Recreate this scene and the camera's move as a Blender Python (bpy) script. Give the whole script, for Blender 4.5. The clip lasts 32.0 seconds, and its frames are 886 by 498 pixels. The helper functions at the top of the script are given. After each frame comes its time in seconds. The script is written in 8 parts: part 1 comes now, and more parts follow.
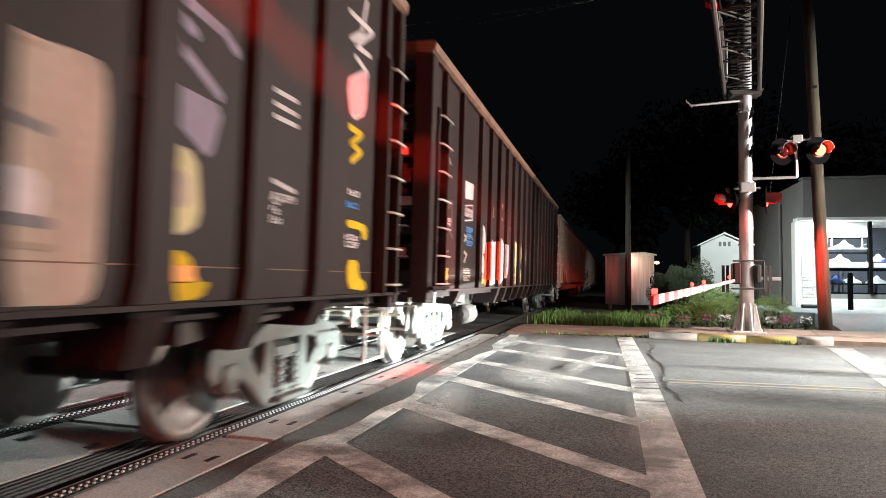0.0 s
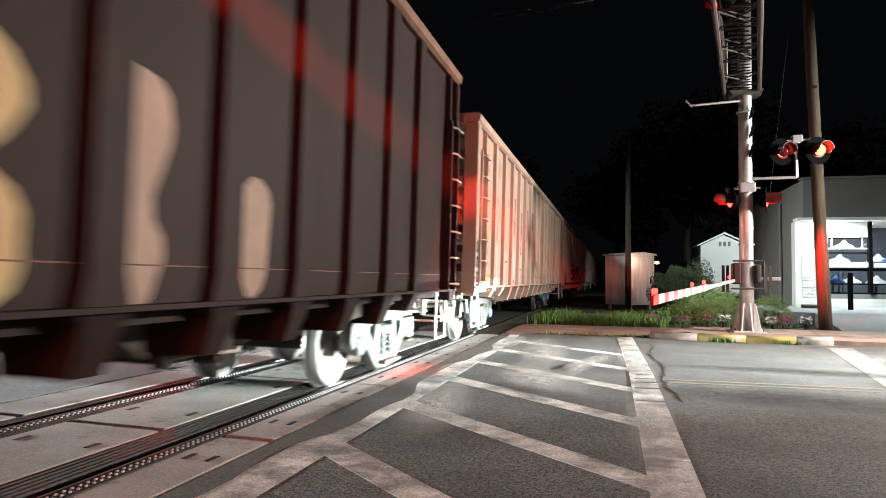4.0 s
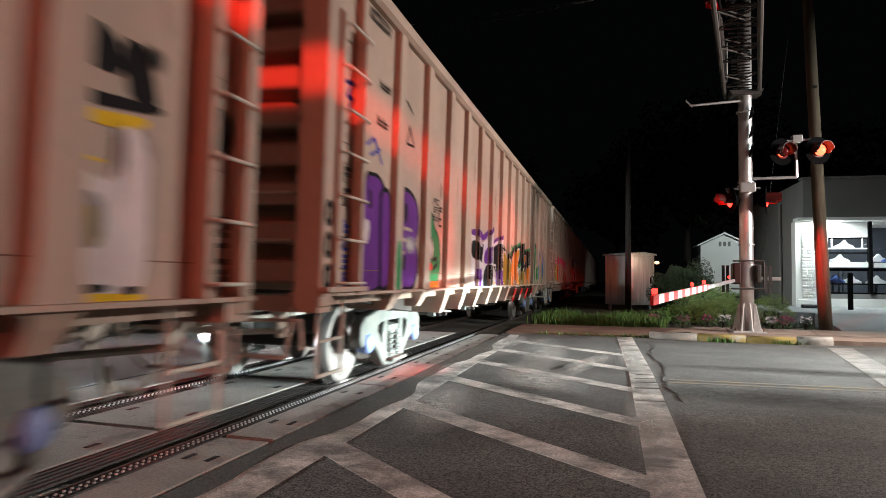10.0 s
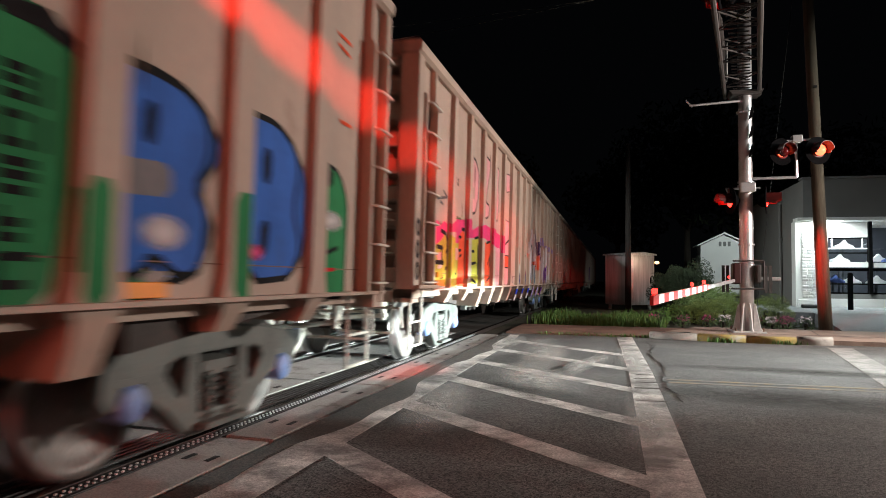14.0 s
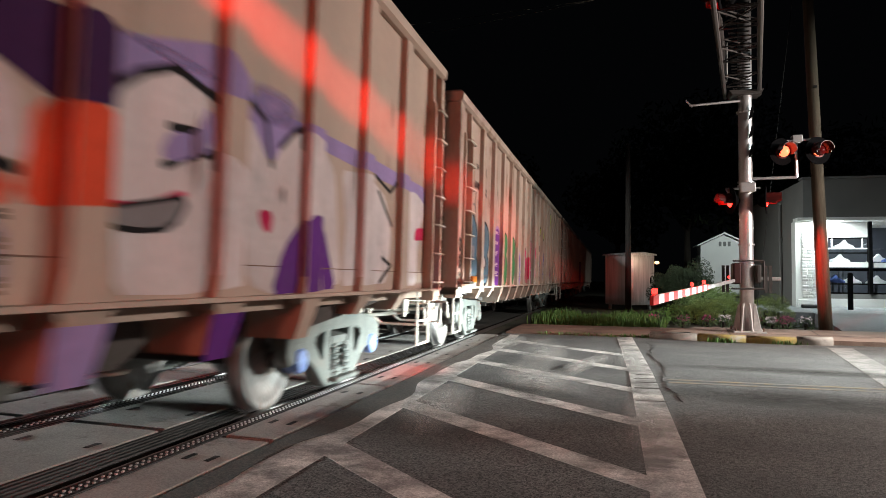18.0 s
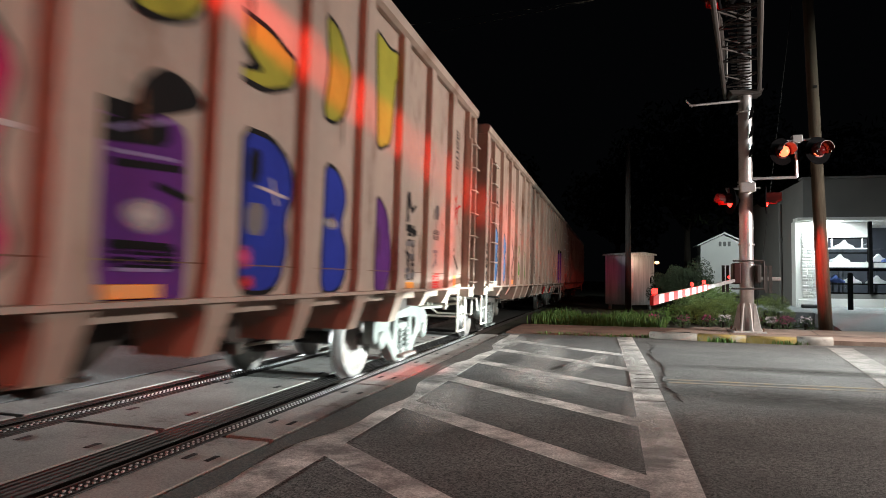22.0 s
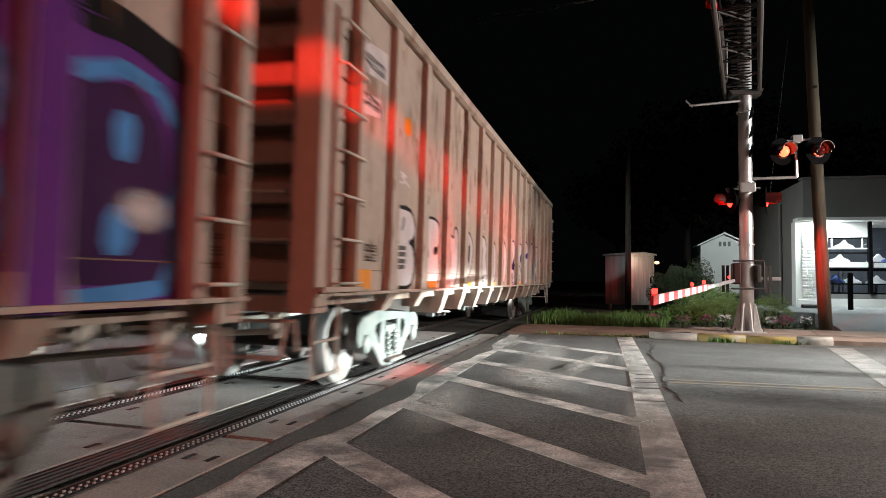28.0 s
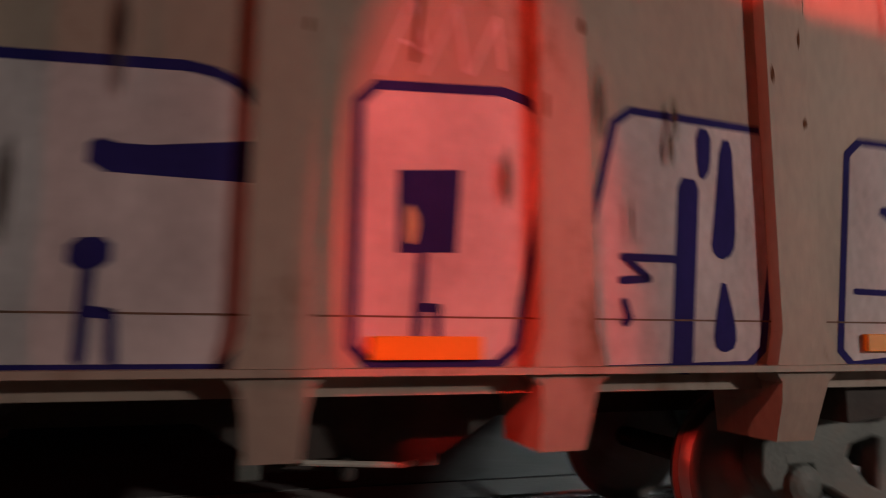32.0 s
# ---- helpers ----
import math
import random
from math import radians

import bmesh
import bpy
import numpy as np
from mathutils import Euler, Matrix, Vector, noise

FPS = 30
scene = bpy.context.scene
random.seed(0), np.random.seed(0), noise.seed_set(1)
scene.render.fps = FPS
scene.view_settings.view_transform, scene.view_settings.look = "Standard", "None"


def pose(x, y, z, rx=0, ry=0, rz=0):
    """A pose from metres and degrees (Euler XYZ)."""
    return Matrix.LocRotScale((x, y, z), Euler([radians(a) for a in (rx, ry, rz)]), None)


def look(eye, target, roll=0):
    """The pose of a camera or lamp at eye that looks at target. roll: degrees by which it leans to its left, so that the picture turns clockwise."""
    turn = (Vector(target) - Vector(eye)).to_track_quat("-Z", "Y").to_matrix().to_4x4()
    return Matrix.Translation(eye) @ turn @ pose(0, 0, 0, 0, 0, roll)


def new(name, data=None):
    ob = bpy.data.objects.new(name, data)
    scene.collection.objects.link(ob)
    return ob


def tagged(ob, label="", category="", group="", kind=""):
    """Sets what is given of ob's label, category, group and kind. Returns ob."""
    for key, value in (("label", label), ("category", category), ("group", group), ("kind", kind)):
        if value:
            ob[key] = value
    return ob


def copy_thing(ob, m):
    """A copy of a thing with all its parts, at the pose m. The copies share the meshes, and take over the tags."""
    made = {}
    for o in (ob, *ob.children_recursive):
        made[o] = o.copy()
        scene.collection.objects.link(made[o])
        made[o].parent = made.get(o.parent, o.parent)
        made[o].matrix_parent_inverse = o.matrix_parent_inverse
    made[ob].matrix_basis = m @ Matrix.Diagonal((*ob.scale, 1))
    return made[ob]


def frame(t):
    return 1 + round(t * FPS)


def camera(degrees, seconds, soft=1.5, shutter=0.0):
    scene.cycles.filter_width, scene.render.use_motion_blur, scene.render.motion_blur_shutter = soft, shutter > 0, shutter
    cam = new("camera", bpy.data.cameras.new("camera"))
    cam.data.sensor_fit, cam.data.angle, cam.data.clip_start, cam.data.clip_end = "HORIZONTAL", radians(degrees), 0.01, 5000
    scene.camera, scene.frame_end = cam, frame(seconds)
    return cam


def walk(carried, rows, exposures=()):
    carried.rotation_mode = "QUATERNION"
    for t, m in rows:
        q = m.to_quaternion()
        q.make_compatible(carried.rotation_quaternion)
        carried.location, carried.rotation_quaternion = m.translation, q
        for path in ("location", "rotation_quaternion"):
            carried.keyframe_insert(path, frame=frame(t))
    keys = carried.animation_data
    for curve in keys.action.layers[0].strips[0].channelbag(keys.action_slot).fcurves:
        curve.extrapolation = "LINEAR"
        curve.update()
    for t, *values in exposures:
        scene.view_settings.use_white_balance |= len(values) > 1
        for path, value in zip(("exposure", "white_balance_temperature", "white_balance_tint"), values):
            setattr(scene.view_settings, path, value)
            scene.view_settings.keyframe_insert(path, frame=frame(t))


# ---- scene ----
# ---- plan: z up, track along y, road along x ----
XN = -3.03                      # near rail
CANT = 1.0                      # degrees of superelevation
GAUGE = 1.505
cam = camera(68.0, 32.0, soft=0.8, shutter=0.9)
E0 = (0.021, 0.0, 1.198)
walk(cam, [(0.0, pose(*E0, 92.60, -0.63, 14.51)),
           (14.0, pose(*E0, 92.60, -0.63, 14.51)),
           (28.6, pose(*E0, 92.60, -0.63, 14.51)),
           (29.1, pose(*E0, 92.82, -0.60, 14.51)),
           (29.6, pose(*E0, 92.78, -0.30, 14.66)),
           (30.0, pose(0.02, -0.01, 1.20, 93.11, 0.31, 15.47)),
           (30.2, pose(0.03, 0.01, 1.21, 93.45, 0.40, 16.10)),
           (30.5, pose(0.00, 0.00, 1.21, 94.65, -0.70, 20.05)),
           (30.8, pose(0.00, 0.03, 1.22, 94.80, -0.76, 27.35)),
           (31.0, pose(0.00, 0.05, 1.23, 95.00, -0.85, 32.05)),
           (31.2, pose(0.03, 0.05, 1.22, 96.00, -1.20, 38.35)),
           (31.5, pose(0.12, 0.04, 1.20, 97.7, 0.40, 48.9)),
           (31.7, pose(0.18, 0.05, 1.18, 98.2, 0.50, 58.1)),
           (32.0, pose(0.26, 0.09, 1.15, 98.6, 0.0, 74.8))],
     exposures=[(0.0, 1.1), (3.3, 1.1), (5.2, 0.5), (6.0, 0.35), (7.0, 0.0), (30.5, 0.0), (31.2, -0.15), (32.0, -0.75)])

# ---- night light ----
world = bpy.data.worlds.new("night")
scene.world = world
world.use_nodes = True
bg = world.node_tree.nodes["Background"]
bg.inputs[0].default_value, bg.inputs[1].default_value = (0.55, 0.62, 0.75, 1), 0.0016
scene.view_settings.exposure = 0.0


def lamp(name, kind, energy, colour, m, size=0.2, spot=60, blend=0.3, squash=1.0):
    d = bpy.data.lights.new(name, kind)
    d.energy, d.color = energy, colour
    if kind == "SPOT":
        d.spot_size, d.spot_blend, d.shadow_soft_size = radians(spot), blend, size
    elif kind == "AREA":
        d.size = size
    else:
        d.shadow_soft_size = size
    ob = new(name, d)
    ob.matrix_world = m @ Matrix.Diagonal((1, squash, 1, 1))
    return ob


WARM, COOL, RED = (1.0, 0.855, 0.765), (0.88, 1.0, 0.98), (1.0, 0.035, 0.02)
# street lamp along the road, out of view
lamp("street_light", "SPOT", 5600, WARM, look((9.5, 12.8, 4.2), (-2.3, 10.0, 1.9)), 0.25, 134, 1.0)
# unseen spot, added to brighten the timber pole and the planting
lamp("planting_fill", "SPOT", 3000, COOL, look((13.0, 14.0, 7.5), (3.6, 18.6, 1.6)), 0.25, 66, 0.8)
# headlights of the cars that wait on both sides of the crossing
for dy in (-0.65, 0.65):
    lamp("headlight", "SPOT", 35000, COOL, look((13.5, 11.2 + dy, 0.75), (0.0, 10.3 + dy, 0.20)), 0.06, 34, 0.6, 0.28)
    lamp("headlight", "SPOT", 7500, COOL, look((-17.0, 6.4 + dy, 0.80), (-3.0, 7.4 + dy, 0.10)), 0.06, 52, 0.8, 0.12)
# crossing flashers: the near mast, and the far mast's lamps that face the track
lamp("flasher_beam", "SPOT", 6200, RED, look((2.2, -2.4, 3.3), (-2.2, 6.2, 2.74)), 0.03, 76, 0.9, 0.042)
lamp("flasher_glow", "SPOT", 210, (1.0, 0.08, 0.04), look((2.2, -2.4, 3.3), (-2.4, 5.0, 1.9)), 0.06, 72, 0.9, 0.9)
# unseen red fill behind the camera, added to brighten post webs and car ends
lamp("red_fill_behind", "SPOT", 2500, (1.0, 0.24, 0.17), look((2.0, -14.0, 4.5), (-2.6, 5.0, 1.4)), 0.2, 40, 1.0)
lamp("flasher_spill", "SPOT", 1450, RED, look((1.9, -2.2, 2.6), (-2.3, 0.98, 1.25)), 0.02, 13, 0.5, 3.2)
lamp("flasher_far", "SPOT", 800, RED, look((2.30, 15.85, 3.0), (-2.3, 14.2, 2.0)), 0.05, 34, 0.7)
lamp("flasher_arm", "SPOT", 2200, RED, look((0.9, 10.3, 5.6), (-2.3, 8.6, 1.1)), 0.05, 17, 0.8)
lamp("flasher_pole", "SPOT", 1100, RED, look((3.62, 15.95, 2.98), (4.95, 17.7, 1.5)), 0.05, 9, 0.8, 6.0)
# added spot in mid-air that tints the mast red
lamp("mast_red_fill", "SPOT", 26, RED, look((2.5, 14.9, 3.4), (2.9, 16.0, 1.7)), 0.05, 60, 0.8)
# red spot without a lens, added to redden the cabinet
lamp("cabinet_red_fill", "SPOT", 2000, RED, look((2.1, 16.4, 3.0), (0.6, 28.0, 1.4)), 0.05, 12, 0.8)
for x, y in ((-9.0, 12.1), (-14.4, 13.4)):
    lamp("flasher_opposite", "SPOT", 160, RED, look((x, y, 2.5), (-3.5, 4.5, 0.0)), 0.12, 70, 0.8)
# bulb on the signal cabinet, and an unseen spot added to brighten cabinet and verge
lamp("cabinet_light", "POINT", 34, (1.0, 0.7, 0.45), pose(1.75, 27.2, 2.0), 0.08)
lamp("verge_fill", "SPOT", 4000, COOL, look((-6.5, 18.0, 7.5), (2.0, 23.0, 0.8)), 0.2, 62, 0.9)


# ---- materials ----
def mat(name, colour, rough=0.7, metal=0.0, var=0.25, scale=3.0, grain=40.0, bump=0.15, dirt=None, dirt_amount=0.0, dirt_scale=1.2, emit=0.0, stretch=(1, 1, 1), spec=0.5, speckle=0.0):
    m = bpy.data.materials.new(name)
    m.use_nodes = True
    nt = m.node_tree
    n, l = nt.nodes, nt.links
    b = n["Principled BSDF"]
    b.inputs["Roughness"].default_value = rough
    b.inputs["Metallic"].default_value = metal
    b.inputs["Specular IOR Level"].default_value = spec
    tc = n.new("ShaderNodeTexCoord")
    mp = n.new("ShaderNodeMapping")
    mp.inputs["Scale"].default_value = stretch
    l.new(tc.outputs["Object"], mp.inputs[0])
    big = n.new("ShaderNodeTexNoise")
    big.inputs["Scale"].default_value, big.inputs["Detail"].default_value = scale, 6
    fine = n.new("ShaderNodeTexNoise")
    fine.inputs["Scale"].default_value, fine.inputs["Detail"].default_value = grain, 4
    l.new(mp.outputs[0], big.inputs["Vector"])
    l.new(mp.outputs[0], fine.inputs["Vector"])
    add = n.new("ShaderNodeMath")
    add.operation = "MULTIPLY_ADD"
    add.inputs[1].default_value = 0.45
    l.new(fine.outputs["Fac"], add.inputs[0])
    l.new(big.outputs["Fac"], add.inputs[2])
    ramp = n.new("ShaderNodeMapRange")
    ramp.inputs["From Min"].default_value, ramp.inputs["From Max"].default_value = 0.45, 1.0
    ramp.inputs["To Min"].default_value, ramp.inputs["To Max"].default_value = 1 - var, 1 + var
    l.new(add.outputs[0], ramp.inputs[0])
    mul = n.new("ShaderNodeMix")
    mul.data_type, mul.blend_type = "RGBA", "MULTIPLY"
    mul.inputs["Factor"].default_value = 1.0
    mul.inputs["A"].default_value = (*colour, 1)
    l.new(ramp.outputs[0], mul.inputs["B"])
    out = mul.outputs["Result"]
    if dirt:
        dn = n.new("ShaderNodeTexNoise")
        dn.inputs["Scale"].default_value, dn.inputs["Detail"].default_value, dn.inputs["Roughness"].default_value = dirt_scale, 9, 0.68
        l.new(mp.outputs[0], dn.inputs["Vector"])
        dr = n.new("ShaderNodeMapRange")
        dr.inputs["From Min"].default_value, dr.inputs["From Max"].default_value = 0.66 - dirt_amount * 0.4, 0.78 - dirt_amount * 0.3
        l.new(dn.outputs["Fac"], dr.inputs[0])
        dm = n.new("ShaderNodeMix")
        dm.data_type = "RGBA"
        l.new(dr.outputs[0], dm.inputs["Factor"])
        l.new(out, dm.inputs["A"])
        dm.inputs["B"].default_value = (*dirt, 1)
        out = dm.outputs["Result"]
    if speckle:
        sp = n.new("ShaderNodeTexVoronoi")
        sp.inputs["Scale"].default_value = 95.0
        l.new(mp.outputs[0], sp.inputs["Vector"])
        hs = n.new("ShaderNodeSeparateColor")
        l.new(sp.outputs["Color"], hs.inputs[0])
        sr = n.new("ShaderNodeMapRange")
        sr.inputs["To Min"].default_value, sr.inputs["To Max"].default_value = 1 - speckle, 1 + speckle
        l.new(hs.outputs[0], sr.inputs[0])
        sm = n.new("ShaderNodeMix")
        sm.data_type, sm.blend_type = "RGBA", "MULTIPLY"
        sm.inputs["Factor"].default_value = 1.0
        l.new(out, sm.inputs["A"])
        l.new(sr.outputs[0], sm.inputs["B"])
        out = sm.outputs["Result"]
    l.new(out, b.inputs["Base Color"])
    if bump:
        bp = n.new("ShaderNodeBump")
        bp.inputs["Strength"].default_value, bp.inputs["Distance"].default_value = bump, 0.01
        l.new(fine.outputs["Fac"], bp.inputs["Height"])
        l.new(bp.outputs[0], b.inputs["Normal"])
    if emit:
        b.inputs["Emission Color"].default_value = (*colour, 1)
        b.inputs["Emission Strength"].default_value = emit
    return m


M = {
    "asphalt": mat("asphalt", (0.078, 0.076, 0.074), 0.85, var=0.6, scale=0.9, grain=110, bump=0.7, dirt=(0.045, 0.042, 0.04), dirt_amount=0.25, dirt_scale=0.7, speckle=0.95),
    "asphalt_far": mat("asphalt_left", (0.16, 0.16, 0.165), 0.85, var=0.35, scale=0.8, grain=140, bump=0.5, speckle=0.5),
    "patch": mat("asphalt_patch", (0.055, 0.042, 0.035), 0.9, var=0.35, scale=2, grain=160, bump=0.7, speckle=0.6),
    "paint": mat("worn_road_paint", (0.62, 0.59, 0.565), 0.75, var=0.4, scale=2.2, grain=120, bump=0.5, dirt=(0.17, 0.16, 0.155), dirt_amount=0.6, dirt_scale=1.7, speckle=0.3),
    "paint_faded": mat("faded_road_paint", (0.36, 0.345, 0.33), 0.8, var=0.4, scale=2.2, grain=120, bump=0.5, dirt=(0.15, 0.145, 0.14), dirt_amount=0.8, dirt_scale=2.2, speckle=0.4),
    "yellow_line": mat("worn_yellow_paint", (0.30, 0.19, 0.06), 0.8, var=0.35, grain=120, bump=0.5, dirt=(0.13, 0.12, 0.11), dirt_amount=0.85, dirt_scale=3),
    "concrete": mat("concrete", (0.36, 0.345, 0.33), 0.8, var=0.25, scale=1.6, grain=90, bump=0.35, dirt=(0.12, 0.10, 0.09), dirt_amount=0.25, dirt_scale=2.2, speckle=0.18),
    "kerb": mat("kerb_concrete", (0.40, 0.38, 0.35), 0.85, var=0.3, scale=4, grain=80, bump=0.5, dirt=(0.12, 0.11, 0.1), dirt_amount=0.3, dirt_scale=5),
    "kerb_yellow": mat("kerb_yellow", (0.30, 0.22, 0.06), 0.8, var=0.3, scale=4, grain=80, bump=0.5, dirt=(0.3, 0.27, 0.22), dirt_amount=0.4, dirt_scale=5),
    "brickwalk": mat("red_pavement", (0.20, 0.115, 0.085), 0.85, var=0.3, scale=2, grain=70, bump=0.4, speckle=0.2),
    "walk": mat("pavement_concrete", (0.30, 0.22, 0.18), 0.85, var=0.25, scale=2, grain=80, bump=0.4, dirt=(0.15, 0.09, 0.07), dirt_amount=0.3, speckle=0.2),
    "rubber": mat("black_rubber", (0.008, 0.008, 0.008), 0.55, var=0.3, grain=60, bump=0.5, spec=0.35),
    "stud": mat("rubber_stud", (0.55, 0.55, 0.56), 0.3, var=0.2),
    "rail": mat("rail_steel", (0.10, 0.085, 0.08), 0.5, 0.7, var=0.3, grain=60),
    "railtop": mat("polished_rail", (0.28, 0.27, 0.27), 0.26, 1.0, var=0.15, grain=30, bump=0.05, stretch=(4, 0.3, 4)),
    "ballast": mat("ballast", (0.06, 0.055, 0.05), 0.95, var=0.5, scale=8, grain=60, bump=1.0),
    "soil": mat("soil", (0.05, 0.045, 0.03), 0.95, var=0.5, scale=2, grain=40, bump=0.8),
    "grass": mat("grass", (0.085, 0.17, 0.03), 0.7, var=0.4, scale=3, bump=0),
    "hedge": mat("hedge_leaf", (0.14, 0.185, 0.04), 0.7, var=0.5, scale=6, bump=0),
    "shrub": mat("shrub_leaf", (0.20, 0.29, 0.10), 0.7, var=0.5, scale=6, bump=0),
    "leafdark": mat("bedding_leaf", (0.05, 0.085, 0.03), 0.7, var=0.5, scale=6, bump=0),
    "tree": mat("tree_leaf", (0.03, 0.045, 0.018), 0.8, var=0.5, scale=2, bump=0),
    "pole_dark": mat("dark_old_pole", (0.02, 0.015, 0.013), 0.9, var=0.4, scale=3, grain=50, bump=0.5, stretch=(6, 6, 0.4)),
    "bark": mat("bark", (0.03, 0.022, 0.016), 0.9, var=0.4, scale=5, grain=50, bump=0.6, stretch=(4, 4, 0.5)),
    "flower": mat("flower_magenta", (0.38, 0.03, 0.15), 0.6, var=0.3, bump=0),
    "flower_white": mat("flower_white", (0.75, 0.65, 0.68), 0.6, var=0.2, bump=0),
    "pole_wood": mat("weathered_pole", (0.13, 0.092, 0.062), 0.9, var=0.4, scale=3, grain=50, bump=0.6, stretch=(6, 6, 0.4)),
    "galv_cast": mat("dull_zinc_casting", (0.60, 0.59, 0.58), 0.5, 0.3, var=0.25, scale=3, grain=40, bump=0.2, dirt=(0.25, 0.22, 0.2), dirt_amount=0.2),
    "galv": mat("galvanised_steel", (0.62, 0.61, 0.62), 0.33, 0.72, var=0.25, scale=2, grain=30, bump=0.12, dirt=(0.25, 0.22, 0.21), dirt_amount=0.2),
    "alu": mat("aluminium_cabinet", (0.62, 0.62, 0.64), 0.32, 0.7, var=0.3, scale=2, grain=25, bump=0.1, stretch=(5, 5, 0.25)),
    "black": mat("black_paint", (0.004, 0.004, 0.0045), 0.9, var=0.3, bump=0.05, spec=0.02),
    # black hood; the lens's red light on it is put into the colour
    "hood": mat("red_lit_hood", (0.06, 0.007, 0.006), 0.35, var=0.3, bump=0.05),
    "white": mat("white_paint", (0.78, 0.77, 0.75), 0.5, var=0.08, bump=0.05),
    "redpaint": mat("red_reflective", (0.62, 0.03, 0.03), 0.4, var=0.15, bump=0.05),
    "redoff": mat("red_lens_dark", (0.08, 0.005, 0.005), 0.15, var=0.1, bump=0),
    "redspot": mat("red_arm_light", (1.0, 0.02, 0.015), 0.3, var=0.0, bump=0, emit=7),
    "redglow": mat("red_lens_lit", (1.0, 0.009, 0.006), 0.3, var=0.0, bump=0, emit=22),
    "redhot": mat("red_lens_core", (1.0, 0.085, 0.035), 0.3, var=0.0, bump=0, emit=6),
    "warmglow": mat("warm_bulb", (1.0, 0.55, 0.25), 0.3, var=0.0, bump=0, emit=3),
    "tan": mat("tan_car_paint", (0.41, 0.315, 0.255), 0.7, var=0.16, scale=1.1, grain=25, bump=0.12, dirt=(0.19, 0.095, 0.05), dirt_amount=0.1, dirt_scale=1.6, stretch=(1, 1, 0.45)),
    "tan_worn": mat("worn_tan_car_paint", (0.40, 0.32, 0.265), 0.65, var=0.2, scale=1.3, grain=25, bump=0.15, dirt=(0.17, 0.085, 0.045), dirt_amount=0.27, dirt_scale=2.3, stretch=(1, 1, 0.4)),
    "dark": mat("dark_brown_car_paint", (0.023, 0.0155, 0.015), 0.62, var=0.35, scale=1.3, grain=25, bump=0.15, dirt=(0.035, 0.022, 0.018), dirt_amount=0.2, dirt_scale=1.8, stretch=(1, 1, 0.4), spec=0.15),
    "rust": mat("rusty_steel", (0.16, 0.085, 0.055), 0.75, var=0.4, scale=4, grain=50, bump=0.3),
    "under": mat("grimy_underframe", (0.05, 0.042, 0.038), 0.8, var=0.4, scale=3, bump=0.2),
    # galvanised steel out of the lamplight, its shade put into the colour
    "truss": mat("shaded_galvanised_steel", (0.045, 0.040, 0.038), 0.6, 0.3, var=0.3, scale=3, bump=0.1),
    "machine": mat("dark_red_machine", (0.035, 0.008, 0.008), 0.5, var=0.3, bump=0.1),
    "truck": mat("truck_steel", (0.135, 0.15, 0.14), 0.6, 0.1, var=0.3, scale=4, grain=40, bump=0.25, dirt=(0.16, 0.14, 0.12), dirt_amount=0.28, dirt_scale=4),
    "wheel": mat("wheel_steel", (0.22, 0.205, 0.195), 0.55, 0.25, var=0.3, scale=3, grain=40, bump=0.2, dirt=(0.16, 0.11, 0.085), dirt_amount=0.35, dirt_scale=3),
    "tread": mat("wheel_tread", (0.5, 0.5, 0.5), 0.3, 1.0, var=0.1),
    "bluecap": mat("blue_bearing_cap", (0.20, 0.30, 0.60), 0.55, var=0.3, scale=8, bump=0.1),
    "step": mat("pale_step_steel", (0.55, 0.53, 0.47), 0.6, var=0.25, bump=0.1),
    "orange": mat("orange_reflector", (0.90, 0.32, 0.02), 0.35, var=0.08, bump=0),
    "wall_grey": mat("grey_render", (0.19, 0.187, 0.183), 0.85, var=0.1, scale=1, grain=60, bump=0.2),
    "wall_white": mat("white_render", (0.74, 0.74, 0.72), 0.8, var=0.06, scale=1, grain=40, bump=0.15),
    "stone": mat("white_stone", (0.66, 0.65, 0.62), 0.85, var=0.2, scale=6, grain=40, bump=0.6),
    "glass": None,
    "pavelot": mat("parking_lot", (0.19, 0.195, 0.21), 0.85, var=0.3, scale=1, grain=90, bump=0.4, speckle=0.4),
    "fixture": mat("ceiling_tube", (0.92, 0.97, 1.0), 0.4, var=0.0, bump=0, emit=8),
    "blueitem": mat("blue_fabric", (0.07, 0.12, 0.35), 0.7, var=0.2),
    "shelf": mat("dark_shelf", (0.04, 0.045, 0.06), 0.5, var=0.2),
}
g = bpy.data.materials.new("window_glass")
g.use_nodes = True
gb = g.node_tree.nodes["Principled BSDF"]
gb.inputs["Base Color"].default_value, gb.inputs["Roughness"].default_value = (0.95, 0.97, 1, 1), 0.02
gb.inputs["Transmission Weight"].default_value, gb.inputs["IOR"].default_value = 1.0, 1.05
M["glass"] = g


# ---- mesh helpers ----
def part(name, bm, material, parent=None, label="", m=None, smooth=False):
    me = bpy.data.meshes.new(name)
    bm.to_mesh(me)
    bm.free()
    return part_mesh(name, me, material, parent, label, m, smooth)


def part_mesh(name, me, material, parent=None, label="", m=None, smooth=False):
    if not me.materials:
        me.materials.append(M[material] if isinstance(material, str) else material)
    if smooth:
        for p in me.polygons:
            p.use_smooth = True
    ob = new(name, me)
    ob.parent = parent
    if m is not None:
        ob.matrix_basis = m
    if label:
        ob["label"] = label
    return ob


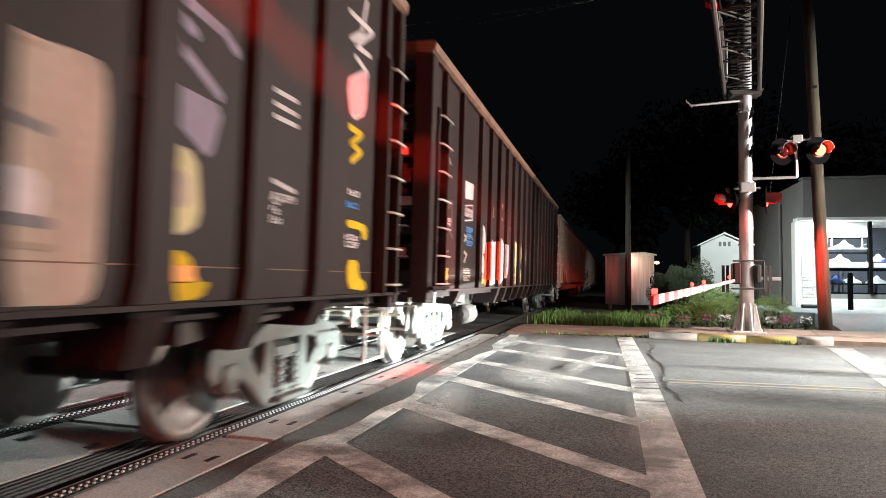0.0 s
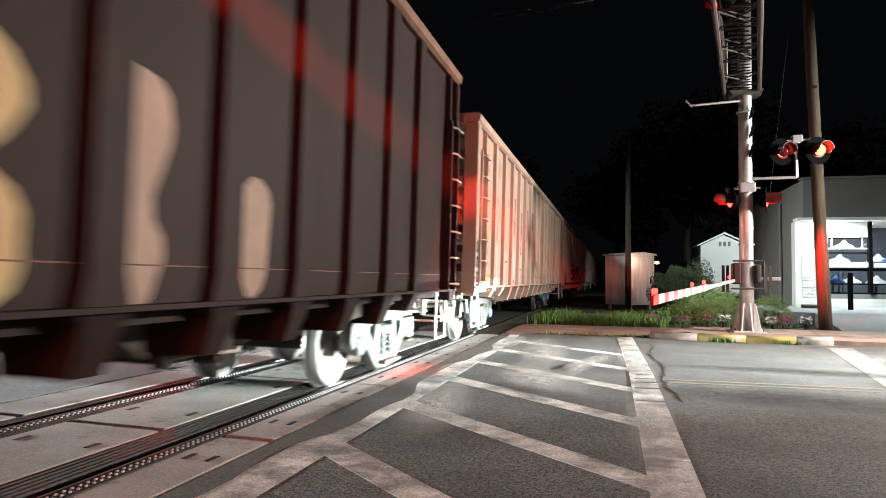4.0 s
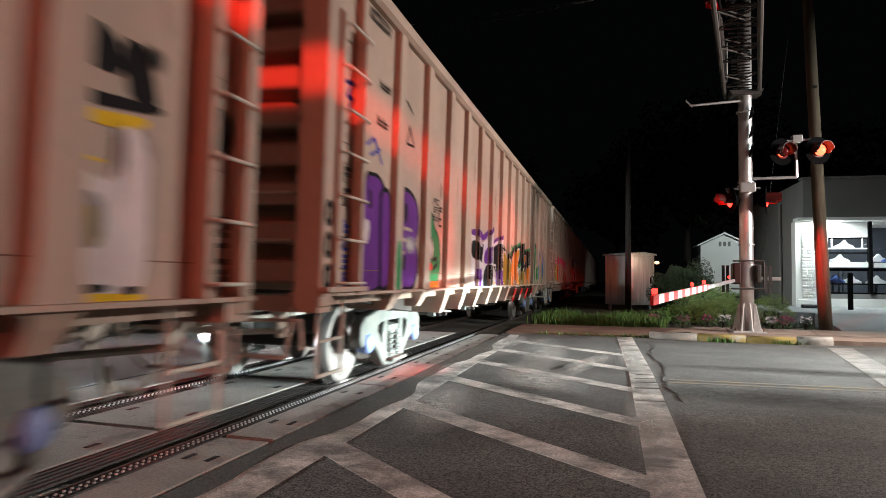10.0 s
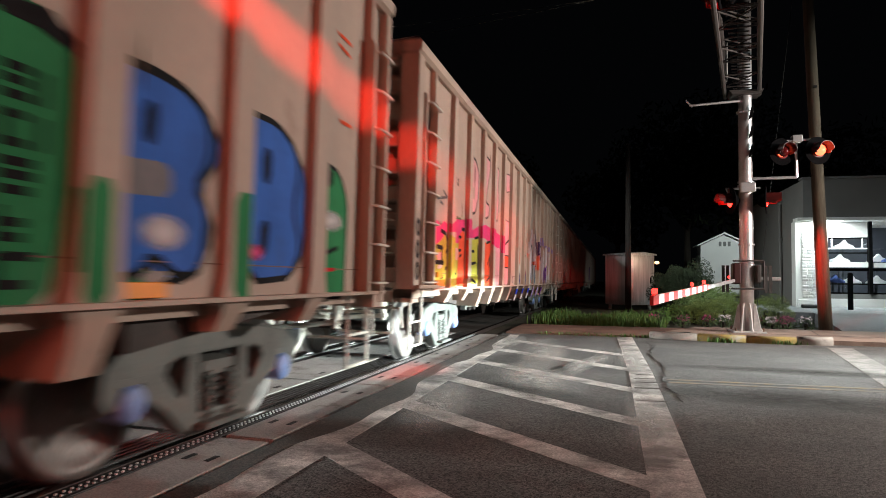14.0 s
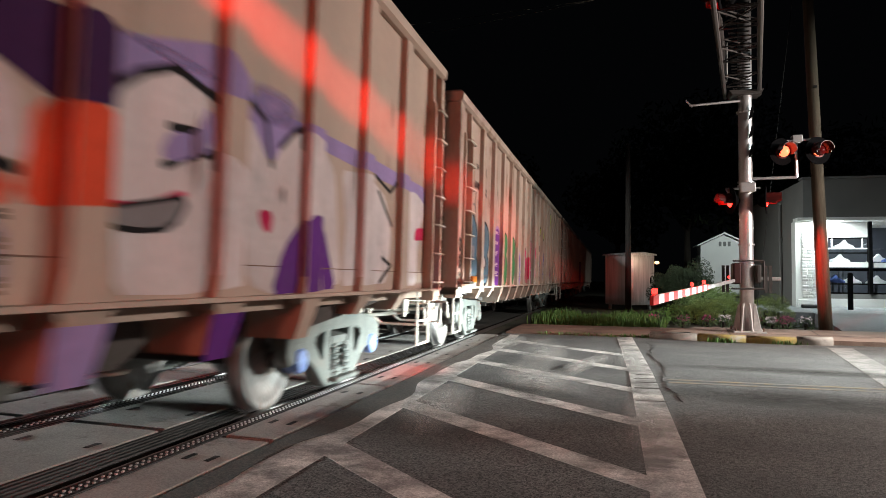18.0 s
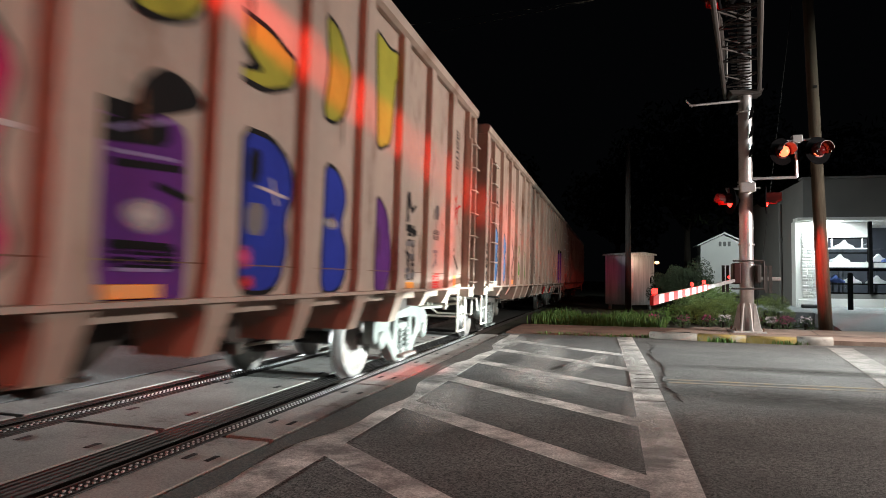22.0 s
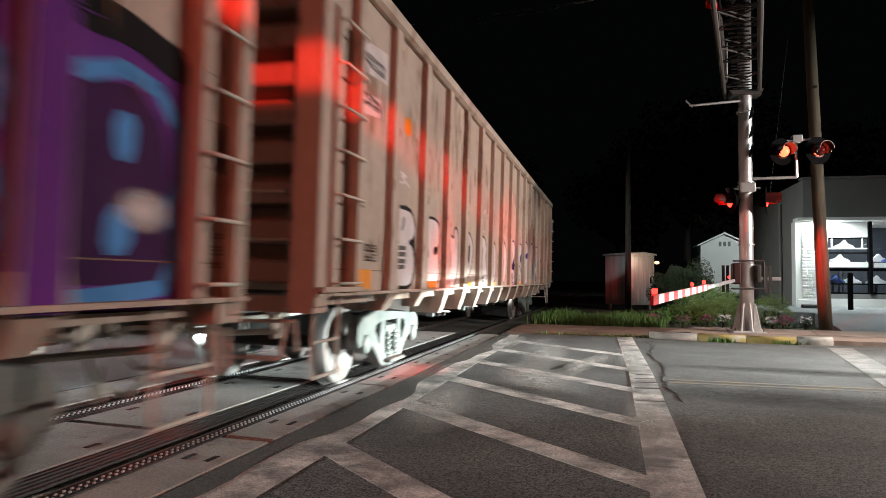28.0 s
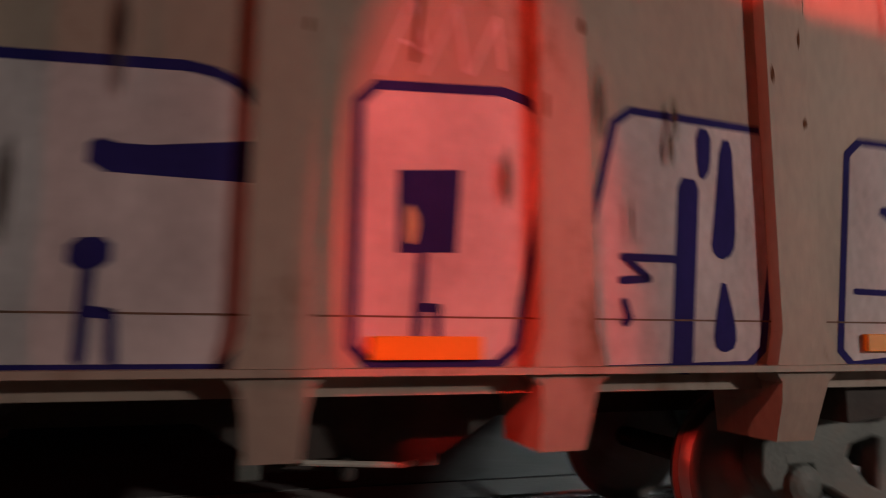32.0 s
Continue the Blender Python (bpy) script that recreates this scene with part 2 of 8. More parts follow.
def box(x0, x1, y0, y1, z0, z1, bm=None, bev=0.0):
    one = bmesh.new()
    v = [one.verts.new((x, y, z)) for x in (x0, x1) for y in (y0, y1) for z in (z0, z1)]
    for f in ((0, 1, 3, 2), (4, 6, 7, 5), (0, 4, 5, 1), (2, 3, 7, 6), (0, 2, 6, 4), (1, 5, 7, 3)):
        one.faces.new([v[i] for i in f])
    if bev:
        bmesh.ops.bevel(one, geom=one.edges[:], offset=bev, segments=1, affect="EDGES")
    bmesh.ops.recalc_face_normals(one, faces=one.faces[:])
    return join(bm, one)


def join(bm, one):
    if bm is None:
        return one
    me = bpy.data.meshes.new("tmp")
    one.to_mesh(me)
    one.free()
    bm.from_mesh(me)
    bpy.data.meshes.remove(me)
    return bm


def prism(pts, axis, a, b, bm=None):
    """A polygon pushed along an axis: pts are in the two other axes."""
    one = bmesh.new()

    def at(p, q):
        return {"x": (q, p[0], p[1]), "y": (p[0], q, p[1]), "z": (p[0], p[1], q)}[axis]
    lo = [one.verts.new(at(p, a)) for p in pts]
    hi = [one.verts.new(at(p, b)) for p in pts]
    one.faces.new(lo)
    one.faces.new(hi[::-1])
    for i in range(len(pts)):
        j = (i + 1) % len(pts)
        one.faces.new((lo[i], hi[i], hi[j], lo[j]))
    bmesh.ops.recalc_face_normals(one, faces=one.faces[:])
    return join(bm, one)


def rod(p, q, r, seg=10, bm=None, r2=None):
    p, q = Vector(p), Vector(q)
    one = bmesh.new()
    d = q - p
    m = Matrix.Translation((p + q) / 2) @ d.to_track_quat("Z", "Y").to_matrix().to_4x4()
    bmesh.ops.create_cone(one, cap_ends=True, segments=seg, radius1=r, radius2=r if r2 is None else r2, depth=d.length, matrix=m)
    return join(bm, one)


def lathe(profile, seg=28, axis="x", bm=None):
    """Profile of (along, radius) turned round an axis."""
    one = bmesh.new()
    rings = []
    for a, r in profile:
        ring = []
        for i in range(seg):
            t = 2 * math.pi * i / seg
            c, s = r * math.cos(t), r * math.sin(t)
            ring.append(one.verts.new({"x": (a, c, s), "y": (c, a, s), "z": (c, s, a)}[axis]))
        rings.append(ring)
    for r0, r1 in zip(rings, rings[1:]):
        for i in range(seg):
            j = (i + 1) % seg
            one.faces.new((r0[i], r0[j], r1[j], r1[i]))
    one.faces.new(rings[0])
    one.faces.new(rings[-1][::-1])
    bmesh.ops.recalc_face_normals(one, faces=one.faces[:])
    return join(bm, one)


def pipe(points, r, bm=None, seg=8):
    for p, q in zip(points, points[1:]):
        bm = rod(p, q, r, seg, bm)
    return bm


def outline_mesh(name, loops, thick, bevel=0.0):
    """A flat plate with holes in the plane of x (along) and y (up), as a mesh."""
    cu = bpy.data.curves.new(name, "CURVE")
    cu.dimensions, cu.fill_mode, cu.extrude, cu.bevel_depth, cu.bevel_resolution = "2D", "BOTH", thick, bevel, 1
    for loop in loops:
        s = cu.splines.new("POLY")
        s.points.add(len(loop) - 1)
        for pt, (x, y) in zip(s.points, loop):
            pt.co = (x, y, 0, 1)
        s.use_cyclic_u = True
    ob = bpy.data.objects.new(name, cu)
    scene.collection.objects.link(ob)
    me = bpy.data.meshes.new_from_object(ob.evaluated_get(bpy.context.evaluated_depsgraph_get()))
    bpy.data.objects.remove(ob)
    bpy.data.curves.remove(cu)
    me.materials.clear()
    return me


def empty(name, m, label, category, group=""):
    ob = new(name)
    ob.empty_display_size = 0.2
    ob.matrix_basis = m
    return tagged(ob, label, category, group)


TR = Matrix.Translation((XN, 0, 0)) @ pose(0, 0, 0, 0, CANT, 0) @ Matrix.Translation((-XN, 0, 0))


def sheet(name, x0, x1, y0, y1, z, material, label="", category="", depth=0.3, m=None):
    ob = part(name, box(x0, x1, y0, y1, z - depth, z), material, None, label, m)
    return tagged(ob, label, category, kind="structure")


# ---- ground, road, pavement ----
sheet("ground", -400, 400, -400, 900, -0.10, "soil", "dark bare soil that runs to the horizon", "ground")
sheet("road", -2.36, 40, -14, 15.2, 0.0, "asphalt", "worn grey asphalt road beside the railway crossing", "road", 0.2)
sheet("road_beyond", -40, -5.32, -14, 13.6, 0.0, "asphalt_far", "pale worn asphalt road beyond the track", "road", 0.4, TR)
sheet("trackbed", -6.2, -2.0, 14.4, 300, -0.10, "ballast", "dark stone ballast under the rails", "trackbed", 0.3, TR)
sheet("pavement", -2.3, 8.5, 14.62, 17.4, 0.035, "brickwalk", "red brick-coloured pavement beside the road", "pavement", 0.3)
sheet("lot", 4.4, 60, 19.6, 70, 0.0, "pavelot", "grey parking lot before the shop", "parking lot", 0.4, pose(0, 0, 0.40, 0, 0, 0))
tagged(part("driveway", prism([(14.0, 0.0), (17.4, 0.07), (19.6, 0.40), (19.6, -0.1), (14.0, -0.1)], "x", 5.25, 40), "pavelot"), "grey driveway that rises to the lot", "driveway", kind="structure")

# painted markings
def stripe(pts, material="paint", z=0.002, name="road_marking", label="worn white painted road line"):
    ob = part(name, prism(pts, "z", 0.0, z), material)
    return tagged(ob, label, "road marking", kind="structure")


stripe([(0.22, -6), (0.52, -6), (0.52, 9.0), (0.41, 14.7), (0.09, 14.7), (0.22, 9.0)], label="worn white stop line along the crossing")
stripe([(-2.24, -6), (-1.86, -6), (-1.86, 12.5), (-1.95, 14.3), (-2.15, 14.3), (-2.14, 12.5)], label="worn white edge line beside the track")
for k in range(-4, 6):
    y = 4.30 + 1.72 * k
    a, b = (-1.86, y + 0.14), (0.22, y - 1.88)
    stripe([(a[0], a[1] - 0.30), (b[0], b[1] - 0.16), (b[0], b[1] + 0.16), (a[0], a[1] + 0.06)], label="worn white diagonal hatching line")
stripe([(3.05, 8.55), (3.45, 8.55), (4.30, 13.75), (3.86, 13.65)], "paint_faded", label="faded white stop line")
for dy in (0, 0.22):
    stripe([(0.66, 8.24 + dy), (30, 8.6 + dy), (30, 8.7 + dy), (0.66, 8.34 + dy)], "yellow_line", label="faded yellow centre line")

wob = [(-2.36 + 0.0, y) for y in (14.0, 1.0)] + [(-2.10 + 0.10 * math.sin(1.3 * y) + 0.04 * math.sin(4.1 * y), y) for y in [1.0 + 0.25 * i for i in range(53)]]
stripe(wob, "patch", 0.004, "asphalt_seam", "dark strip of patched asphalt beside the panels")
for x, y, w, l in ((0.28, 8.15, 0.24, 0.05), (0.26, 8.45, 0.26, 0.05), (0.25, 7.7, 0.28, 0.06), (0.3, 8.8, 0.2, 0.04), (0.24, 6.9, 0.3, 0.04)):
    stripe([(x, y), (x + w, y + 0.02), (x + w, y + 0.02 + l), (x, y + l)], "patch", 0.004, "tyre_mark", "black tyre scuff across the line")
crack = [(0.66 + 0.05 * math.sin(2.1 * y) + 0.02 * math.sin(9.3 * y + 1) + 0.015 * math.sin(23 * y), y) for y in [7.0 + 0.09 * i for i in range(72)]]
stripe([(x - 0.006, y) for x, y in crack] + [(x + 0.006, y) for x, y in crack[::-1]], "rubber", 0.003, "crack", "thin crack in the asphalt")

# ---- rails and crossing panels, in the plane of the canted track ----
def rail(x, name):
    prof = [(x - 0.036, -0.005), (x + 0.036, -0.005), (x + 0.037, -0.035), (x + 0.01, -0.05), (x + 0.01, -0.15), (x + 0.07, -0.165), (x + 0.07, -0.178), (x - 0.07, -0.178), (x - 0.07, -0.165), (x - 0.01, -0.15), (x - 0.01, -0.05), (x - 0.037, -0.035)]
    base = tagged(part(name, prism(prof, "y", -30, 300), "rail", None, "", TR), "long steel rail with a worn bright head", "rail", "rails", "structure")
    crown = [(x + 0.034 * math.sin(a), 0.12 * (math.cos(0.29 * math.sin(a)) - 1)) for a in [math.pi * (i / 12 - 0.5) for i in range(13)]]
    part("rail_head", prism(crown + [(x - 0.034, -0.012), (x + 0.034, -0.012)], "y", -30, 300), "railtop", base, "polished crowned running surface", None, True)


rail(XN, "rail_near")
rail(XN - GAUGE, "rail_far")
bed = tagged(part("crossing_base", box(-5.32, -2.36, -14, 14.4, -0.30, -0.09), "rubber", None, "", TR), "dark bed under the crossing panels", "crossing", kind="structure")
PITCH, J0 = 2.62, 4.44
def panel(x0, x1, j, name):
    y0 = J0 + PITCH * j
    ob = part(name, box(x0, x1, y0 + 0.03, min(y0 + PITCH - 0.03, 14.3), -0.11, 0.0, bev=0.012), "concrete", bed)
    return ob


for j in range(-7, 4):
    panel(-2.83, -2.42, j, "field_panel")
    panel(-5.28, -4.72, j, "field_panel")
    panel(XN - GAUGE + 0.30, XN - 0.33, j, "gauge_panel")
for x0, x1 in ((-2.985, -2.835), (-3.36, -3.085), (-4.485, -4.235), (-4.715, -4.59)):
    part("rubber_flangeway", box(x0, x1, -14, 14.3, -0.10, -0.022), "rubber", bed)
    n = max(2, round((x1 - x0) / 0.055))
    for i in range(n):
        a, b = x0 + (x1 - x0) * i / n, x0 + (x1 - x0) * (i + 1) / n
        part("rubber_rib", prism([(a + 0.006, -0.023), (a + 0.014, -0.004), (b - 0.014, -0.004), (b - 0.006, -0.023)], "y", -14, 14.3), "rubber", bed)
verts, faces = [], []
for x in (-2.93, -2.89, -4.42, -4.38):
    for i in range(260):
        y = -1.0 + i * 0.058
        b0 = len(verts)
        for dx in (-0.006, 0.006):
            for dy in (-0.008, 0.008):
                verts += [(x + dx, y + dy, -0.006), (x + dx, y + dy, 0.004)]
        faces += [tuple(b0 + q for q in f) for f in ((1, 3, 7, 5), (0, 1, 5, 4), (2, 6, 7, 3), (0, 2, 3, 1), (4, 5, 7, 6))]
me = bpy.data.meshes.new("studs")
me.from_pydata(verts, [], faces)
studs = part_mesh("rubber_studs", me, "stud", bed)
studs["kind"] = "stuff"
# slots cast into the panels
for j in range(-6, 4):
    for x in (-2.55, -2.72, -3.50, -4.10):
        for dy in (0.5, 2.0):
            part("lifting_slot", box(x - 0.02, x + 0.02, J0 + PITCH * j + dy, J0 + PITCH * j + dy + 0.13, -0.004, 0.003), "rubber", bed)
# ties beyond the road
for i in range(60):
    y = 14.8 + i * 0.6
    tagged(part("tie", box(-5.1, -2.5, y, y + 0.23, -0.30, -0.17, bev=0.01), "pole_wood", None, "", TR), "dark timber railway tie under the rails", "railway tie", "railway ties")

# ---- freight cars: y = 0 at the leading axle, z = 0 at the rail head, x = 0 on the centre line ----
AXLE_Z, WBASE = 0.457, 1.778


def wheel_mesh():
    # outward is +x; rim, dished plate and hub
    prof = [(-0.105, 0.38), (-0.105, 0.482), (-0.075, 0.486), (-0.062, 0.458), (0.03, 0.452), (0.03, 0.385), (0.012, 0.375), (-0.035, 0.25), (-0.02, 0.16), (0.045, 0.135), (0.05, 0.10)]
    bm = lathe(prof, 40)
    me = bpy.data.meshes.new("wheel")
    bm.to_mesh(me)
    bm.free()
    me.materials.append(M["wheel"])
    me.materials.append(M["tread"])
    for p in me.polygons:
        r = math.hypot(p.center.y, p.center.z)
        p.material_index = 1 if r > 0.448 and abs(p.normal.x) < 0.5 else 0
    return me


WHEEL = wheel_mesh()


def frame_mesh():
    """Cast truck side frame, seen from the side: length and height from the truck's centre and the rail."""
    outer = [(-1.12, 0.52), (-1.10, 0.66), (-0.98, 0.74), (-0.62, 0.80), (-0.20, 0.84), (0.20, 0.84), (0.62, 0.80), (0.98, 0.74), (1.10, 0.66), (1.12, 0.52),
             (1.06, 0.44), (0.99, 0.46), (0.97, 0.58), (0.80, 0.58), (0.78, 0.46), (0.70, 0.44), (0.56, 0.36), (0.38, 0.20), (0.28, 0.155), (-0.28, 0.155), (-0.38, 0.20), (-0.56, 0.36), (-0.70, 0.44),
             (-0.78, 0.46), (-0.80, 0.58), (-0.97, 0.58), (-0.99, 0.46), (-1.06, 0.44)]
    hole = [(0.34, 0.68), (0.40, 0.70), (0.56, 0.66), (0.60, 0.58), (0.46, 0.42), (0.36, 0.38)]
    spring = [(-0.24, 0.27), (-0.26, 0.70), (0.26, 0.70), (0.24, 0.27)]
    me = outline_mesh("side_frame", [outer, hole, [(-x, y) for x, y in hole], spring], 0.055, 0.018)
    # curve plane (x, y) becomes (y, z), thickness along x
    me.transform(Matrix(((0, 0, 1, 0), (1, 0, 0, 0), (0, 1, 0, 0), (0, 0, 0, 1))))
    return me


FRAME = frame_mesh()
FRAME.materials.append(M["truck"])


def coil_mesh():
    bm = None
    for i in range(5):
        z = 0.235 + i * 0.062
        bm = lathe([(z, 0.045), (z + 0.008, 0.066), (z + 0.028, 0.066), (z + 0.036, 0.045)], 12, "z", bm)
    bm = rod((0, 0, 0.22), (0, 0, 0.55), 0.045, 8, bm)
    me = bpy.data.meshes.new("coil_spring")
    bm.to_mesh(me)
    bm.free()
    me.materials.append(M["truck"])
    return me


COIL = coil_mesh()


def mesh_of(name, bm, material):
    me = bpy.data.meshes.new(name)
    bm.to_mesh(me)
    bm.free()
    me.materials.append(M[material])
    return me


CAP = mesh_of("bearing_cap", lathe([(-0.10, 0.105), (0.02, 0.115), (0.05, 0.10), (0.065, 0.07), (0.075, 0.035)], 18), "truck")
CAPB = mesh_of("bearing_cap", lathe([(-0.10, 0.105), (0.02, 0.115), (0.05, 0.10), (0.065, 0.07), (0.075, 0.035)], 18), "bluecap")
ADAPT = mesh_of("bearing_adapter", box(-0.075, 0.075, -0.10, 0.10, 0.555, 0.62, bev=0.012), "truck")


def truck(car, yc, blue):
    """One two-axle truck; the wheelsets turn, so they hang under the car itself."""
    t = part("bolster", prism([(-1.08, 0.62), (-1.08, 0.52), (-0.5, 0.44), (0.5, 0.44), (1.08, 0.52), (1.08, 0.62), (0.4, 0.72), (-0.4, 0.72)], "y", yc - 0.19, yc + 0.19), "truck", car, "cast steel truck bolster")
    for s in (1, -1):
        part_mesh("side_frame", FRAME, "truck", car, "pale grime-covered cast side frame", pose(s * 1.02, yc, 0))
        for dy in (-0.13, 0.13):
            for dx in (-0.075, 0.075):
                part_mesh("coil_spring", COIL, "truck", car, "", pose(s * 1.0 + dx, yc + dy, 0))
        part("spring_seat", box(s * 1.02 - 0.17, s * 1.02 + 0.17, yc - 0.27, yc + 0.27, 0.18, 0.225, bev=0.01), "truck", car)
        for dy in (-WBASE / 2, WBASE / 2):
            turn = 0 if s > 0 else 180
            part_mesh("bearing_cap", CAPB if blue else CAP, "truck", car, "blue round bearing cap" if blue else "", pose(s * 1.07, yc + dy, AXLE_Z, 0, 0, turn))
            part_mesh("bearing_adapter", ADAPT, "truck", car, "", pose(s * 1.02, yc + dy, 0))
    for dy in (-WBASE / 2, WBASE / 2):
        ws = part("wheelset", rod((-1.1, 0, 0), (1.1, 0, 0), 0.075, 12), "under", car, "axle with two wheels", pose(0, yc + dy, AXLE_Z))
        part_mesh("wheel", WHEEL, "wheel", ws, "", pose(0.7525, 0, 0), True)
        part_mesh("wheel", WHEEL, "wheel", ws, "", pose(-0.7525, 0, 0, 0, 0, 180), True)
    for dy in (-0.45, 0.45):
        part("brake_beam", rod((-0.72, yc + dy, 0.36), (0.72, yc + dy, 0.36), 0.035, 8), "under", car)


def ladder(car, y0, y1, z0, z1, n, side, material):
    x = side * 1.63
    for y in (y0, y1):
        part("ladder_stile", box(x - 0.02, x + 0.02, y - 0.03, y + 0.03, z0 - 0.1, z1 + 0.1), material, car)
    for i in range(n):
        z = z0 + (z1 - z0) * i / (n - 1)
        part("ladder_rung", pipe([(x + side * 0.03, y0, z), (x + side * 0.075, y0 + 0.04, z), (x + side * 0.075, y1 - 0.04, z), (x + side * 0.03, y1, z)], 0.012), "step", car)


def stirrup(car, y, side):
    x = side * 1.52
    bm = pipe([(x, y - 0.24, 1.05), (x, y - 0.24, 0.42), (x, y + 0.24, 0.42), (x, y + 0.24, 1.05)], 0.017)
    bm = rod((x, y - 0.24, 0.70), (x, y + 0.24, 0.70), 0.015, 8, bm)
    part("stirrup_step", bm, "step", car, "pale bent-rod stirrup step")


SHEET, POST = 1.53, 1.60          # half widths at the side sheet and at the posts


def hopper(name, paint, y0, y1, z0, z1, w3, ribs, label, gussets, blue, reservoir):
    car = empty(name, Matrix.Identity(4), label, "freight car", "freight train")
    chord = "rust" if paint == "dark" else paint
    for s in (1, -1):
        part("side_sheet", box(*sorted((s * (SHEET - 0.05), s * SHEET)), y0 + 0.02, y1 - 0.02, z0, z1 - 0.05), paint, car)
        # small horizontal seam near the sill
        part("seam", box(*sorted((s * SHEET, s * (SHEET + 0.005))), y0 + 0.1, y1 - 0.1, z0 + 0.20, z0 + 0.208), "rust", car)
        # angle that overhangs the bays, with a rolled lip
        part("top_chord", prism([(s * 1.38, z1 - 0.14), (s * 1.585, z1 - 0.15), (s * 1.63, z1 - 0.12), (s * 1.645, z1 - 0.03), (s * 1.62, z1), (s * 1.38, z1)], "y", y0, y1), chord, car, "overhanging top chord with rust")
        part("side_sill", prism([(s * 1.36, z0 - 0.10), (s * 1.45, z0 - 0.10), (s * 1.45, z0 - 0.015), (s * 1.635, z0 - 0.015), (s * 1.635, z0 + 0.012), (s * 1.36, z0 + 0.012)], "y", y0, y1), paint, car, "side sill with projecting flange")
        for y in ribs:
            # hat-shaped post, its foot flared over the sill and its head slimmer
            part("side_post", prism([(y - 0.155, z0 + 0.013), (y + 0.155, z0 + 0.013), (y + 0.12, z0 + 0.16), (y + 0.105, z1 - 0.155), (y - 0.105, z1 - 0.155), (y - 0.12, z0 + 0.16)], "x", s * SHEET, s * POST), paint, car)
        for y, zb in gussets:
            # flared leg under the post: wide at the sill, slimmer below
            bm = bmesh.new()
            rings = []
            for f, w, xo in ((0.0, 0.17, 1.60), (0.16, 0.125, 1.585), (0.45, 0.11, 1.56), (1.0, 0.10, 1.50)):
                z = z0 - 0.012 + (zb - z0 + 0.012) * f
                rings.append([bm.verts.new(q) for q in ((s * xo, y - w, z), (s * xo, y + w, z), (s * 1.10, y + w, z), (s * 1.10, y - w, z))])
            bm.faces.new(rings[0])
            bm.faces.new(rings[-1][::-1])
            for r0, r1 in zip(rings, rings[1:]):
                for i in range(4):
                    bm.faces.new((r0[i], r1[i], r1[(i + 1) % 4], r0[(i + 1) % 4]))
            bmesh.ops.recalc_face_normals(bm, faces=bm.faces[:])
            part("hopper_gusset", bm, paint, car)
        # ends of the side
        for y, w in ((y0 + 0.115, 0.115), (y1 - 0.065, 0.065)):
            part("corner_post", box(*sorted((s * 1.38, s * 1.615)), y - w, y + w, z0 - 0.1, z1 - 0.155, bev=0.012), paint, car)
        part("foot_rail", box(*sorted((s * 1.62, s * 1.68)), y0 + 0.02, y0 + 0.85, z0 + 0.02, z0 + 0.06), paint, car)
    # the ladder hangs between the corner post and a slim post
    ladder(car, y0 + 0.24, y0 + 0.74, z0 + 0.09, z0 + 2.20, 7, 1, paint)
    ladder(car, y1 - 0.50, y1 - 0.14, z0 + 0.09, z0 + 2.20, 7, 1, paint)
    for y in (y0 + 0.78, y1 - 0.47):
        for s in (1, -1):
            part("slim_post", box(*sorted((s * SHEET, s * 1.605)), y - 0.035, y + 0.035, z0 + 0.013, z1 - 0.155), paint, car)
    for s in (1, -1):
        stirrup(car, y0 + 0.42, s)
        stirrup(car, y1 - 0.42, s)
    # ends: recessed sheets with horizontal shelves
    for ye, d in ((y0, 1), (y1, -1)):
        part("end_sheet", box(-1.40, 1.40, *sorted((ye + d * 0.50, ye + d * 0.53)), z0 + 0.013, z1 - 0.16), paint, car)
        n = 9
        for i in range(n):
            z = z0 + 0.16 + 0.318 * i
            part("end_stiffener", prism([(ye + d * 0.505, z - 0.085), (ye + d * 0.17, z - 0.08), (ye + d * 0.15, z - 0.06), (ye + d * 0.15, z + 0.08), (ye + d * 0.17, z + 0.10), (ye + d * 0.505, z + 0.10)], "x", -1.375, 1.375), paint, car)
        part("end_sill", box(-1.60, 1.60, *sorted((ye, ye + d * 0.25)), z0 - 0.14, z0 - 0.018), paint, car)
        part("top_end_chord", box(-1.375, 1.375, *sorted((ye, ye + d * 0.3)), z1 - 0.16, z1 - 0.01), chord, car)
        for z in (z0 + 0.42, z0 + 0.80):
            part("end_grab_iron", pipe([(1.30, ye + d * 0.14, z), (1.30, ye + d * 0.06, z), (0.72, ye + d * 0.06, z), (0.72, ye + d * 0.14, z)], 0.012), "step", car, "pale bent grab iron")
        part("draft_gear", box(-0.22, 0.22, *sorted((ye + d * 0.2, ye - d * 0.10)), 0.72, 1.0, bev=0.02), "under", car)
        cp = box(-0.09, 0.09, *sorted((ye - d * 0.10, ye - d * 0.40)), 0.76, 0.92, bev=0.02)
        cp = box(-0.16, 0.14, *sorted((ye - d * 0.30, ye - d * 0.55)), 0.72, 0.97, cp, 0.04)
        part("coupler", cp, "truck", car, "cast steel knuckle coupler")
        part("air_hose", pipe([(0.32, ye, 0.80), (0.36, ye - d * 0.12, 0.70), (0.35, ye - d * 0.22, 0.45), (0.30, ye - d * 0.34, 0.30), (0.20, ye - d * 0.46, 0.34), (0.12, ye - d * 0.52, 0.50)], 0.024), "step", car, "pale looped air hose")
        part("uncoupling_lever", pipe([(1.50, ye - d * 0.03, 0.66), (1.48, ye - d * 0.05, 0.88), (0.75, ye - d * 0.06, 0.86), (0.6, ye - d * 0.12, 0.78), (0.16, ye - d * 0.30, 0.94)], 0.015), "step", car, "bent steel uncoupling rod")
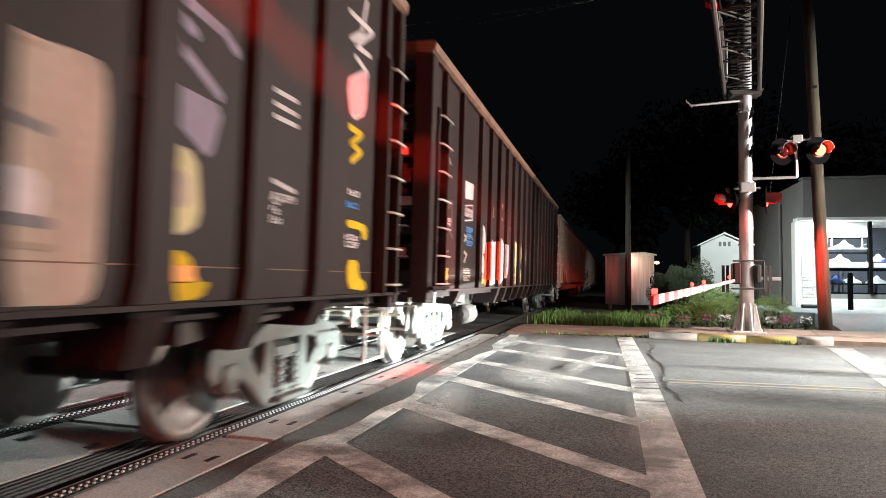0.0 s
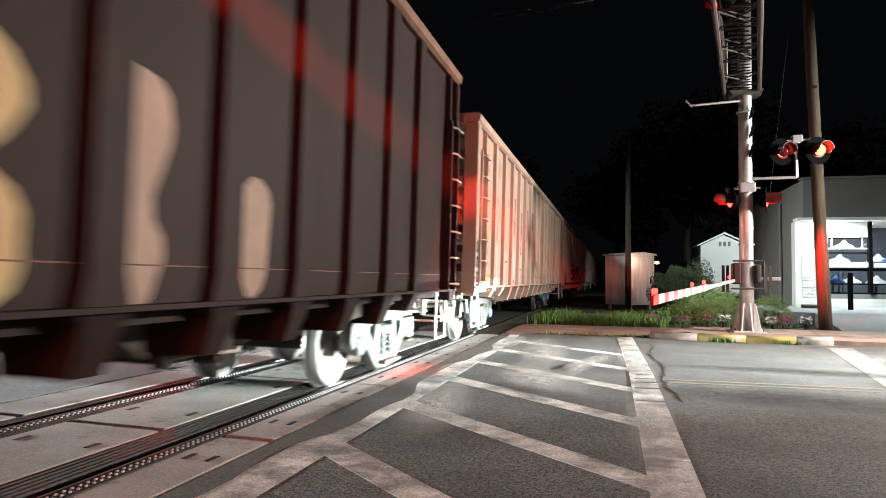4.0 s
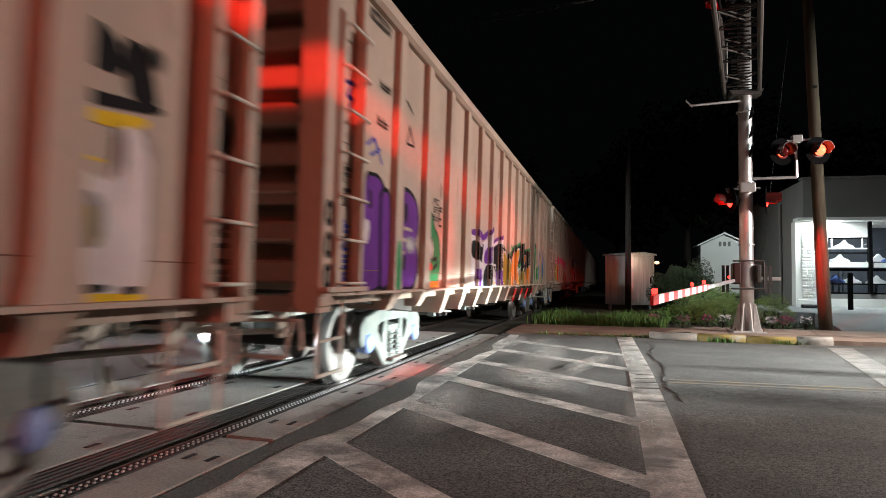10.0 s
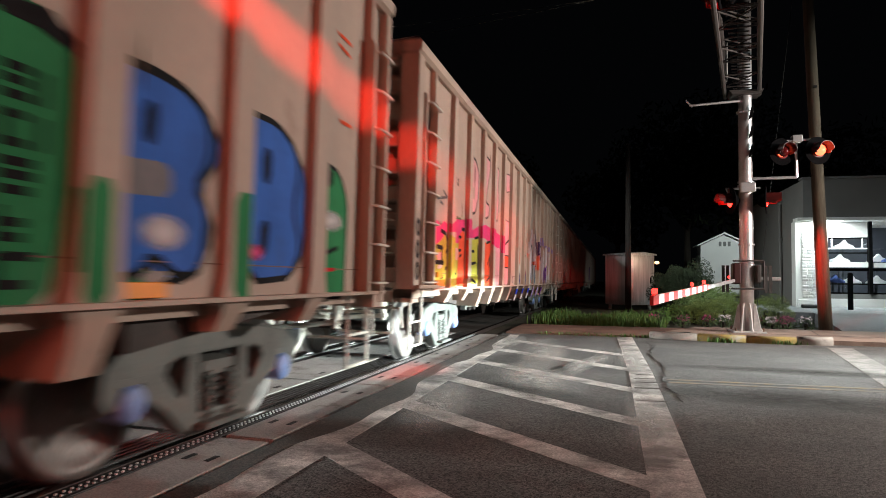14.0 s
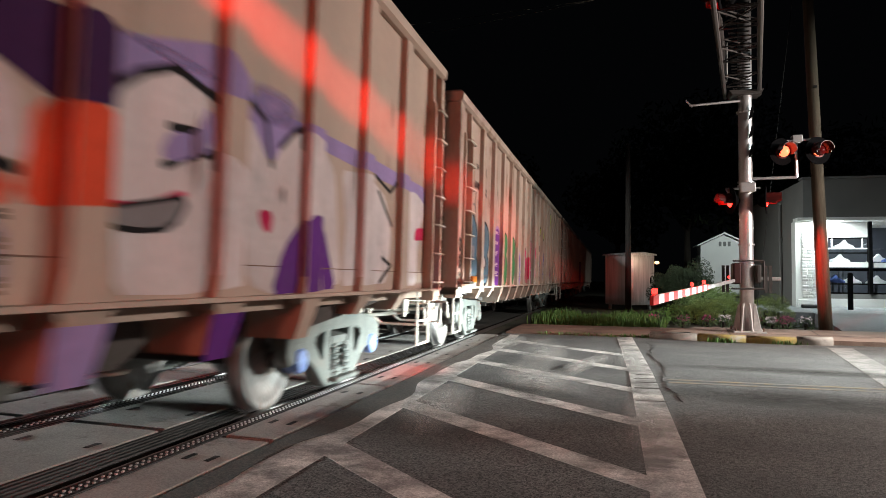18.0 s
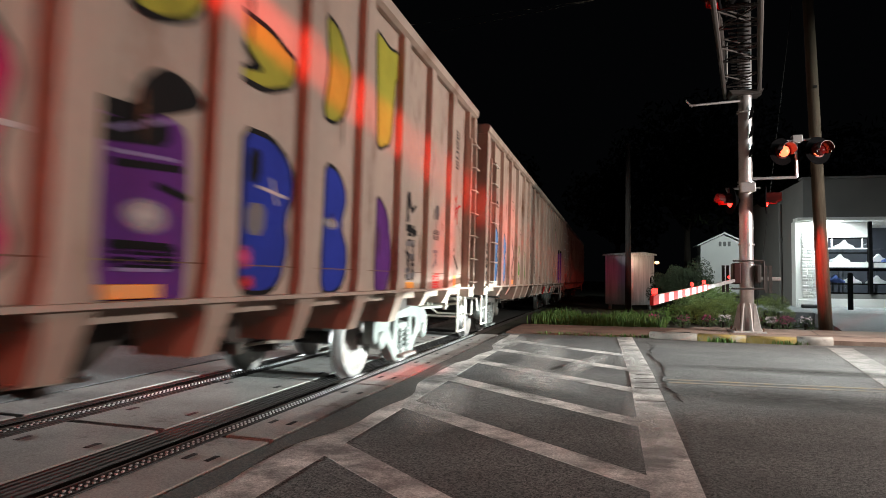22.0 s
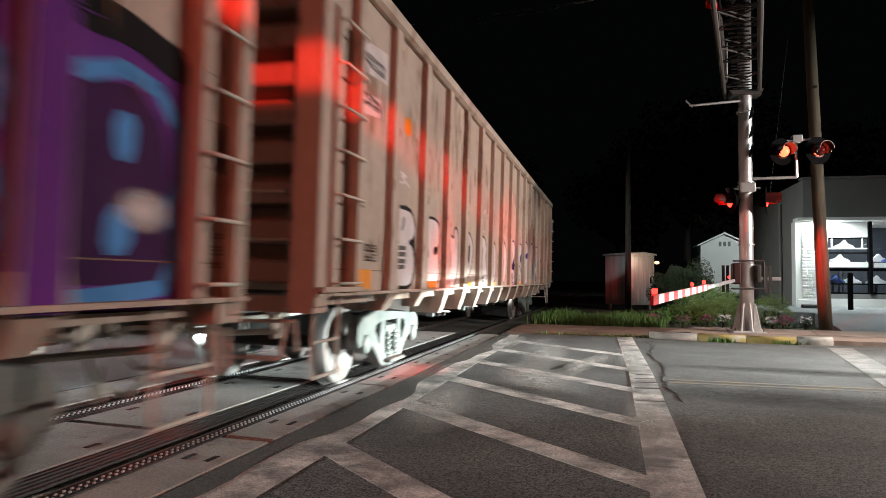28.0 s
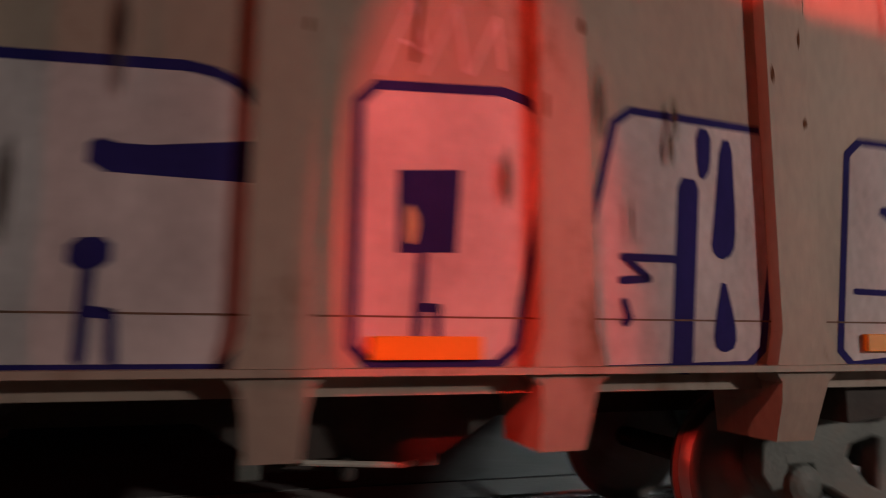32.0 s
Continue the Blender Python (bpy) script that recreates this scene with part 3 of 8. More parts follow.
        part("hand_rail", pipe([(1.40, ye - d * 0.02, 0.98), (1.40, ye - d * 0.10, 0.60), (0.80, ye - d * 0.10, 0.60), (0.62, ye - d * 0.10, 0.72), (0.62, ye - d * 0.02, 0.98)], 0.016), "step", car, "pale bent hand rail under the end")
        part("brake_pipe", pipe([(0.45, ye + d * 2.8, 0.80), (0.45, ye + d * 0.1, 0.80), (0.32, ye, 0.80)], 0.024), "step", car)
        # brackets and braces under the end platform
        for x in (-1.2, -0.6, 0.6, 1.2):
            part("platform_bracket", prism([(ye + d * 0.03, z0 - 0.141), (ye + d * 0.24, z0 - 0.141), (ye + d * 0.22, z0 - 0.36), (ye + d * 0.16, z0 - 0.36)], "x", x - 0.02, x + 0.02), "step", car)
        part("end_brace", pipe([(1.25, ye + d * 0.16, z0 - 0.30), (0.5, ye + d * 0.55, 0.70), (-0.5, ye + d * 0.55, 0.70), (-1.25, ye + d * 0.16, z0 - 0.30)], 0.025), "step", car)
    part("center_sill", box(-0.18, 0.18, y0 + 0.2, y1 - 0.2, 0.74, 1.02), "under", car)
    part("slope_sheet", prism([(y0 + 0.54, z0 + 0.9), (y0 + 0.54, z0 - 0.02), (y0 + 3.2, 0.80), (y0 + 3.2, z0 + 0.9)], "x", -1.36, 1.36), "under", car)
    part("slope_sheet", prism([(y1 - 0.54, z0 + 0.9), (y1 - 0.54, z0 - 0.02), (y1 - 3.2, 0.80), (y1 - 3.2, z0 + 0.9)], "x", -1.36, 1.36), "under", car)
    # hopper outlets under the body
    a, b = WBASE + 1.1, w3 - 1.1
    n = 4
    for i in range(n):
        ya = a + (b - a) * i / n
        yb = a + (b - a) * (i + 1) / n
        part("hopper_outlet", prism([(ya + 0.05, z0), (yb - 0.05, z0), (yb - 0.75, 0.64), (ya + 0.75, 0.64)], "x", -0.80, 0.80), "under", car, "sloping hopper outlet")
        ym = (ya + yb) / 2
        part("outlet_gate", box(-0.78, 0.78, ym - 0.42, ym + 0.42, 0.58, 0.64), "under", car)
        part("gate_track", box(0.78, 0.90, ym - 0.53, ym - 0.43, 0.57, 0.67, bev=0.01), "truck", car)
        part("gate_latch", pipe([(0.78, ym - 0.3, 0.62), (1.0, ym - 0.25, 0.66), (1.0, ym + 0.2, 0.63), (0.78, ym + 0.3, 0.60)], 0.014), "step", car)
        part("gate_capstan", lathe([(0.74, 0.02), (0.76, 0.05), (0.88, 0.05), (0.90, 0.035), (0.98, 0.035), (0.99, 0.02)], 12), "under", car, "gate opening capstan", pose(0, ym - 0.05, 0.60))
    if reservoir:
        part("air_reservoir", lathe([(2.62, 0.05), (2.66, 0.15), (2.72, 0.18), (3.22, 0.18), (3.28, 0.15), (3.32, 0.05)], 16, "y"), "under", car, "grimy cylindrical air reservoir", pose(1.12, 0, 0.56))
    truck(car, WBASE / 2, blue)
    truck(car, w3 + WBASE / 2, blue)
    return car


TAN_RIBS = [-0.53 + 1.10 * k for k in range(15)]
TAN_GUS = [(y, 0.88) for y in TAN_RIBS[:2] + TAN_RIBS[-2:]] + [(y, 0.75) for y in TAN_RIBS[2:13]]
LAST_RIBS = [-0.58 + 1.14 * k for k in range(15)]
DARK_RIBS = [0.47] + [1.92 + 0.96 * k for k in range(15)]
DARK_GUS = [(y, 0.75) for y in DARK_RIBS[3:15]] + [(y, 0.84) for y in (DARK_RIBS[0], DARK_RIBS[15])]
TAN = dict(y0=-2.45, y1=16.32, z0=1.08, z1=3.95, w3=13.5, ribs=TAN_RIBS, gussets=TAN_GUS, reservoir=False)
dark_a = hopper("hopper_car", "dark", -1.42, 17.15, 1.06, 4.14, 14.9, DARK_RIBS, "dark brown ribbed steel hopper car covered in graffiti", DARK_GUS, False, True)
dark_b = copy_thing(dark_a, Matrix.Identity(4))
tan_a = hopper("hopper_car", "tan", label="tan ribbed steel hopper car with graffiti", blue=True, **TAN)
tan_b = copy_thing(tan_a, Matrix.Identity(4))
tan_c = copy_thing(tan_a, Matrix.Identity(4))
tan_d = hopper("hopper_car", "tan_worn", label="worn tan hopper car with graffiti and rust", blue=False, **TAN)
tan_e = copy_thing(tan_d, Matrix.Identity(4))
tan_f = hopper("hopper_car", "tan_worn", label="worn tan hopper car with white letters and rust", blue=False, **{**TAN, "y1": 16.75, "ribs": LAST_RIBS, "gussets": [(y, 0.88) for y in LAST_RIBS[:2] + LAST_RIBS[-2:]] + [(y, 0.75) for y in LAST_RIBS[2:13]]})
# order in the train with the offset of the leading axle
CARS = [(dark_a, -19.70), (dark_b, 0.0), (tan_a, 21.0), (tan_b, 40.75), (tan_c, 60.5), (tan_d, 80.25), (tan_e, 100.0), (tan_f, 119.75)]

# ---- graffiti and lettering on the near sides ----
SPRAY = {}
for nm, col in dict(white=(0.62, 0.57, 0.58), cream=(0.62, 0.56, 0.33), black=(0.012, 0.012, 0.014), navy=(0.035, 0.03, 0.17), purple=(0.15, 0.04, 0.26), violet=(0.24, 0.17, 0.44), lilac=(0.34, 0.27, 0.50),
                    blue=(0.06, 0.17, 0.52), royal=(0.03, 0.06, 0.42), sky=(0.10, 0.30, 0.62), slate=(0.10, 0.165, 0.22), ash=(0.22, 0.22, 0.27), green=(0.04, 0.24, 0.10), lime=(0.42, 0.42, 0.07), leaf=(0.10, 0.30, 0.04), olive=(0.24, 0.19, 0.025),
                    orange=(0.68, 0.24, 0.02), coral=(0.72, 0.11, 0.05), pink=(0.66, 0.06, 0.20), rose=(0.66, 0.36, 0.38), crimson=(0.52, 0.02, 0.10), red=(0.56, 0.03, 0.03), yellow=(0.66, 0.46, 0.03), grey=(0.24, 0.23, 0.24), ghost=(0.34, 0.31, 0.30), dim=(0.13, 0.12, 0.12), bare=(0.40, 0.32, 0.265), putty=(0.47, 0.39, 0.33), veil=(0.33, 0.29, 0.36), plum=(0.06, 0.02, 0.09), rust=(0.17, 0.07, 0.035)).items():
    SPRAY[nm] = mat("spray_" + nm, tuple(c ** 1.12 for c in col), 0.8, spec=0.12, var=0.28, scale=2.5, grain=30, bump=0.06, dirt=tuple(0.6 * c + 0.02 for c in col), dirt_amount=0.15, dirt_scale=3.5, stretch=(1, 1, 0.5))
def mist(name, col, density=1.3, grain=30, bump=0.0, speckle=0.0):
    """Paint sprayed from further off: it thins out from the middle of its patch."""
    m = mat("mist_" + name, col, 0.75, var=0.25, scale=2.5, grain=grain, bump=bump, spec=0.15, speckle=speckle)
    nt = m.node_tree
    n, l = nt.nodes, nt.links
    tc = n.new("ShaderNodeTexCoord")
    mp = n.new("ShaderNodeMapping")
    mp.inputs["Location"].default_value, mp.inputs["Scale"].default_value = (0, -1, -1), (0, 2, 2)
    l.new(tc.outputs["Generated"], mp.inputs[0])
    gr = n.new("ShaderNodeTexGradient")
    gr.gradient_type = "SPHERICAL"
    l.new(mp.outputs[0], gr.inputs[0])
    nz = n.new("ShaderNodeTexNoise")
    nz.inputs["Scale"].default_value, nz.inputs["Detail"].default_value = 7.0, 5
    l.new(tc.outputs["Object"], nz.inputs["Vector"])
    mul = n.new("ShaderNodeMath")
    mul.operation, mul.use_clamp = "MULTIPLY", True
    l.new(gr.outputs["Fac"], mul.inputs[0])
    mm = n.new("ShaderNodeMath")
    mm.operation = "MULTIPLY"
    mm.inputs[1].default_value = 1.5 * density
    l.new(nz.outputs["Fac"], mm.inputs[0])
    l.new(mm.outputs[0], mul.inputs[1])
    l.new(mul.outputs[0], n["Principled BSDF"].inputs["Alpha"])
    return m


MIST = {nm: mist(nm, c) for nm, c in dict(white=(0.66, 0.62, 0.63), black=(0.015, 0.015, 0.016), pink=(0.66, 0.08, 0.24), lilac=(0.30, 0.23, 0.46), green=(0.05, 0.30, 0.13), red=(0.6, 0.04, 0.05), rust=(0.16, 0.07, 0.035), grime=(0.10, 0.085, 0.075), lime=(0.45, 0.45, 0.08), blue=(0.1, 0.25, 0.6), rose=(0.66, 0.30, 0.34)).items()}
TO_SIDE = Matrix(((0, 0, 1, 0), (1, 0, 0, 0), (0, 1, 0, 0), (0, 0, 0, 1)))
GLYPHS = {}


def glyph(ch, bold):
    """A letter one wide and one high in the y-z plane, facing +x."""
    if (ch, bold) not in GLYPHS:
        cu = bpy.data.curves.new("letter", "FONT")
        cu.body, cu.size, cu.extrude, cu.offset, cu.resolution_u = ch, 1.0, 0.0012, bold, 3
        ob = bpy.data.objects.new("letter", cu)
        scene.collection.objects.link(ob)
        me = bpy.data.meshes.new_from_object(ob.evaluated_get(bpy.context.evaluated_depsgraph_get()))
        bpy.data.objects.remove(ob)
        xs, ys = [v.co.x for v in me.vertices], [v.co.y for v in me.vertices]
        w, h = max(xs) - min(xs), max(ys) - min(ys)
        me.transform(TO_SIDE @ Matrix.Diagonal((1 / w, 1 / h, 1, 1)) @ Matrix.Translation((-min(xs), -min(ys), 0)))
        me.materials.clear()
        GLYPHS[(ch, bold)] = me
    return GLYPHS[(ch, bold)]


def clip(pts, lo, hi):
    """The part of a polygon between two values of its first coordinate."""
    for lim, keep in ((lo, 1), (hi, -1)):
        out = []
        for p, q in zip(pts, pts[1:] + pts[:1]):
            a, b = keep * (p[0] - lim), keep * (q[0] - lim)
            if a >= 0:
                out.append(p)
            if (a < 0) != (b < 0):
                f = a / (a - b)
                out.append((p[0] + (q[0] - p[0]) * f, p[1] + (q[1] - p[1]) * f))
        pts = out
        if len(pts) < 3:
            return []
    return pts


def area(pts):
    return 0.5 * sum(p[0] * q[1] - q[0] * p[1] for p, q in zip(pts, pts[1:] + pts[:1]))


def cut_corners(pts):
    """Each corner replaced by a short slant, at most 6 cm long on either side."""
    out = []
    for p, q in zip(pts, pts[1:] + pts[:1]):
        f = min(0.24, 0.06 / max(0.001, math.hypot(q[0] - p[0], q[1] - p[1])))
        out += [(p[0] + (q[0] - p[0]) * k, p[1] + (q[1] - p[1]) * k) for k in (f, 1 - f)]
    return out


def grown(base, d):
    """A polygon pushed outwards by d."""
    if area(base) < 0:
        base = base[::-1]
    out = []
    for i, p in enumerate(base):
        p = Vector(p)
        e0, e1 = (p - Vector(base[i - 1])).normalized(), (Vector(base[(i + 1) % len(base)]) - p).normalized()
        n = Vector((e0.y, -e0.x)) + Vector((e1.y, -e1.x))
        n = n / max(0.6, n.length) if n.length > 0.05 else n
        out.append(tuple(p + n * d))
    return out


class Side:
    """The near side of one car: sheets between posts, painted in the car's own lengths and heights."""
    def __init__(self, car, ribs, first=-1.67, last=15.85):
        self.car, self.ribs, self.layers = car, ribs, {}
        posts = [(first - 0.56, 0.01)] + [(first, 0.037)] + [(y, 0.121) for y in ribs] + [(last, 0.037), (last + 0.34, 0.01)]
        self.bays = [(a + wa, b - wb) for (a, wa), (b, wb) in zip(posts, posts[1:])]

    def bay(self, ys):
        y = sum(ys) / len(ys)
        return min(range(len(self.bays)), key=lambda i: max(self.bays[i][0] - y, y - self.bays[i][1]))

    def level(self, key):
        self.layers[key] = self.layers.get(key, 0) + 1
        return (SHEET if isinstance(key, int) else POST) + 0.0012 + 0.0009 * self.layers[key]

    def sheet_part(self, name, pts, key, colour, label=""):
        if len(pts) > 2 and abs(area(pts)) > 0.0004:
            x = self.level(key)
            part(name, prism(pts, "x", x - 0.0015, x), SPRAY[colour], self.car, label)

    def paint(self, fill, pts, line="", edge=0.0, over=False, sharp=False):
        """A filled shape with a sprayed line round it; over: it runs on across the posts."""
        if not sharp:
            pts = cut_corners(pts)
        home = self.bay([p[0] for p in pts])
        for colour, shape in ((line, grown(pts, edge) if line else pts), (fill, pts)):
            if not colour:
                continue
            for i, (a, b) in enumerate(self.bays):
                if over or i == home:
                    self.sheet_part("graffiti_shape", clip(shape, a, b), i, colour, "sprayed outline" if colour == line else "")
            for y in self.ribs if over else ():
                face = clip(shape, y - 0.109, y + 0.109)
                self.sheet_part("graffiti_on_post", face, "post %.2f" % y, colour)
                if face and colour == fill:
                    zs = [p[1] for p in face if p[0] < y - 0.10]
                    if len(zs) > 1 and max(zs) - min(zs) > 0.05:
                        d = 0.1235 + 0.0006 * self.layers["post %.2f" % y]
                        part("graffiti_on_web", box(SHEET + 0.03, POST - 0.002, y - d, y - d + 0.0012, min(zs), max(zs)), SPRAY[colour], self.car)

    def line(self, colour, width, pts):
        """A sprayed line through points."""
        i = self.bay([p[0] for p in pts])
        lo, hi = self.bays[i]
        pts = [Vector((min(max(y, lo + width * 0.5), hi - width * 0.5), z)) for y, z in pts]
        x = self.level(i)
        bm = None
        for p, q in zip(pts, pts[1:]):
            if (q - p).length < 0.004:
                continue
            e = (q - p).normalized() * width * 0.42
            n = Vector((-e.y, e.x)) * 1.19
            ring = [p - n, q - n, q - n * 0.6 + e, q + n * 0.6 + e, q + n, p + n, p + n * 0.6 - e, p - n * 0.6 - e]
            bm = prism([tuple(v) for v in ring], "x", x - 0.0015, x, bm)
        if bm:
            part("graffiti_stroke", bm, SPRAY[colour], self.car)["kind"] = "stuff"

    def mist(self, colour, y0, y1, z0, z1):
        i = self.bay([y0, y1])
        a, b = max(y0, self.bays[i][0]), min(y1, self.bays[i][1])
        x = self.level(i)
        part("spray_mist", box(x - 0.0006, x, a, b, z0, z1), MIST[colour], self.car)

    def rows(self, colour, n, y0, y1, z0, z1, seed):
        """Unreadable lettering: rows of short bars, some with a cross stroke."""
        i = self.bay([y0, y1])
        a, b = max(y0, self.bays[i][0]), min(y1, self.bays[i][1])
        r = random.Random(seed + int(y0 * 10))
        x, h, bm = self.level(i), max(0.065, (z1 - z0) / n), None
        for k in range(n):
            y, zb = a, z0 + k * h
            while y < b - 0.015:
                w = min(r.uniform(0.75, 1.25) * h, b - y)
                t = max(0.016, h * 0.2)
                style = r.randrange(4)
                if style < 3:
                    bm = box(x - 0.001, x, y, y + t, zb + h * 0.12, zb + h * 0.88, bm)
                for q in ((0.12, 0.72), (0.44, 0.72), (0.12, 0.44), (0.12, 0.44, 0.72))[style]:
                    bm = box(x - 0.001, x, y + (t if style < 3 else 0), y + w * r.uniform(0.75, 0.95), zb + h * q, zb + h * q + t, bm)
                y += w + 0.16 * h
        if bm:
            part("lettering", bm, SPRAY[colour], self.car, "rows of sprayed or stencilled lettering")["kind"] = "stuff"

    def word(self, colour, text, y0, y1, z0, z1):
        i = self.bay([y0, y1])
        a, b = max(y0, self.bays[i][0]), min(y1, self.bays[i][1])
        ob = part_mesh("graffiti_word", glyph(text, 0.0).copy(), SPRAY[colour], self.car, "small sprayed word")
        ob.matrix_basis = Matrix.Translation((self.level(i), a, z0)) @ Matrix.Diagonal((1, b - a, z1 - z0, 1))

    def plate(self, y0, y1, z0, z1):
        i = self.bay([y0, y1])
        a, b = max(y0, self.bays[i][0]), min(y1, self.bays[i][1])
        part("reflector", box(SHEET + 0.003, SHEET + 0.034, a, b, z0, z1, bev=0.003), M["orange"], self.car, "orange reflective plate")

    def ring_tags(self, z, y=-2.33):
        """Three fat black rings one above the other on the corner post."""
        for k in range(3):
            oval = [(y + 0.085 * math.cos(a), z + 0.25 * k + 0.11 * math.sin(a)) for a in [0.524 * i for i in range(12)]]
            part("graffiti_ring", prism(oval, "x", 1.6152, 1.6165), SPRAY["black"], self.car)
            part("graffiti_ring", prism([(y + (p[0] - y) * 0.35, z + 0.25 * k + (p[1] - z - 0.25 * k) * 0.5) for p in oval], "x", 1.6166, 1.6176), SPRAY["bare"], self.car)


def decorate():
    s = Side(dark_a, DARK_RIBS, -0.64, 16.68)
    s.paint("putty", [(12.45, 2.18), (12.78, 2.16), (12.92, 2.18), (13.1, 2.18), (13.13, 2), (13.12, 1.18), (13.06, 1.08), (12.39, 1.09), (12.32, 2.17)])
    s.paint("white", [(12.4, 1.61), (12.8, 1.64), (12.8, 1.42), (12.41, 1.4)])
    s.line("grey", 0.05, [(12.6, 1.83), (12.8, 1.8)])
    s.line("grey", 0.05, [(12.62, 1.43), (12.83, 1.42)])
    s.line("bare", 0.03, [(12.58, 2.12), (12.77, 2.14)])
    s.line("bare", 0.03, [(12.58, 1.33), (12.86, 1.32)])
    s.line("veil", 0.07, [(13.4, 2.51), (13.63, 2.44), (14, 2.27)])
    s.line("veil", 0.07, [(13.66, 2.7), (14.03, 2.65), (14.16, 2.58)])
    s.line("veil", 0.07, [(13.52, 2.61), (13.74, 2.55)])
    s.paint("veil", [(13.29, 2.31), (13.44, 2.31), (13.7, 2.08), (13.29, 2.04)])
    s.paint("veil", [(13.44, 2.24), (14.04, 2.21), (13.92, 1.87), (13.76, 1.95), (13.44, 2.11)])
    s.paint("cream", [(13.28, 1.91), (13.79, 1.89), (13.85, 1.52), (13.7, 1.44), (13.23, 1.44)], "putty", 0.015)
    s.paint("putty", [(13.33, 1.77), (13.74, 1.78), (13.76, 1.58), (13.31, 1.56)])
    s.paint("yellow", [(13.26, 1.34), (13.75, 1.35), (13.84, 1.18), (13.97, 1.18), (13.88, 1.08), (13.25, 1.08)])
    s.plate(13.37, 13.79, 1.18, 1.27)
    s.line("white", 0.035, [(14.4, 2.49), (14.95, 2.49)])
    s.line("white", 0.035, [(14.4, 2.4), (14.96, 2.39)])
    s.line("white", 0.035, [(14.41, 2.31), (14.96, 2.31)])
    s.line("white", 0.035, [(14.4, 1.88), (14.96, 1.83)])
    s.rows("white", 4, 14.38, 14.61, 1.94, 2.25, 1)
    s.rows("white", 3, 14.37, 14.77, 1.57, 1.72, 2)
    s.rows("white", 2, 14.37, 14.59, 1.4, 1.54, 3)
    s.rows("white", 1, 14.36, 14.57, 1.19, 1.25, 4)
    s.rows("white", 1, 14.64, 14.96, 1.73, 1.77, 5)
    s.line("white", 0.05, [(15.87, 3.53), (16.42, 3.54), (16.02, 3.28), (16.37, 3.3)])
    s.line("white", 0.05, [(16.25, 3.77), (16.14, 3.43), (15.91, 3.3)])
    s.line("white", 0.05, [(16.03, 3.18), (16.31, 3.12)])
    s.paint("rose", [(15.86, 2.91), (16.31, 3.15), (16.27, 2.74), (15.97, 2.61)], "white", 0.02)
    s.line("yellow", 0.06, [(15.93, 2.53), (16.22, 2.52), (15.97, 2.39), (16.21, 2.36), (16, 2.24)])
    s.rows("white", 1, 15.94, 16.2, 1.93, 1.95, 6)
    s.rows("sky", 1, 15.91, 16.17, 1.82, 1.88, 7)
    s.paint("yellow", [(15.92, 1.72), (16.13, 1.72), (16.41, 1.7), (16.42, 1.57), (16.31, 1.56), (16.27, 1.65), (15.93, 1.65)])
    s.rows("white", 2, 15.91, 16.2, 1.47, 1.57, 8)
    s.paint("yellow", [(15.95, 1.37), (16.21, 1.37), (16.23, 1.22), (16.41, 1.17), (16.42, 1.09), (15.98, 1.12)])
    s = Side(dark_b, DARK_RIBS, -0.64, 16.68)
    s.rows("white", 2, -0.67, -0.01, 1.94, 1.95, 1)
    s.paint("yellow", [(-0.75, 1.75), (-0.19, 1.75), (-0.21, 1.66), (-0.73, 1.66)])
    s.rows("white", 1, -0.43, -0.14, 1.55, 1.56, 3)
    s.plate(-0.71, -0.24, 1.2, 1.36)
    s.rows("white", 1, -0.72, -0.12, 1.12, 1.17, 4)
    s.rows("ghost", 3, -0.9, -0.69, 1.6, 1.69, 5)
    s.rows("ghost", 2, -0.94, -0.78, 1.31, 1.47, 6)
    s.line("dim", 0.06, [(-0.76, 2.49), (-0.46, 2.45), (-0.31, 2.3), (-0.57, 2.22), (-0.81, 2.19)])
    s.line("dim", 0.06, [(-0.88, 2.15), (-0.11, 2.23)])
    s.line("dim", 0.06, [(-0.4, 2.28), (0.04, 2.3), (0.01, 1.94)])
    s.line("dim", 0.06, [(-0.63, 1.96), (-0.29, 1.98), (0.08, 1.81)])
    s.line("ghost", 0.05, [(-0.72, 3.1), (-0.24, 3.2), (-0.55, 2.96), (-0.17, 2.88)])
    s.line("ghost", 0.05, [(-0.56, 3.12), (-0.36, 2.9), (-0.11, 2.83)])
    s.paint("white", [(0.79, 2.74), (1.49, 2.77), (1.46, 2.51), (0.82, 2.46)], sharp=True)
    s.rows("white", 2, 0.77, 1.46, 2.19, 2.34, 7)
    s.line("white", 0.02, [(0.77, 2.34), (1.44, 2.42), (1.46, 2.18), (0.79, 2.11), (0.77, 2.34)])
    s.rows("sky", 3, 1.03, 1.5, 1.73, 2.05, 8)
    s.line("putty", 0.04, [(0.87, 1.9), (1.04, 1.86), (0.88, 1.8)])
    s.line("putty", 0.04, [(0.83, 1.64), (1.07, 1.6), (0.9, 1.48)])
    s.rows("putty", 2, 0.77, 1.35, 1.17, 1.4, 9)
    s.paint("white", [(1.91, 2.13), (2.17, 2.19), (2.38, 2.19), (2.55, 2.12), (2.63, 1.98), (2.62, 1.79), (2.51, 1.64), (2.57, 1.48), (2.55, 1.33), (2.45, 1.18), (1.89, 1.14), (1.9, 1.7)], "black", 0.03)
    s.plate(2.05, 2.41, 1.14, 1.23)
    s.line("black", 0.035, [(2.23, 1.37), (2.35, 1.39), (2.31, 1.3), (2.44, 1.3)])
    s.line("black", 0.035, [(2.46, 1.64), (2.58, 1.68)])
    s.line("ghost", 0.03, [(2.05, 2.04), (2.26, 2.13), (2.44, 2.03)])
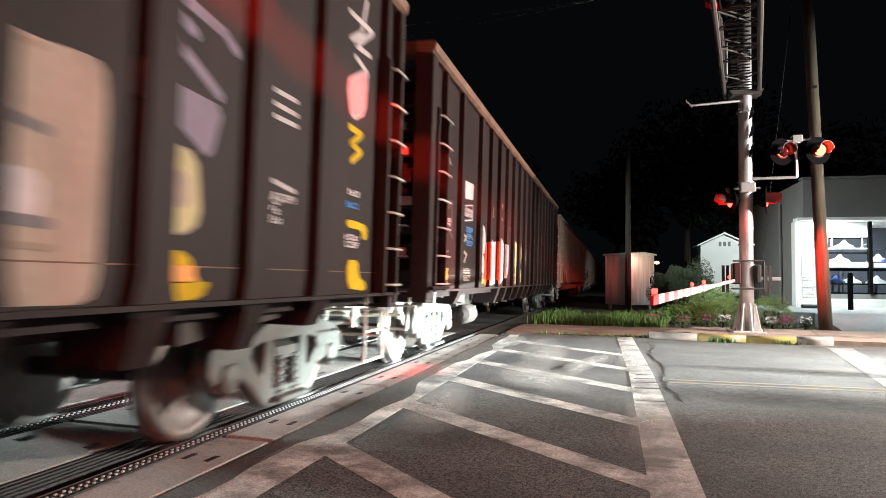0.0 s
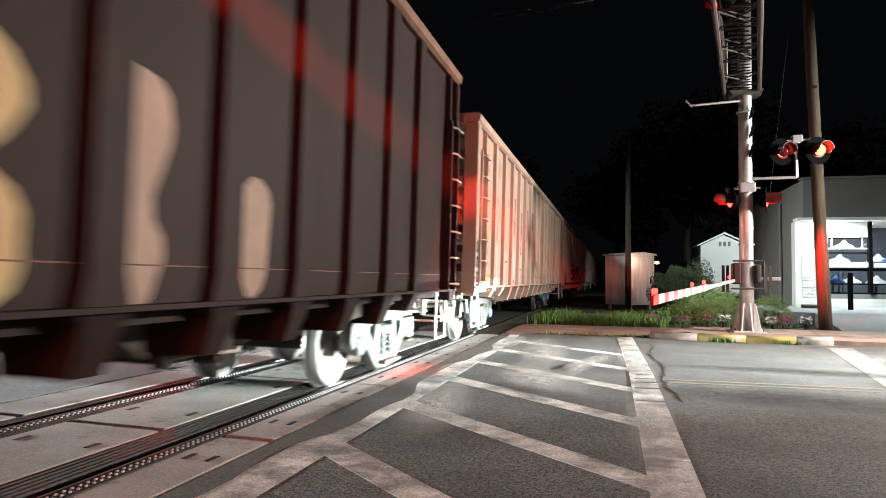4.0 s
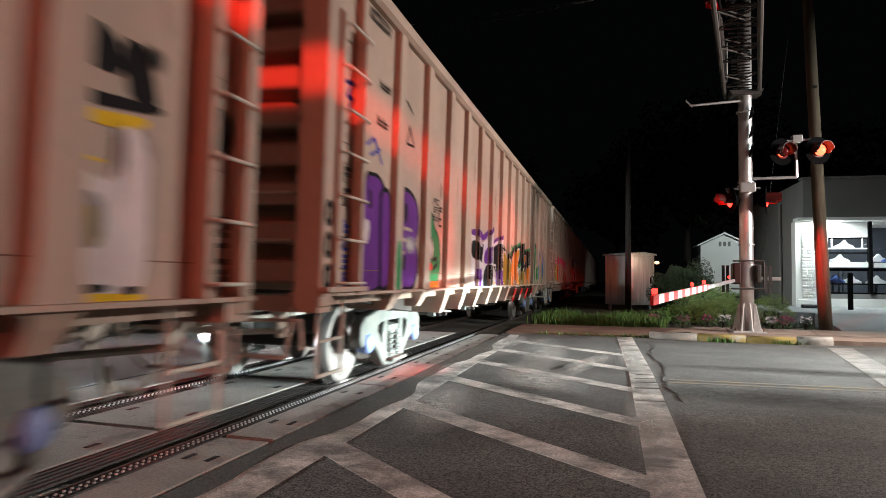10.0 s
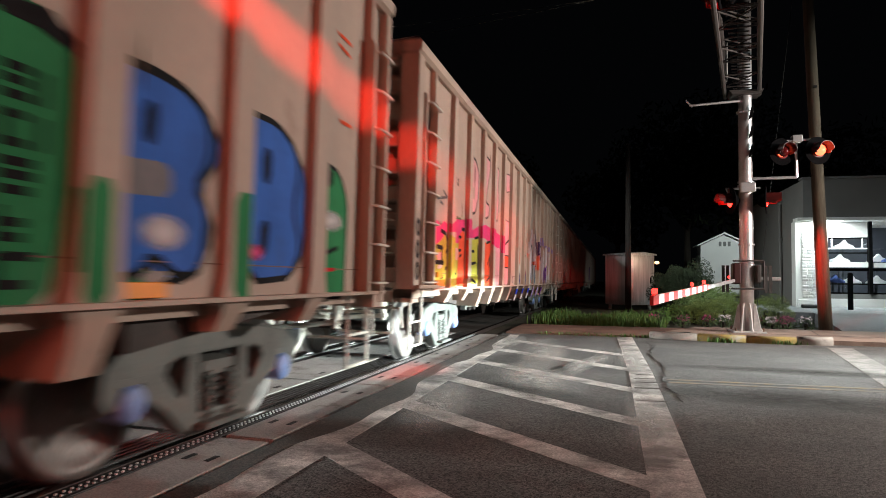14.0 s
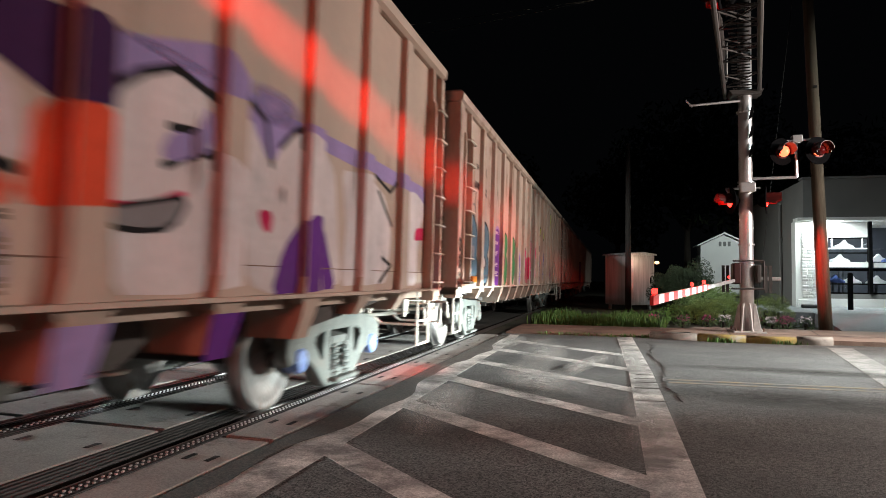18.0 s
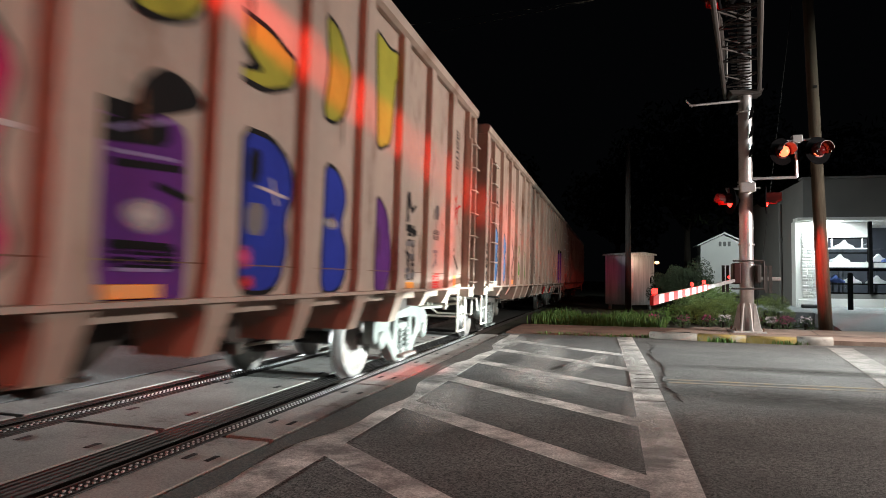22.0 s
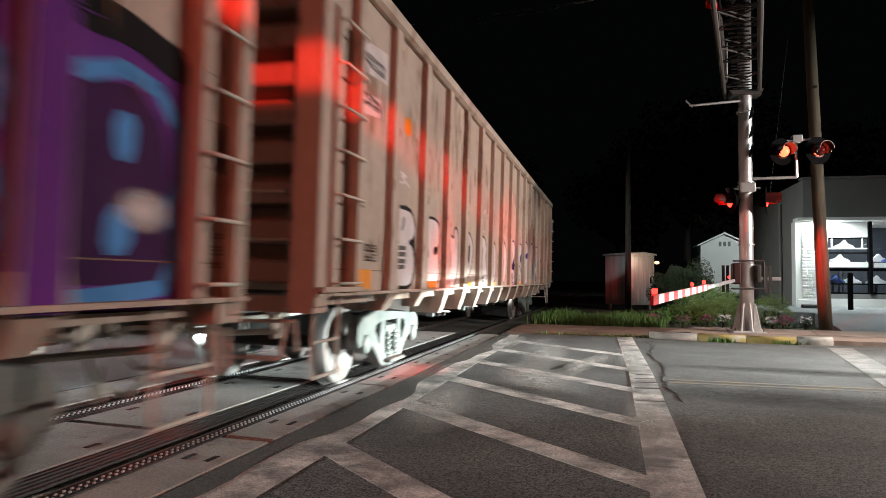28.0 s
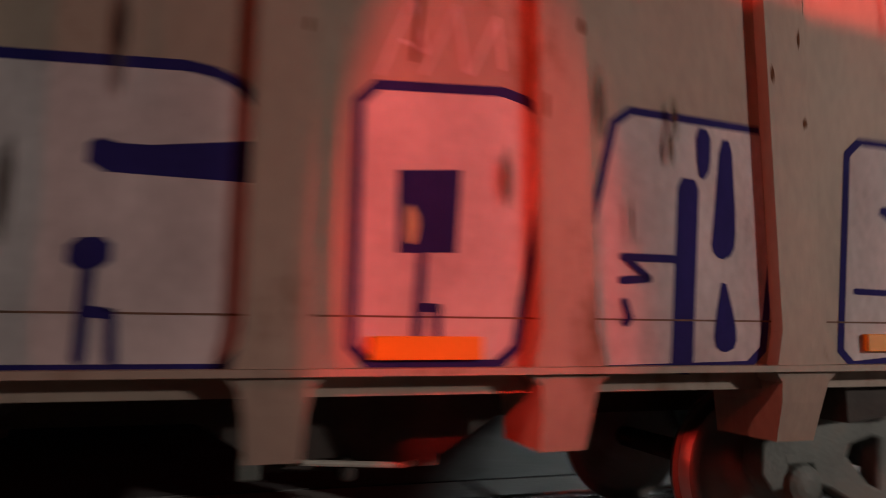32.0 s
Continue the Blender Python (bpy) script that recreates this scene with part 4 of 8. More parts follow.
    s.line("ghost", 0.03, [(2.07, 1.54), (2.21, 1.59)])
    s.paint("white", [(2.82, 1.88), (3.14, 2.03), (3.3, 1.91), (3.75, 1.97), (3.82, 1.13), (2.86, 1.1)], "black", 0.025, over=True)
    s.line("black", 0.03, [(3.09, 1.84), (3.28, 1.86)])
    s.line("ghost", 0.05, [(3.32, 1.84), (3.27, 1.14)])
    s.paint("coral", [(2.6, 1.84), (2.74, 1.9), (2.89, 1.89), (2.89, 1.11), (2.58, 1.12)], over=True)
    s.paint("coral", [(3.65, 1.94), (3.85, 1.99), (3.92, 1.11), (3.67, 1.12)], over=True)
    s.paint("white", [(3.9, 2.01), (4.18, 2.12), (4.45, 2.05), (4.69, 1.94), (4.98, 1.97), (4.92, 1.47), (4.69, 1.22), (4.37, 1.1), (3.9, 1.11)], "black", 0.025, over=True)
    s.rows("black", 5, 3.97, 4.42, 1.16, 1.72, 1)
    s.paint("white", [(4.8, 1.92), (5.32, 2), (5.34, 1.7), (5.25, 1.12), (4.78, 1.12)])
    s.rows("black", 4, 4.99, 5.33, 1.14, 1.88, 2)
    s.line("cream", 0.02, [(3.04, 2.54), (3.37, 2.58), (3.35, 2.37), (3.02, 2.36), (3.04, 2.54)])
    s.rows("cream", 2, 3.1, 3.3, 2.42, 2.49, 3)
    s.line("veil", 0.05, [(3.99, 2.71), (4.45, 2.75), (4.15, 2.53), (4.47, 2.45)])
    s.line("veil", 0.05, [(4.18, 2.72), (4.31, 2.46), (4.17, 2.32)])
    s.line("veil", 0.05, [(4.94, 2.79), (5.3, 2.72), (5.1, 2.52), (5.33, 2.35)])
    s.paint("cream", [(5.76, 2.08), (6.28, 2.1), (6.33, 2.12), (6.69, 2.04), (6.57, 1.46), (6.54, 1.07), (5.76, 1.07), (5.76, 1.63)])
    s.line("black", 0.06, [(6.06, 1.98), (6.23, 2.01)])
    s.line("black", 0.06, [(6.07, 1.87), (6.3, 1.87)])
    s.rows("black", 2, 5.91, 6.38, 1.75, 1.75, 1)
    s.rows("black", 2, 6.07, 6.4, 1.34, 1.48, 3)
    s.rows("black", 2, 5.94, 6.42, 1.15, 1.28, 4)
    s.line("black", 0.02, [(5.87, 1.08), (6.53, 1.09)])
    s.paint("cream", [(6.72, 2.18), (7.11, 2.17), (7.42, 2.06), (7.49, 1.89), (7.42, 1.67), (7.25, 1.52), (7.47, 1.39), (7.47, 1.21), (7.28, 1.07), (6.67, 1.05)])
    s.paint("violet", [(6.72, 1.98), (7.13, 1.98), (7.31, 1.9), (7.35, 1.76), (7.22, 1.54), (7.33, 1.45), (7.33, 1.25), (7.19, 1.14), (6.71, 1.1)])
    s.paint("cream", [(6.72, 1.87), (7, 1.89), (7.02, 1.65), (6.72, 1.64)])
    s.paint("cream", [(6.72, 1.45), (7.01, 1.46), (7.02, 1.22), (6.72, 1.22)])
    s.paint("cream", [(7.68, 2.16), (8.09, 2.15), (8.33, 2.03), (8.39, 1.86), (8.32, 1.51), (8.17, 1.17), (8.01, 1.07), (7.68, 1.06)])
    s.paint("violet", [(7.68, 1.95), (8.02, 1.93), (8.2, 1.84), (8.21, 1.51), (8.08, 1.22), (7.68, 1.14)])
    s.paint("cream", [(7.68, 1.62), (7.96, 1.62), (7.98, 1.45), (7.68, 1.44)])
    s.plate(7.84, 8.07, 1.14, 1.21)
    s.paint("cream", [(8.64, 2.17), (9.08, 2.15), (9.27, 1.98), (9.25, 1.72), (9.07, 1.61), (9.23, 1.47), (9.23, 1.22), (9.06, 1.05), (8.64, 1.06)])
    s.paint("violet", [(8.64, 2.02), (9.01, 2.02), (9.09, 1.91), (9, 1.68), (9.1, 1.52), (9.1, 1.22), (8.64, 1.1)])
    s.line("ghost", 0.03, [(9.01, 2.61), (9.18, 2.67)])
    s.line("ghost", 0.03, [(8.99, 2.53), (9.14, 2.57)])
    s.line("ghost", 0.03, [(8.97, 2.43), (9.12, 2.46)])
    s.paint("cream", [(9.6, 2.21), (10.03, 2.14), (10.19, 1.93), (10.07, 1.74), (9.94, 1.65), (10.16, 1.52), (10.16, 1.17), (10, 1.06), (9.6, 1.05)])
    s.paint("violet", [(9.6, 2.1), (9.94, 2.04), (10.01, 1.85), (9.88, 1.67), (10.01, 1.51), (10.02, 1.23), (9.6, 1.09)])
    s.paint("putty", [(10.56, 2.27), (10.99, 2.21), (11.06, 1.95), (10.88, 1.55), (11.03, 1.36), (10.89, 1.04), (10.56, 1.04)])
    s.paint("putty", [(11.88, 1.89), (12.09, 1.76), (12.04, 1.16), (11.84, 1.04), (11.52, 1.59)])
    s = Side(tan_a, TAN_RIBS)
    s.paint("yellow", [(-1.67, 2.7), (-1.1, 2.43), (-0.92, 1.94), (-1.67, 1.88), (-1.67, 2.08), (-1.25, 2.17), (-1.42, 2.42)])
    s.paint("yellow", [(-1.24, 3.46), (-1.01, 3.56), (-1.06, 3.25), (-1.16, 2.84), (-1.3, 2.84)])
    s.paint("white", [(-1.67, 2.64), (-1.26, 2.45), (-1.06, 2.18), (-1.39, 2.01), (-1.67, 2.03)], "black", 0.025)
    s.paint("rose", [(-1.68, 3.24), (-1.3, 3.18), (-1.17, 2.97), (-1.67, 2.76), (-1.72, 2.76)], "black", 0.025)
    s.line("black", 0.04, [(-1.48, 3.09), (-1.26, 3.06)])
    s.line("black", 0.04, [(-1.57, 2.84), (-1.35, 2.82)])
    s.paint("white", [(-1.67, 1.84), (-1.16, 1.81), (-1.03, 1.64), (-1.17, 1.31), (-1.19, 1.13), (-1.67, 1.12)], "black", 0.025)
    s.line("black", 0.05, [(-1.4, 1.52), (-1.19, 1.56), (-1.26, 1.44)])
    s.plate(-1.27, -0.97, 1.12, 1.27)
    s.mist("pink", -1.53, -1.16, 1.12, 1.39)
    s.paint("black", [(-2.15, 2.84), (-1.91, 2.85), (-1.86, 2.34), (-2.1, 2.36)])
    s.rows("black", 3, -2.06, -1.83, 1.62, 1.9, 1)
    s.rows("black", 2, -0.31, 0, 3.01, 3.1, 1)
    s.rows("black", 2, -0.31, 0.07, 2.68, 2.82, 2)
    s.line("red", 0.06, [(-0.32, 2.21), (-0.27, 1.99)])
    s.line("red", 0.06, [(-0.05, 2.28), (-0.01, 2.04)])
    s.paint("red", [(-0.62, 2.01), (-0.05, 2.06), (0.05, 1.97), (-0.64, 1.89)])
    s.rows("red", 6, -0.55, -0.33, 1.1, 1.8, 3)
    s.paint("white", [(-0.26, 1.86), (-0.01, 1.92), (0.08, 1.17), (-0.16, 1.14), (-0.53, 1.56)])
    s.line("black", 0.05, [(-0.26, 1.45), (-0.16, 1.41)])
    s.rows("red", 1, 0.7, 0.86, 1.9, 2.03, 4)
    s.rows("red", 3, 0.69, 0.92, 1.17, 1.64, 5)
    s.paint("white", [(0.91, 1.9), (1.17, 1.88), (1.3, 1.69), (1.21, 1.43), (1.1, 1.17), (0.86, 1.13)], "black", 0.025)
    s.line("black", 0.05, [(0.94, 1.54), (1.25, 1.61)])
    s.paint("ash", [(1.99, 3.05), (2.49, 3.05), (2.45, 2.87), (2.21, 2.73), (2.41, 2.62), (2.37, 2.3), (2.01, 2.16), (2.01, 2.51), (2.13, 2.71)], "red", 0.05)
    s.paint("white", [(2.06, 1.96), (2.28, 1.95), (2.32, 1.2), (2.14, 1.17)])
    s.rows("red", 3, 1.85, 2.03, 1.17, 1.62, 6)
    s.paint("ash", [(1.64, 2.22), (2.33, 2.51), (2.34, 2.33), (2.24, 2.22), (2.09, 2.18), (1.93, 2.18), (1.64, 2.17)], "red", 0.06)
    s.paint("ash", [(2.77, 2.78), (3.4, 2.83), (3.61, 2.84), (3.54, 2.67), (3.38, 2.41), (3.54, 2.42), (3.52, 2.21), (2.77, 2.13), (2.77, 2.45)], "red", 0.05)
    s.line("red", 0.05, [(3.11, 2.41), (3.31, 2.38)])
    s.paint("ash", [(3.87, 2.96), (4.67, 3), (4.64, 2.74), (4.37, 2.71), (4.53, 2.58), (4.64, 2.38), (4.51, 2.2), (4.32, 2.14), (4.12, 2.24), (4.16, 2.52)], "red", 0.05)
    s.line("red", 0.05, [(4.17, 2.6), (4.29, 2.47)])
    s.paint("ash", [(5.3, 3.01), (6.31, 3.09), (6.29, 2.87), (5.92, 2.64), (5.53, 2.71), (5.64, 2.28), (5.38, 2.11), (5.28, 2.27)], "red", 0.05)
    s.paint("white", [(1.97, 1.93), (2.27, 1.96), (2.35, 1.79), (2.42, 1.44), (2.4, 1.23), (2.24, 1.14), (1.64, 1.16), (1.64, 1.84)])
    s.paint("black", [(1.67, 1.17), (2.4, 1.2), (2.28, 1.12), (1.67, 1.12)])
    s.paint("black", [(1.67, 1.81), (1.96, 1.86), (2.01, 1.73), (1.67, 1.68)])
    s.mist("black", 1.93, 2.11, 1.33, 1.55)
    s.line("grey", 0.03, [(1.98, 1.89), (2.26, 1.95)])
    s.paint("white", [(2.77, 1.84), (3.44, 1.87), (3.51, 1.53), (3.43, 1.12), (2.77, 1.11)], "yellow", 0.03)
    s.line("black", 0.04, [(3, 1.84), (3.47, 1.86)])
    s.line("black", 0.045, [(3.16, 1.47), (3.47, 1.46)])
    s.line("dim", 0.03, [(2.96, 1.94), (3.23, 1.93), (3.33, 2.05), (3.5, 1.91)])
    s.line("dim", 0.03, [(3.04, 1.92), (3.17, 1.97)])
    s.paint("white", [(4.16, 1.91), (4.43, 1.94), (4.54, 1.83), (4.54, 1.17), (4.17, 1.11)], "yellow", 0.03)
    s.line("black", 0.035, [(4.31, 1.49), (4.54, 1.49)])
    s.line("black", 0.025, [(4.16, 1.91), (4.46, 1.92)])
    s.paint("ghost", [(5.55, 1.75), (5.72, 1.78), (5.71, 1.49), (5.63, 1.14), (5.48, 1.2), (5.54, 1.48)], "yellow", 0.03)
    s.line("black", 0.06, [(5.42, 1.27), (5.6, 1.17)])
    s.rows("red", 6, 2.7, 2.98, 1.1, 1.89, 6)
    s.rows("red", 5, 3.93, 4.15, 1.09, 1.71, 5)
    s.rows("red", 4, 5.13, 5.32, 1.15, 1.71, 4)
    s.rows("red", 6, 6.26, 6.54, 1.14, 2.19, 6)
    s.rows("red", 6, 7.47, 7.77, 1.06, 2.09, 6)
    s.rows("red", 6, 8.57, 8.94, 1.04, 2.05, 6)
    s.mist("black", 6.2, 7.02, 1.18, 1.91)
    s.mist("grime", 6.2, 6.92, 1.23, 1.89)
    s.line("ghost", 0.025, [(6.24, 1.89), (6.73, 1.99)])
    s.line("ghost", 0.025, [(6.27, 1.56), (6.75, 1.66)])
    s.line("ghost", 0.025, [(6.28, 1.47), (6.64, 1.47)])
    s.paint("grey", [(6.07, 1.83), (6.48, 1.91), (6.74, 1.87), (6.84, 1.75), (6.66, 1.64), (6.94, 1.49), (6.78, 1.26), (6.07, 1.23)])
    s.line("white", 0.050, [(6.19, 1.37), (6.17, 1.57), (6.23, 1.77), (6.44, 1.86), (6.68, 1.76), (6.62, 1.66), (6.35, 1.62)])
    s.line("white", 0.050, [(6.38, 1.56), (6.64, 1.59), (6.72, 1.44), (6.56, 1.31), (6.30, 1.32)])
    s.line("white", 0.050, [(6.41, 1.71), (6.57, 1.75)])
    s.line("white", 0.050, [(6.41, 1.45), (6.59, 1.47)])
    s.paint("grey", [(7.46, 1.93), (7.75, 1.91), (7.67, 1.72), (7.78, 1.53), (7.8, 1.25), (7.52, 1.21), (7.17, 1.5)])
    s.line("white", 0.050, [(7.26, 1.37), (7.24, 1.59), (7.30, 1.78), (7.44, 1.85), (7.64, 1.78), (7.55, 1.66), (7.36, 1.62)])
    s.line("white", 0.050, [(7.38, 1.57), (7.58, 1.59), (7.65, 1.44), (7.53, 1.33), (7.33, 1.28)])
    s.line("white", 0.050, [(7.44, 1.76), (7.53, 1.77)])
    s.line("white", 0.050, [(7.42, 1.41), (7.55, 1.45)])
    s.line("ghost", 0.025, [(7.47, 1.94), (7.78, 1.94)])
    s.line("ghost", 0.025, [(7.49, 1.73), (7.7, 1.71)])
    s.line("ghost", 0.025, [(7.46, 1.5), (7.78, 1.49)])
    s.rows("red", 6, 7.14, 7.5, 1.08, 2.03, 3)
    s.paint("black", [(8.54, 2.24), (8.8, 2.31), (8.93, 2.02), (8.69, 1.94)])
    s.paint("grey", [(8.55, 1.88), (8.84, 1.9), (8.98, 1.62), (8.89, 1.26), (8.62, 1.26)])
    s.line("white", 0.050, [(8.61, 1.37), (8.61, 1.60), (8.62, 1.80), (8.74, 1.82), (8.85, 1.78), (8.82, 1.65), (8.68, 1.61)])
    s.line("white", 0.050, [(8.71, 1.57), (8.84, 1.60), (8.87, 1.47), (8.78, 1.33), (8.66, 1.32)])
    s.line("white", 0.050, [(8.71, 1.73), (8.79, 1.74)])
    s.line("white", 0.050, [(8.70, 1.47), (8.79, 1.49)])
    s.line("ghost", 0.02, [(8.6, 1.83), (8.85, 1.79)])
    s.line("ghost", 0.02, [(8.62, 1.6), (8.91, 1.6)])
    s.plate(8.63, 8.82, 1.1, 1.19)
    s.rows("red", 6, 8.28, 8.55, 1.05, 2.02, 4)
    s.line("black", 0.07, [(9.46, 2.01), (9.67, 2.01), (9.71, 1.86), (9.5, 1.82), (9.46, 2.01)])
    s.line("black", 0.07, [(9.51, 1.74), (9.69, 1.73), (9.73, 1.59), (9.52, 1.57), (9.51, 1.74)])
    s.line("ghost", 0.025, [(9.78, 1.98), (10.01, 1.92)])
    s.line("ghost", 0.025, [(9.75, 1.74), (10.02, 1.74)])
    s.line("ghost", 0.025, [(9.71, 1.56), (9.96, 1.54)])
    s.paint("ghost", [(9.83, 1.48), (10.05, 1.44), (9.99, 1.22), (9.78, 1.22)])
    s.rows("red", 6, 10.66, 10.96, 1.11, 2.18, 5)
    s.rows("red", 5, 14.03, 14.54, 1.16, 1.95, 6)
    s.rows("red", 7, 10.39, 10.67, 1.07, 2.15, 7)
    s.paint("ghost", [(10.81, 1.98), (10.99, 1.98), (11.11, 1.81), (11.15, 1.57), (11.1, 1.34), (11, 1.22), (10.75, 1.21), (10.47, 1.32), (10.47, 1.77), (10.72, 1.92)])
    s.line("white", 0.050, [(10.59, 1.36), (10.55, 1.60), (10.60, 1.85), (10.78, 1.91), (10.98, 1.83), (10.88, 1.71), (10.66, 1.65)])
    s.line("white", 0.050, [(10.73, 1.60), (10.91, 1.57), (10.98, 1.44), (10.82, 1.32), (10.65, 1.28)])
    s.line("white", 0.050, [(10.75, 1.78), (10.85, 1.80)])
    s.line("white", 0.050, [(10.74, 1.45), (10.84, 1.44)])
    s.line("white", 0.02, [(10.68, 1.92), (10.83, 1.99), (11.05, 1.95)])
    s.line("white", 0.02, [(10.68, 1.86), (10.87, 1.91), (11.07, 1.89)])
    s.line("white", 0.02, [(10.62, 1.65), (10.85, 1.65), (11.11, 1.63)])
    s.paint("white", [(10.79, 1.61), (10.92, 1.63), (10.93, 1.54), (10.79, 1.53)])
    s.mist("blue", 10.8, 11.12, 1.37, 1.53)
    s.plate(10.68, 11.1, 1.1, 1.19)
    s.paint("rose", [(11.57, 1.87), (12.04, 1.88), (12.2, 1.72), (12.19, 1.47), (12.1, 1.18), (11.92, 1.08), (11.57, 1.14), (11.57, 1.51)], "yellow", 0.03)
    s.line("black", 0.05, [(11.75, 1.6), (11.88, 1.57), (12.2, 1.64)])
    s.line("black", 0.04, [(11.77, 1.86), (12.01, 1.88)])
    s.paint("black", [(11.57, 1.16), (12.1, 1.16), (11.95, 1.08), (11.57, 1.09)])
    s.rows("red", 7, 11.55, 11.74, 1.08, 1.8, 8)
    s.paint("ghost", [(12.67, 1.95), (13.14, 1.98), (13.14, 1.53), (13.31, 1.17), (13.01, 1.08), (12.67, 1.43)])
    s.line("white", 0.050, [(12.77, 1.29), (12.74, 1.53), (12.79, 1.81), (12.95, 1.88), (13.13, 1.81), (13.05, 1.65), (12.87, 1.58)])
    s.line("white", 0.050, [(12.90, 1.54), (13.08, 1.52), (13.16, 1.34), (13.01, 1.20), (12.84, 1.17)])
    s.line("white", 0.050, [(12.92, 1.74), (13.03, 1.77)])
    s.line("white", 0.050, [(12.93, 1.33), (13.03, 1.39)])
    s.line("yellow", 0.05, [(12.9, 1.96), (13.15, 1.99)])
    s.line("black", 0.04, [(12.89, 1.83), (12.98, 1.47)])
    s.line("black", 0.04, [(12.96, 1.15), (13.26, 1.13)])
    s.rows("red", 4, 12.73, 12.89, 1.07, 1.58, 9)
    s.line("black", 0.02, [(13.1, 2.44), (13.32, 2.37)])
    s.line("black", 0.02, [(13.14, 2.38), (13.32, 2.32)])
    s.rows("red", 4, 13.93, 14.19, 1.11, 1.96, 3)
    s.paint("black", [(14.2, 2.32), (14.33, 2.34), (14.46, 2), (14.26, 1.97)])
    s.paint("ghost", [(14.2, 1.84), (14.32, 1.79), (14.32, 1.33), (14.19, 1.22)], "yellow", 0.02)
    s.line("white", 0.016, [(14.21, 1.34), (14.20, 1.52), (14.21, 1.72), (14.25, 1.79), (14.28, 1.71), (14.27, 1.62), (14.23, 1.57)])
    s.line("white", 0.016, [(14.23, 1.52), (14.28, 1.52), (14.29, 1.40), (14.26, 1.30), (14.23, 1.28)])
    s.line("white", 0.016, [(14.24, 1.70), (14.26, 1.72)])
    s.line("white", 0.016, [(14.24, 1.42), (14.27, 1.41)])
    s.paint("black", [(15.21, 2.34), (15.41, 2.34), (15.51, 2.03), (15.3, 2.03)])
    s.paint("ghost", [(15.37, 1.94), (15.5, 1.9), (15.49, 1.17), (15.33, 1.14)])
    s.line("white", 0.020, [(15.36, 1.32), (15.35, 1.54), (15.36, 1.79), (15.40, 1.84), (15.45, 1.77), (15.44, 1.63), (15.39, 1.61)])
    s.line("white", 0.020, [(15.39, 1.56), (15.44, 1.54), (15.45, 1.39), (15.42, 1.24), (15.37, 1.24)])
    s.line("white", 0.020, [(15.40, 1.75), (15.42, 1.75)])
    s.line("white", 0.020, [(15.39, 1.40), (15.43, 1.42)])
    s.paint("white", [(14.83, 1.68), (14.87, 1.73), (15.21, 1.62), (15.21, 1.9), (15.38, 1.94), (15.45, 1.63), (15.45, 1.18), (15.37, 1.1), (14.77, 1.14), (14.82, 1.42)])
    s.paint("yellow", [(14.87, 1.93), (15.43, 1.99), (15.41, 1.94), (15.13, 1.88)])
    s.paint("yellow", [(14.81, 1.74), (15.15, 1.74), (15.14, 1.72), (14.83, 1.71)])
    s.paint("grey", [(14.87, 1.57), (15.15, 1.59), (15.16, 1.33), (14.87, 1.33)])
    s.line("olive", 0.05, [(15.08, 1.5), (15.11, 1.36)])
    s.paint("black", [(14.86, 2.37), (15.17, 2.34), (15.27, 2.14), (14.87, 2.14)])
    s.paint("black", [(14.87, 2.02), (15.52, 2.07), (15.51, 2.02), (14.87, 1.95)])
    s.mist("black", 15.35, 15.53, 2.22, 2.37)
    s.paint("yellow", [(14.77, 1.14), (15.46, 1.12), (15.4, 1.08), (14.77, 1.1)])
    s.paint("black", [(14.87, 1.17), (15.21, 1.17), (15.18, 1.13), (14.87, 1.13)])
    s.paint("black", [(15.28, 1.16), (15.41, 1.16), (15.38, 1.12), (15.3, 1.12)])
    s.rows("red", 4, 14.75, 14.94, 1.42, 1.75, 4)
    s.paint("black", [(15.87, 2.19), (16.15, 2.2), (16.18, 1.95), (15.9, 1.94)])
    s.rows("black", 3, 15.83, 16.17, 1.11, 1.58, 5)
    s = Side(tan_b, TAN_RIBS)
    s.paint("purple", [(-1.36, 2.18), (-1.02, 2.2), (-0.74, 2.04), (-0.82, 1.74), (-0.54, 1.46), (-0.76, 1.17), (-1.23, 1.08), (-1.67, 1.11), (-1.4, 1.69)], "black", 0.04)
    s.paint("white", [(-1.36, 1.78), (-1.22, 1.74), (-1.27, 1.54), (-1.39, 1.56)])
    s.line("black", 0.06, [(-1.24, 2.03), (-1.23, 1.9)])
    s.paint("purple", [(-0.21, 2.18), (0.12, 2.05), (0.34, 1.87), (0.16, 1.62), (0.4, 1.37), (0.13, 1.1), (-0.24, 1.09)], "black", 0.04)
    s.line("royal", 0.04, [(-1.93, 2.89), (-1.65, 2.94), (-1.86, 2.78), (-1.64, 2.79), (-1.81, 2.69)])
    s.line("royal", 0.03, [(-1.38, 2.46), (-1.18, 2.56), (-0.96, 2.35)])
    s.line("royal", 0.03, [(-1.27, 2.38), (-1.02, 2.48)])
    s.rows("black", 1, -1.05, -0.77, 3.07, 3.18, 1)
    s.rows("black", 1, -1.11, -0.8, 2.69, 2.82, 2)
    s.rows("black", 2, -1.39, -0.82, 3.65, 3.72, 3)
    s.line("black", 0.03, [(-0.2, 3.18), (0.02, 3.1)])
    s.line("black", 0.03, [(-0.07, 2.92), (0.1, 2.73), (-0.16, 2.71), (-0.07, 2.92)])
    s.rows("royal", 4, -1.85, -1.65, 1.12, 1.73, 4)
    s.rows("black", 2, -1.87, -1.68, 1.82, 2.19, 5)
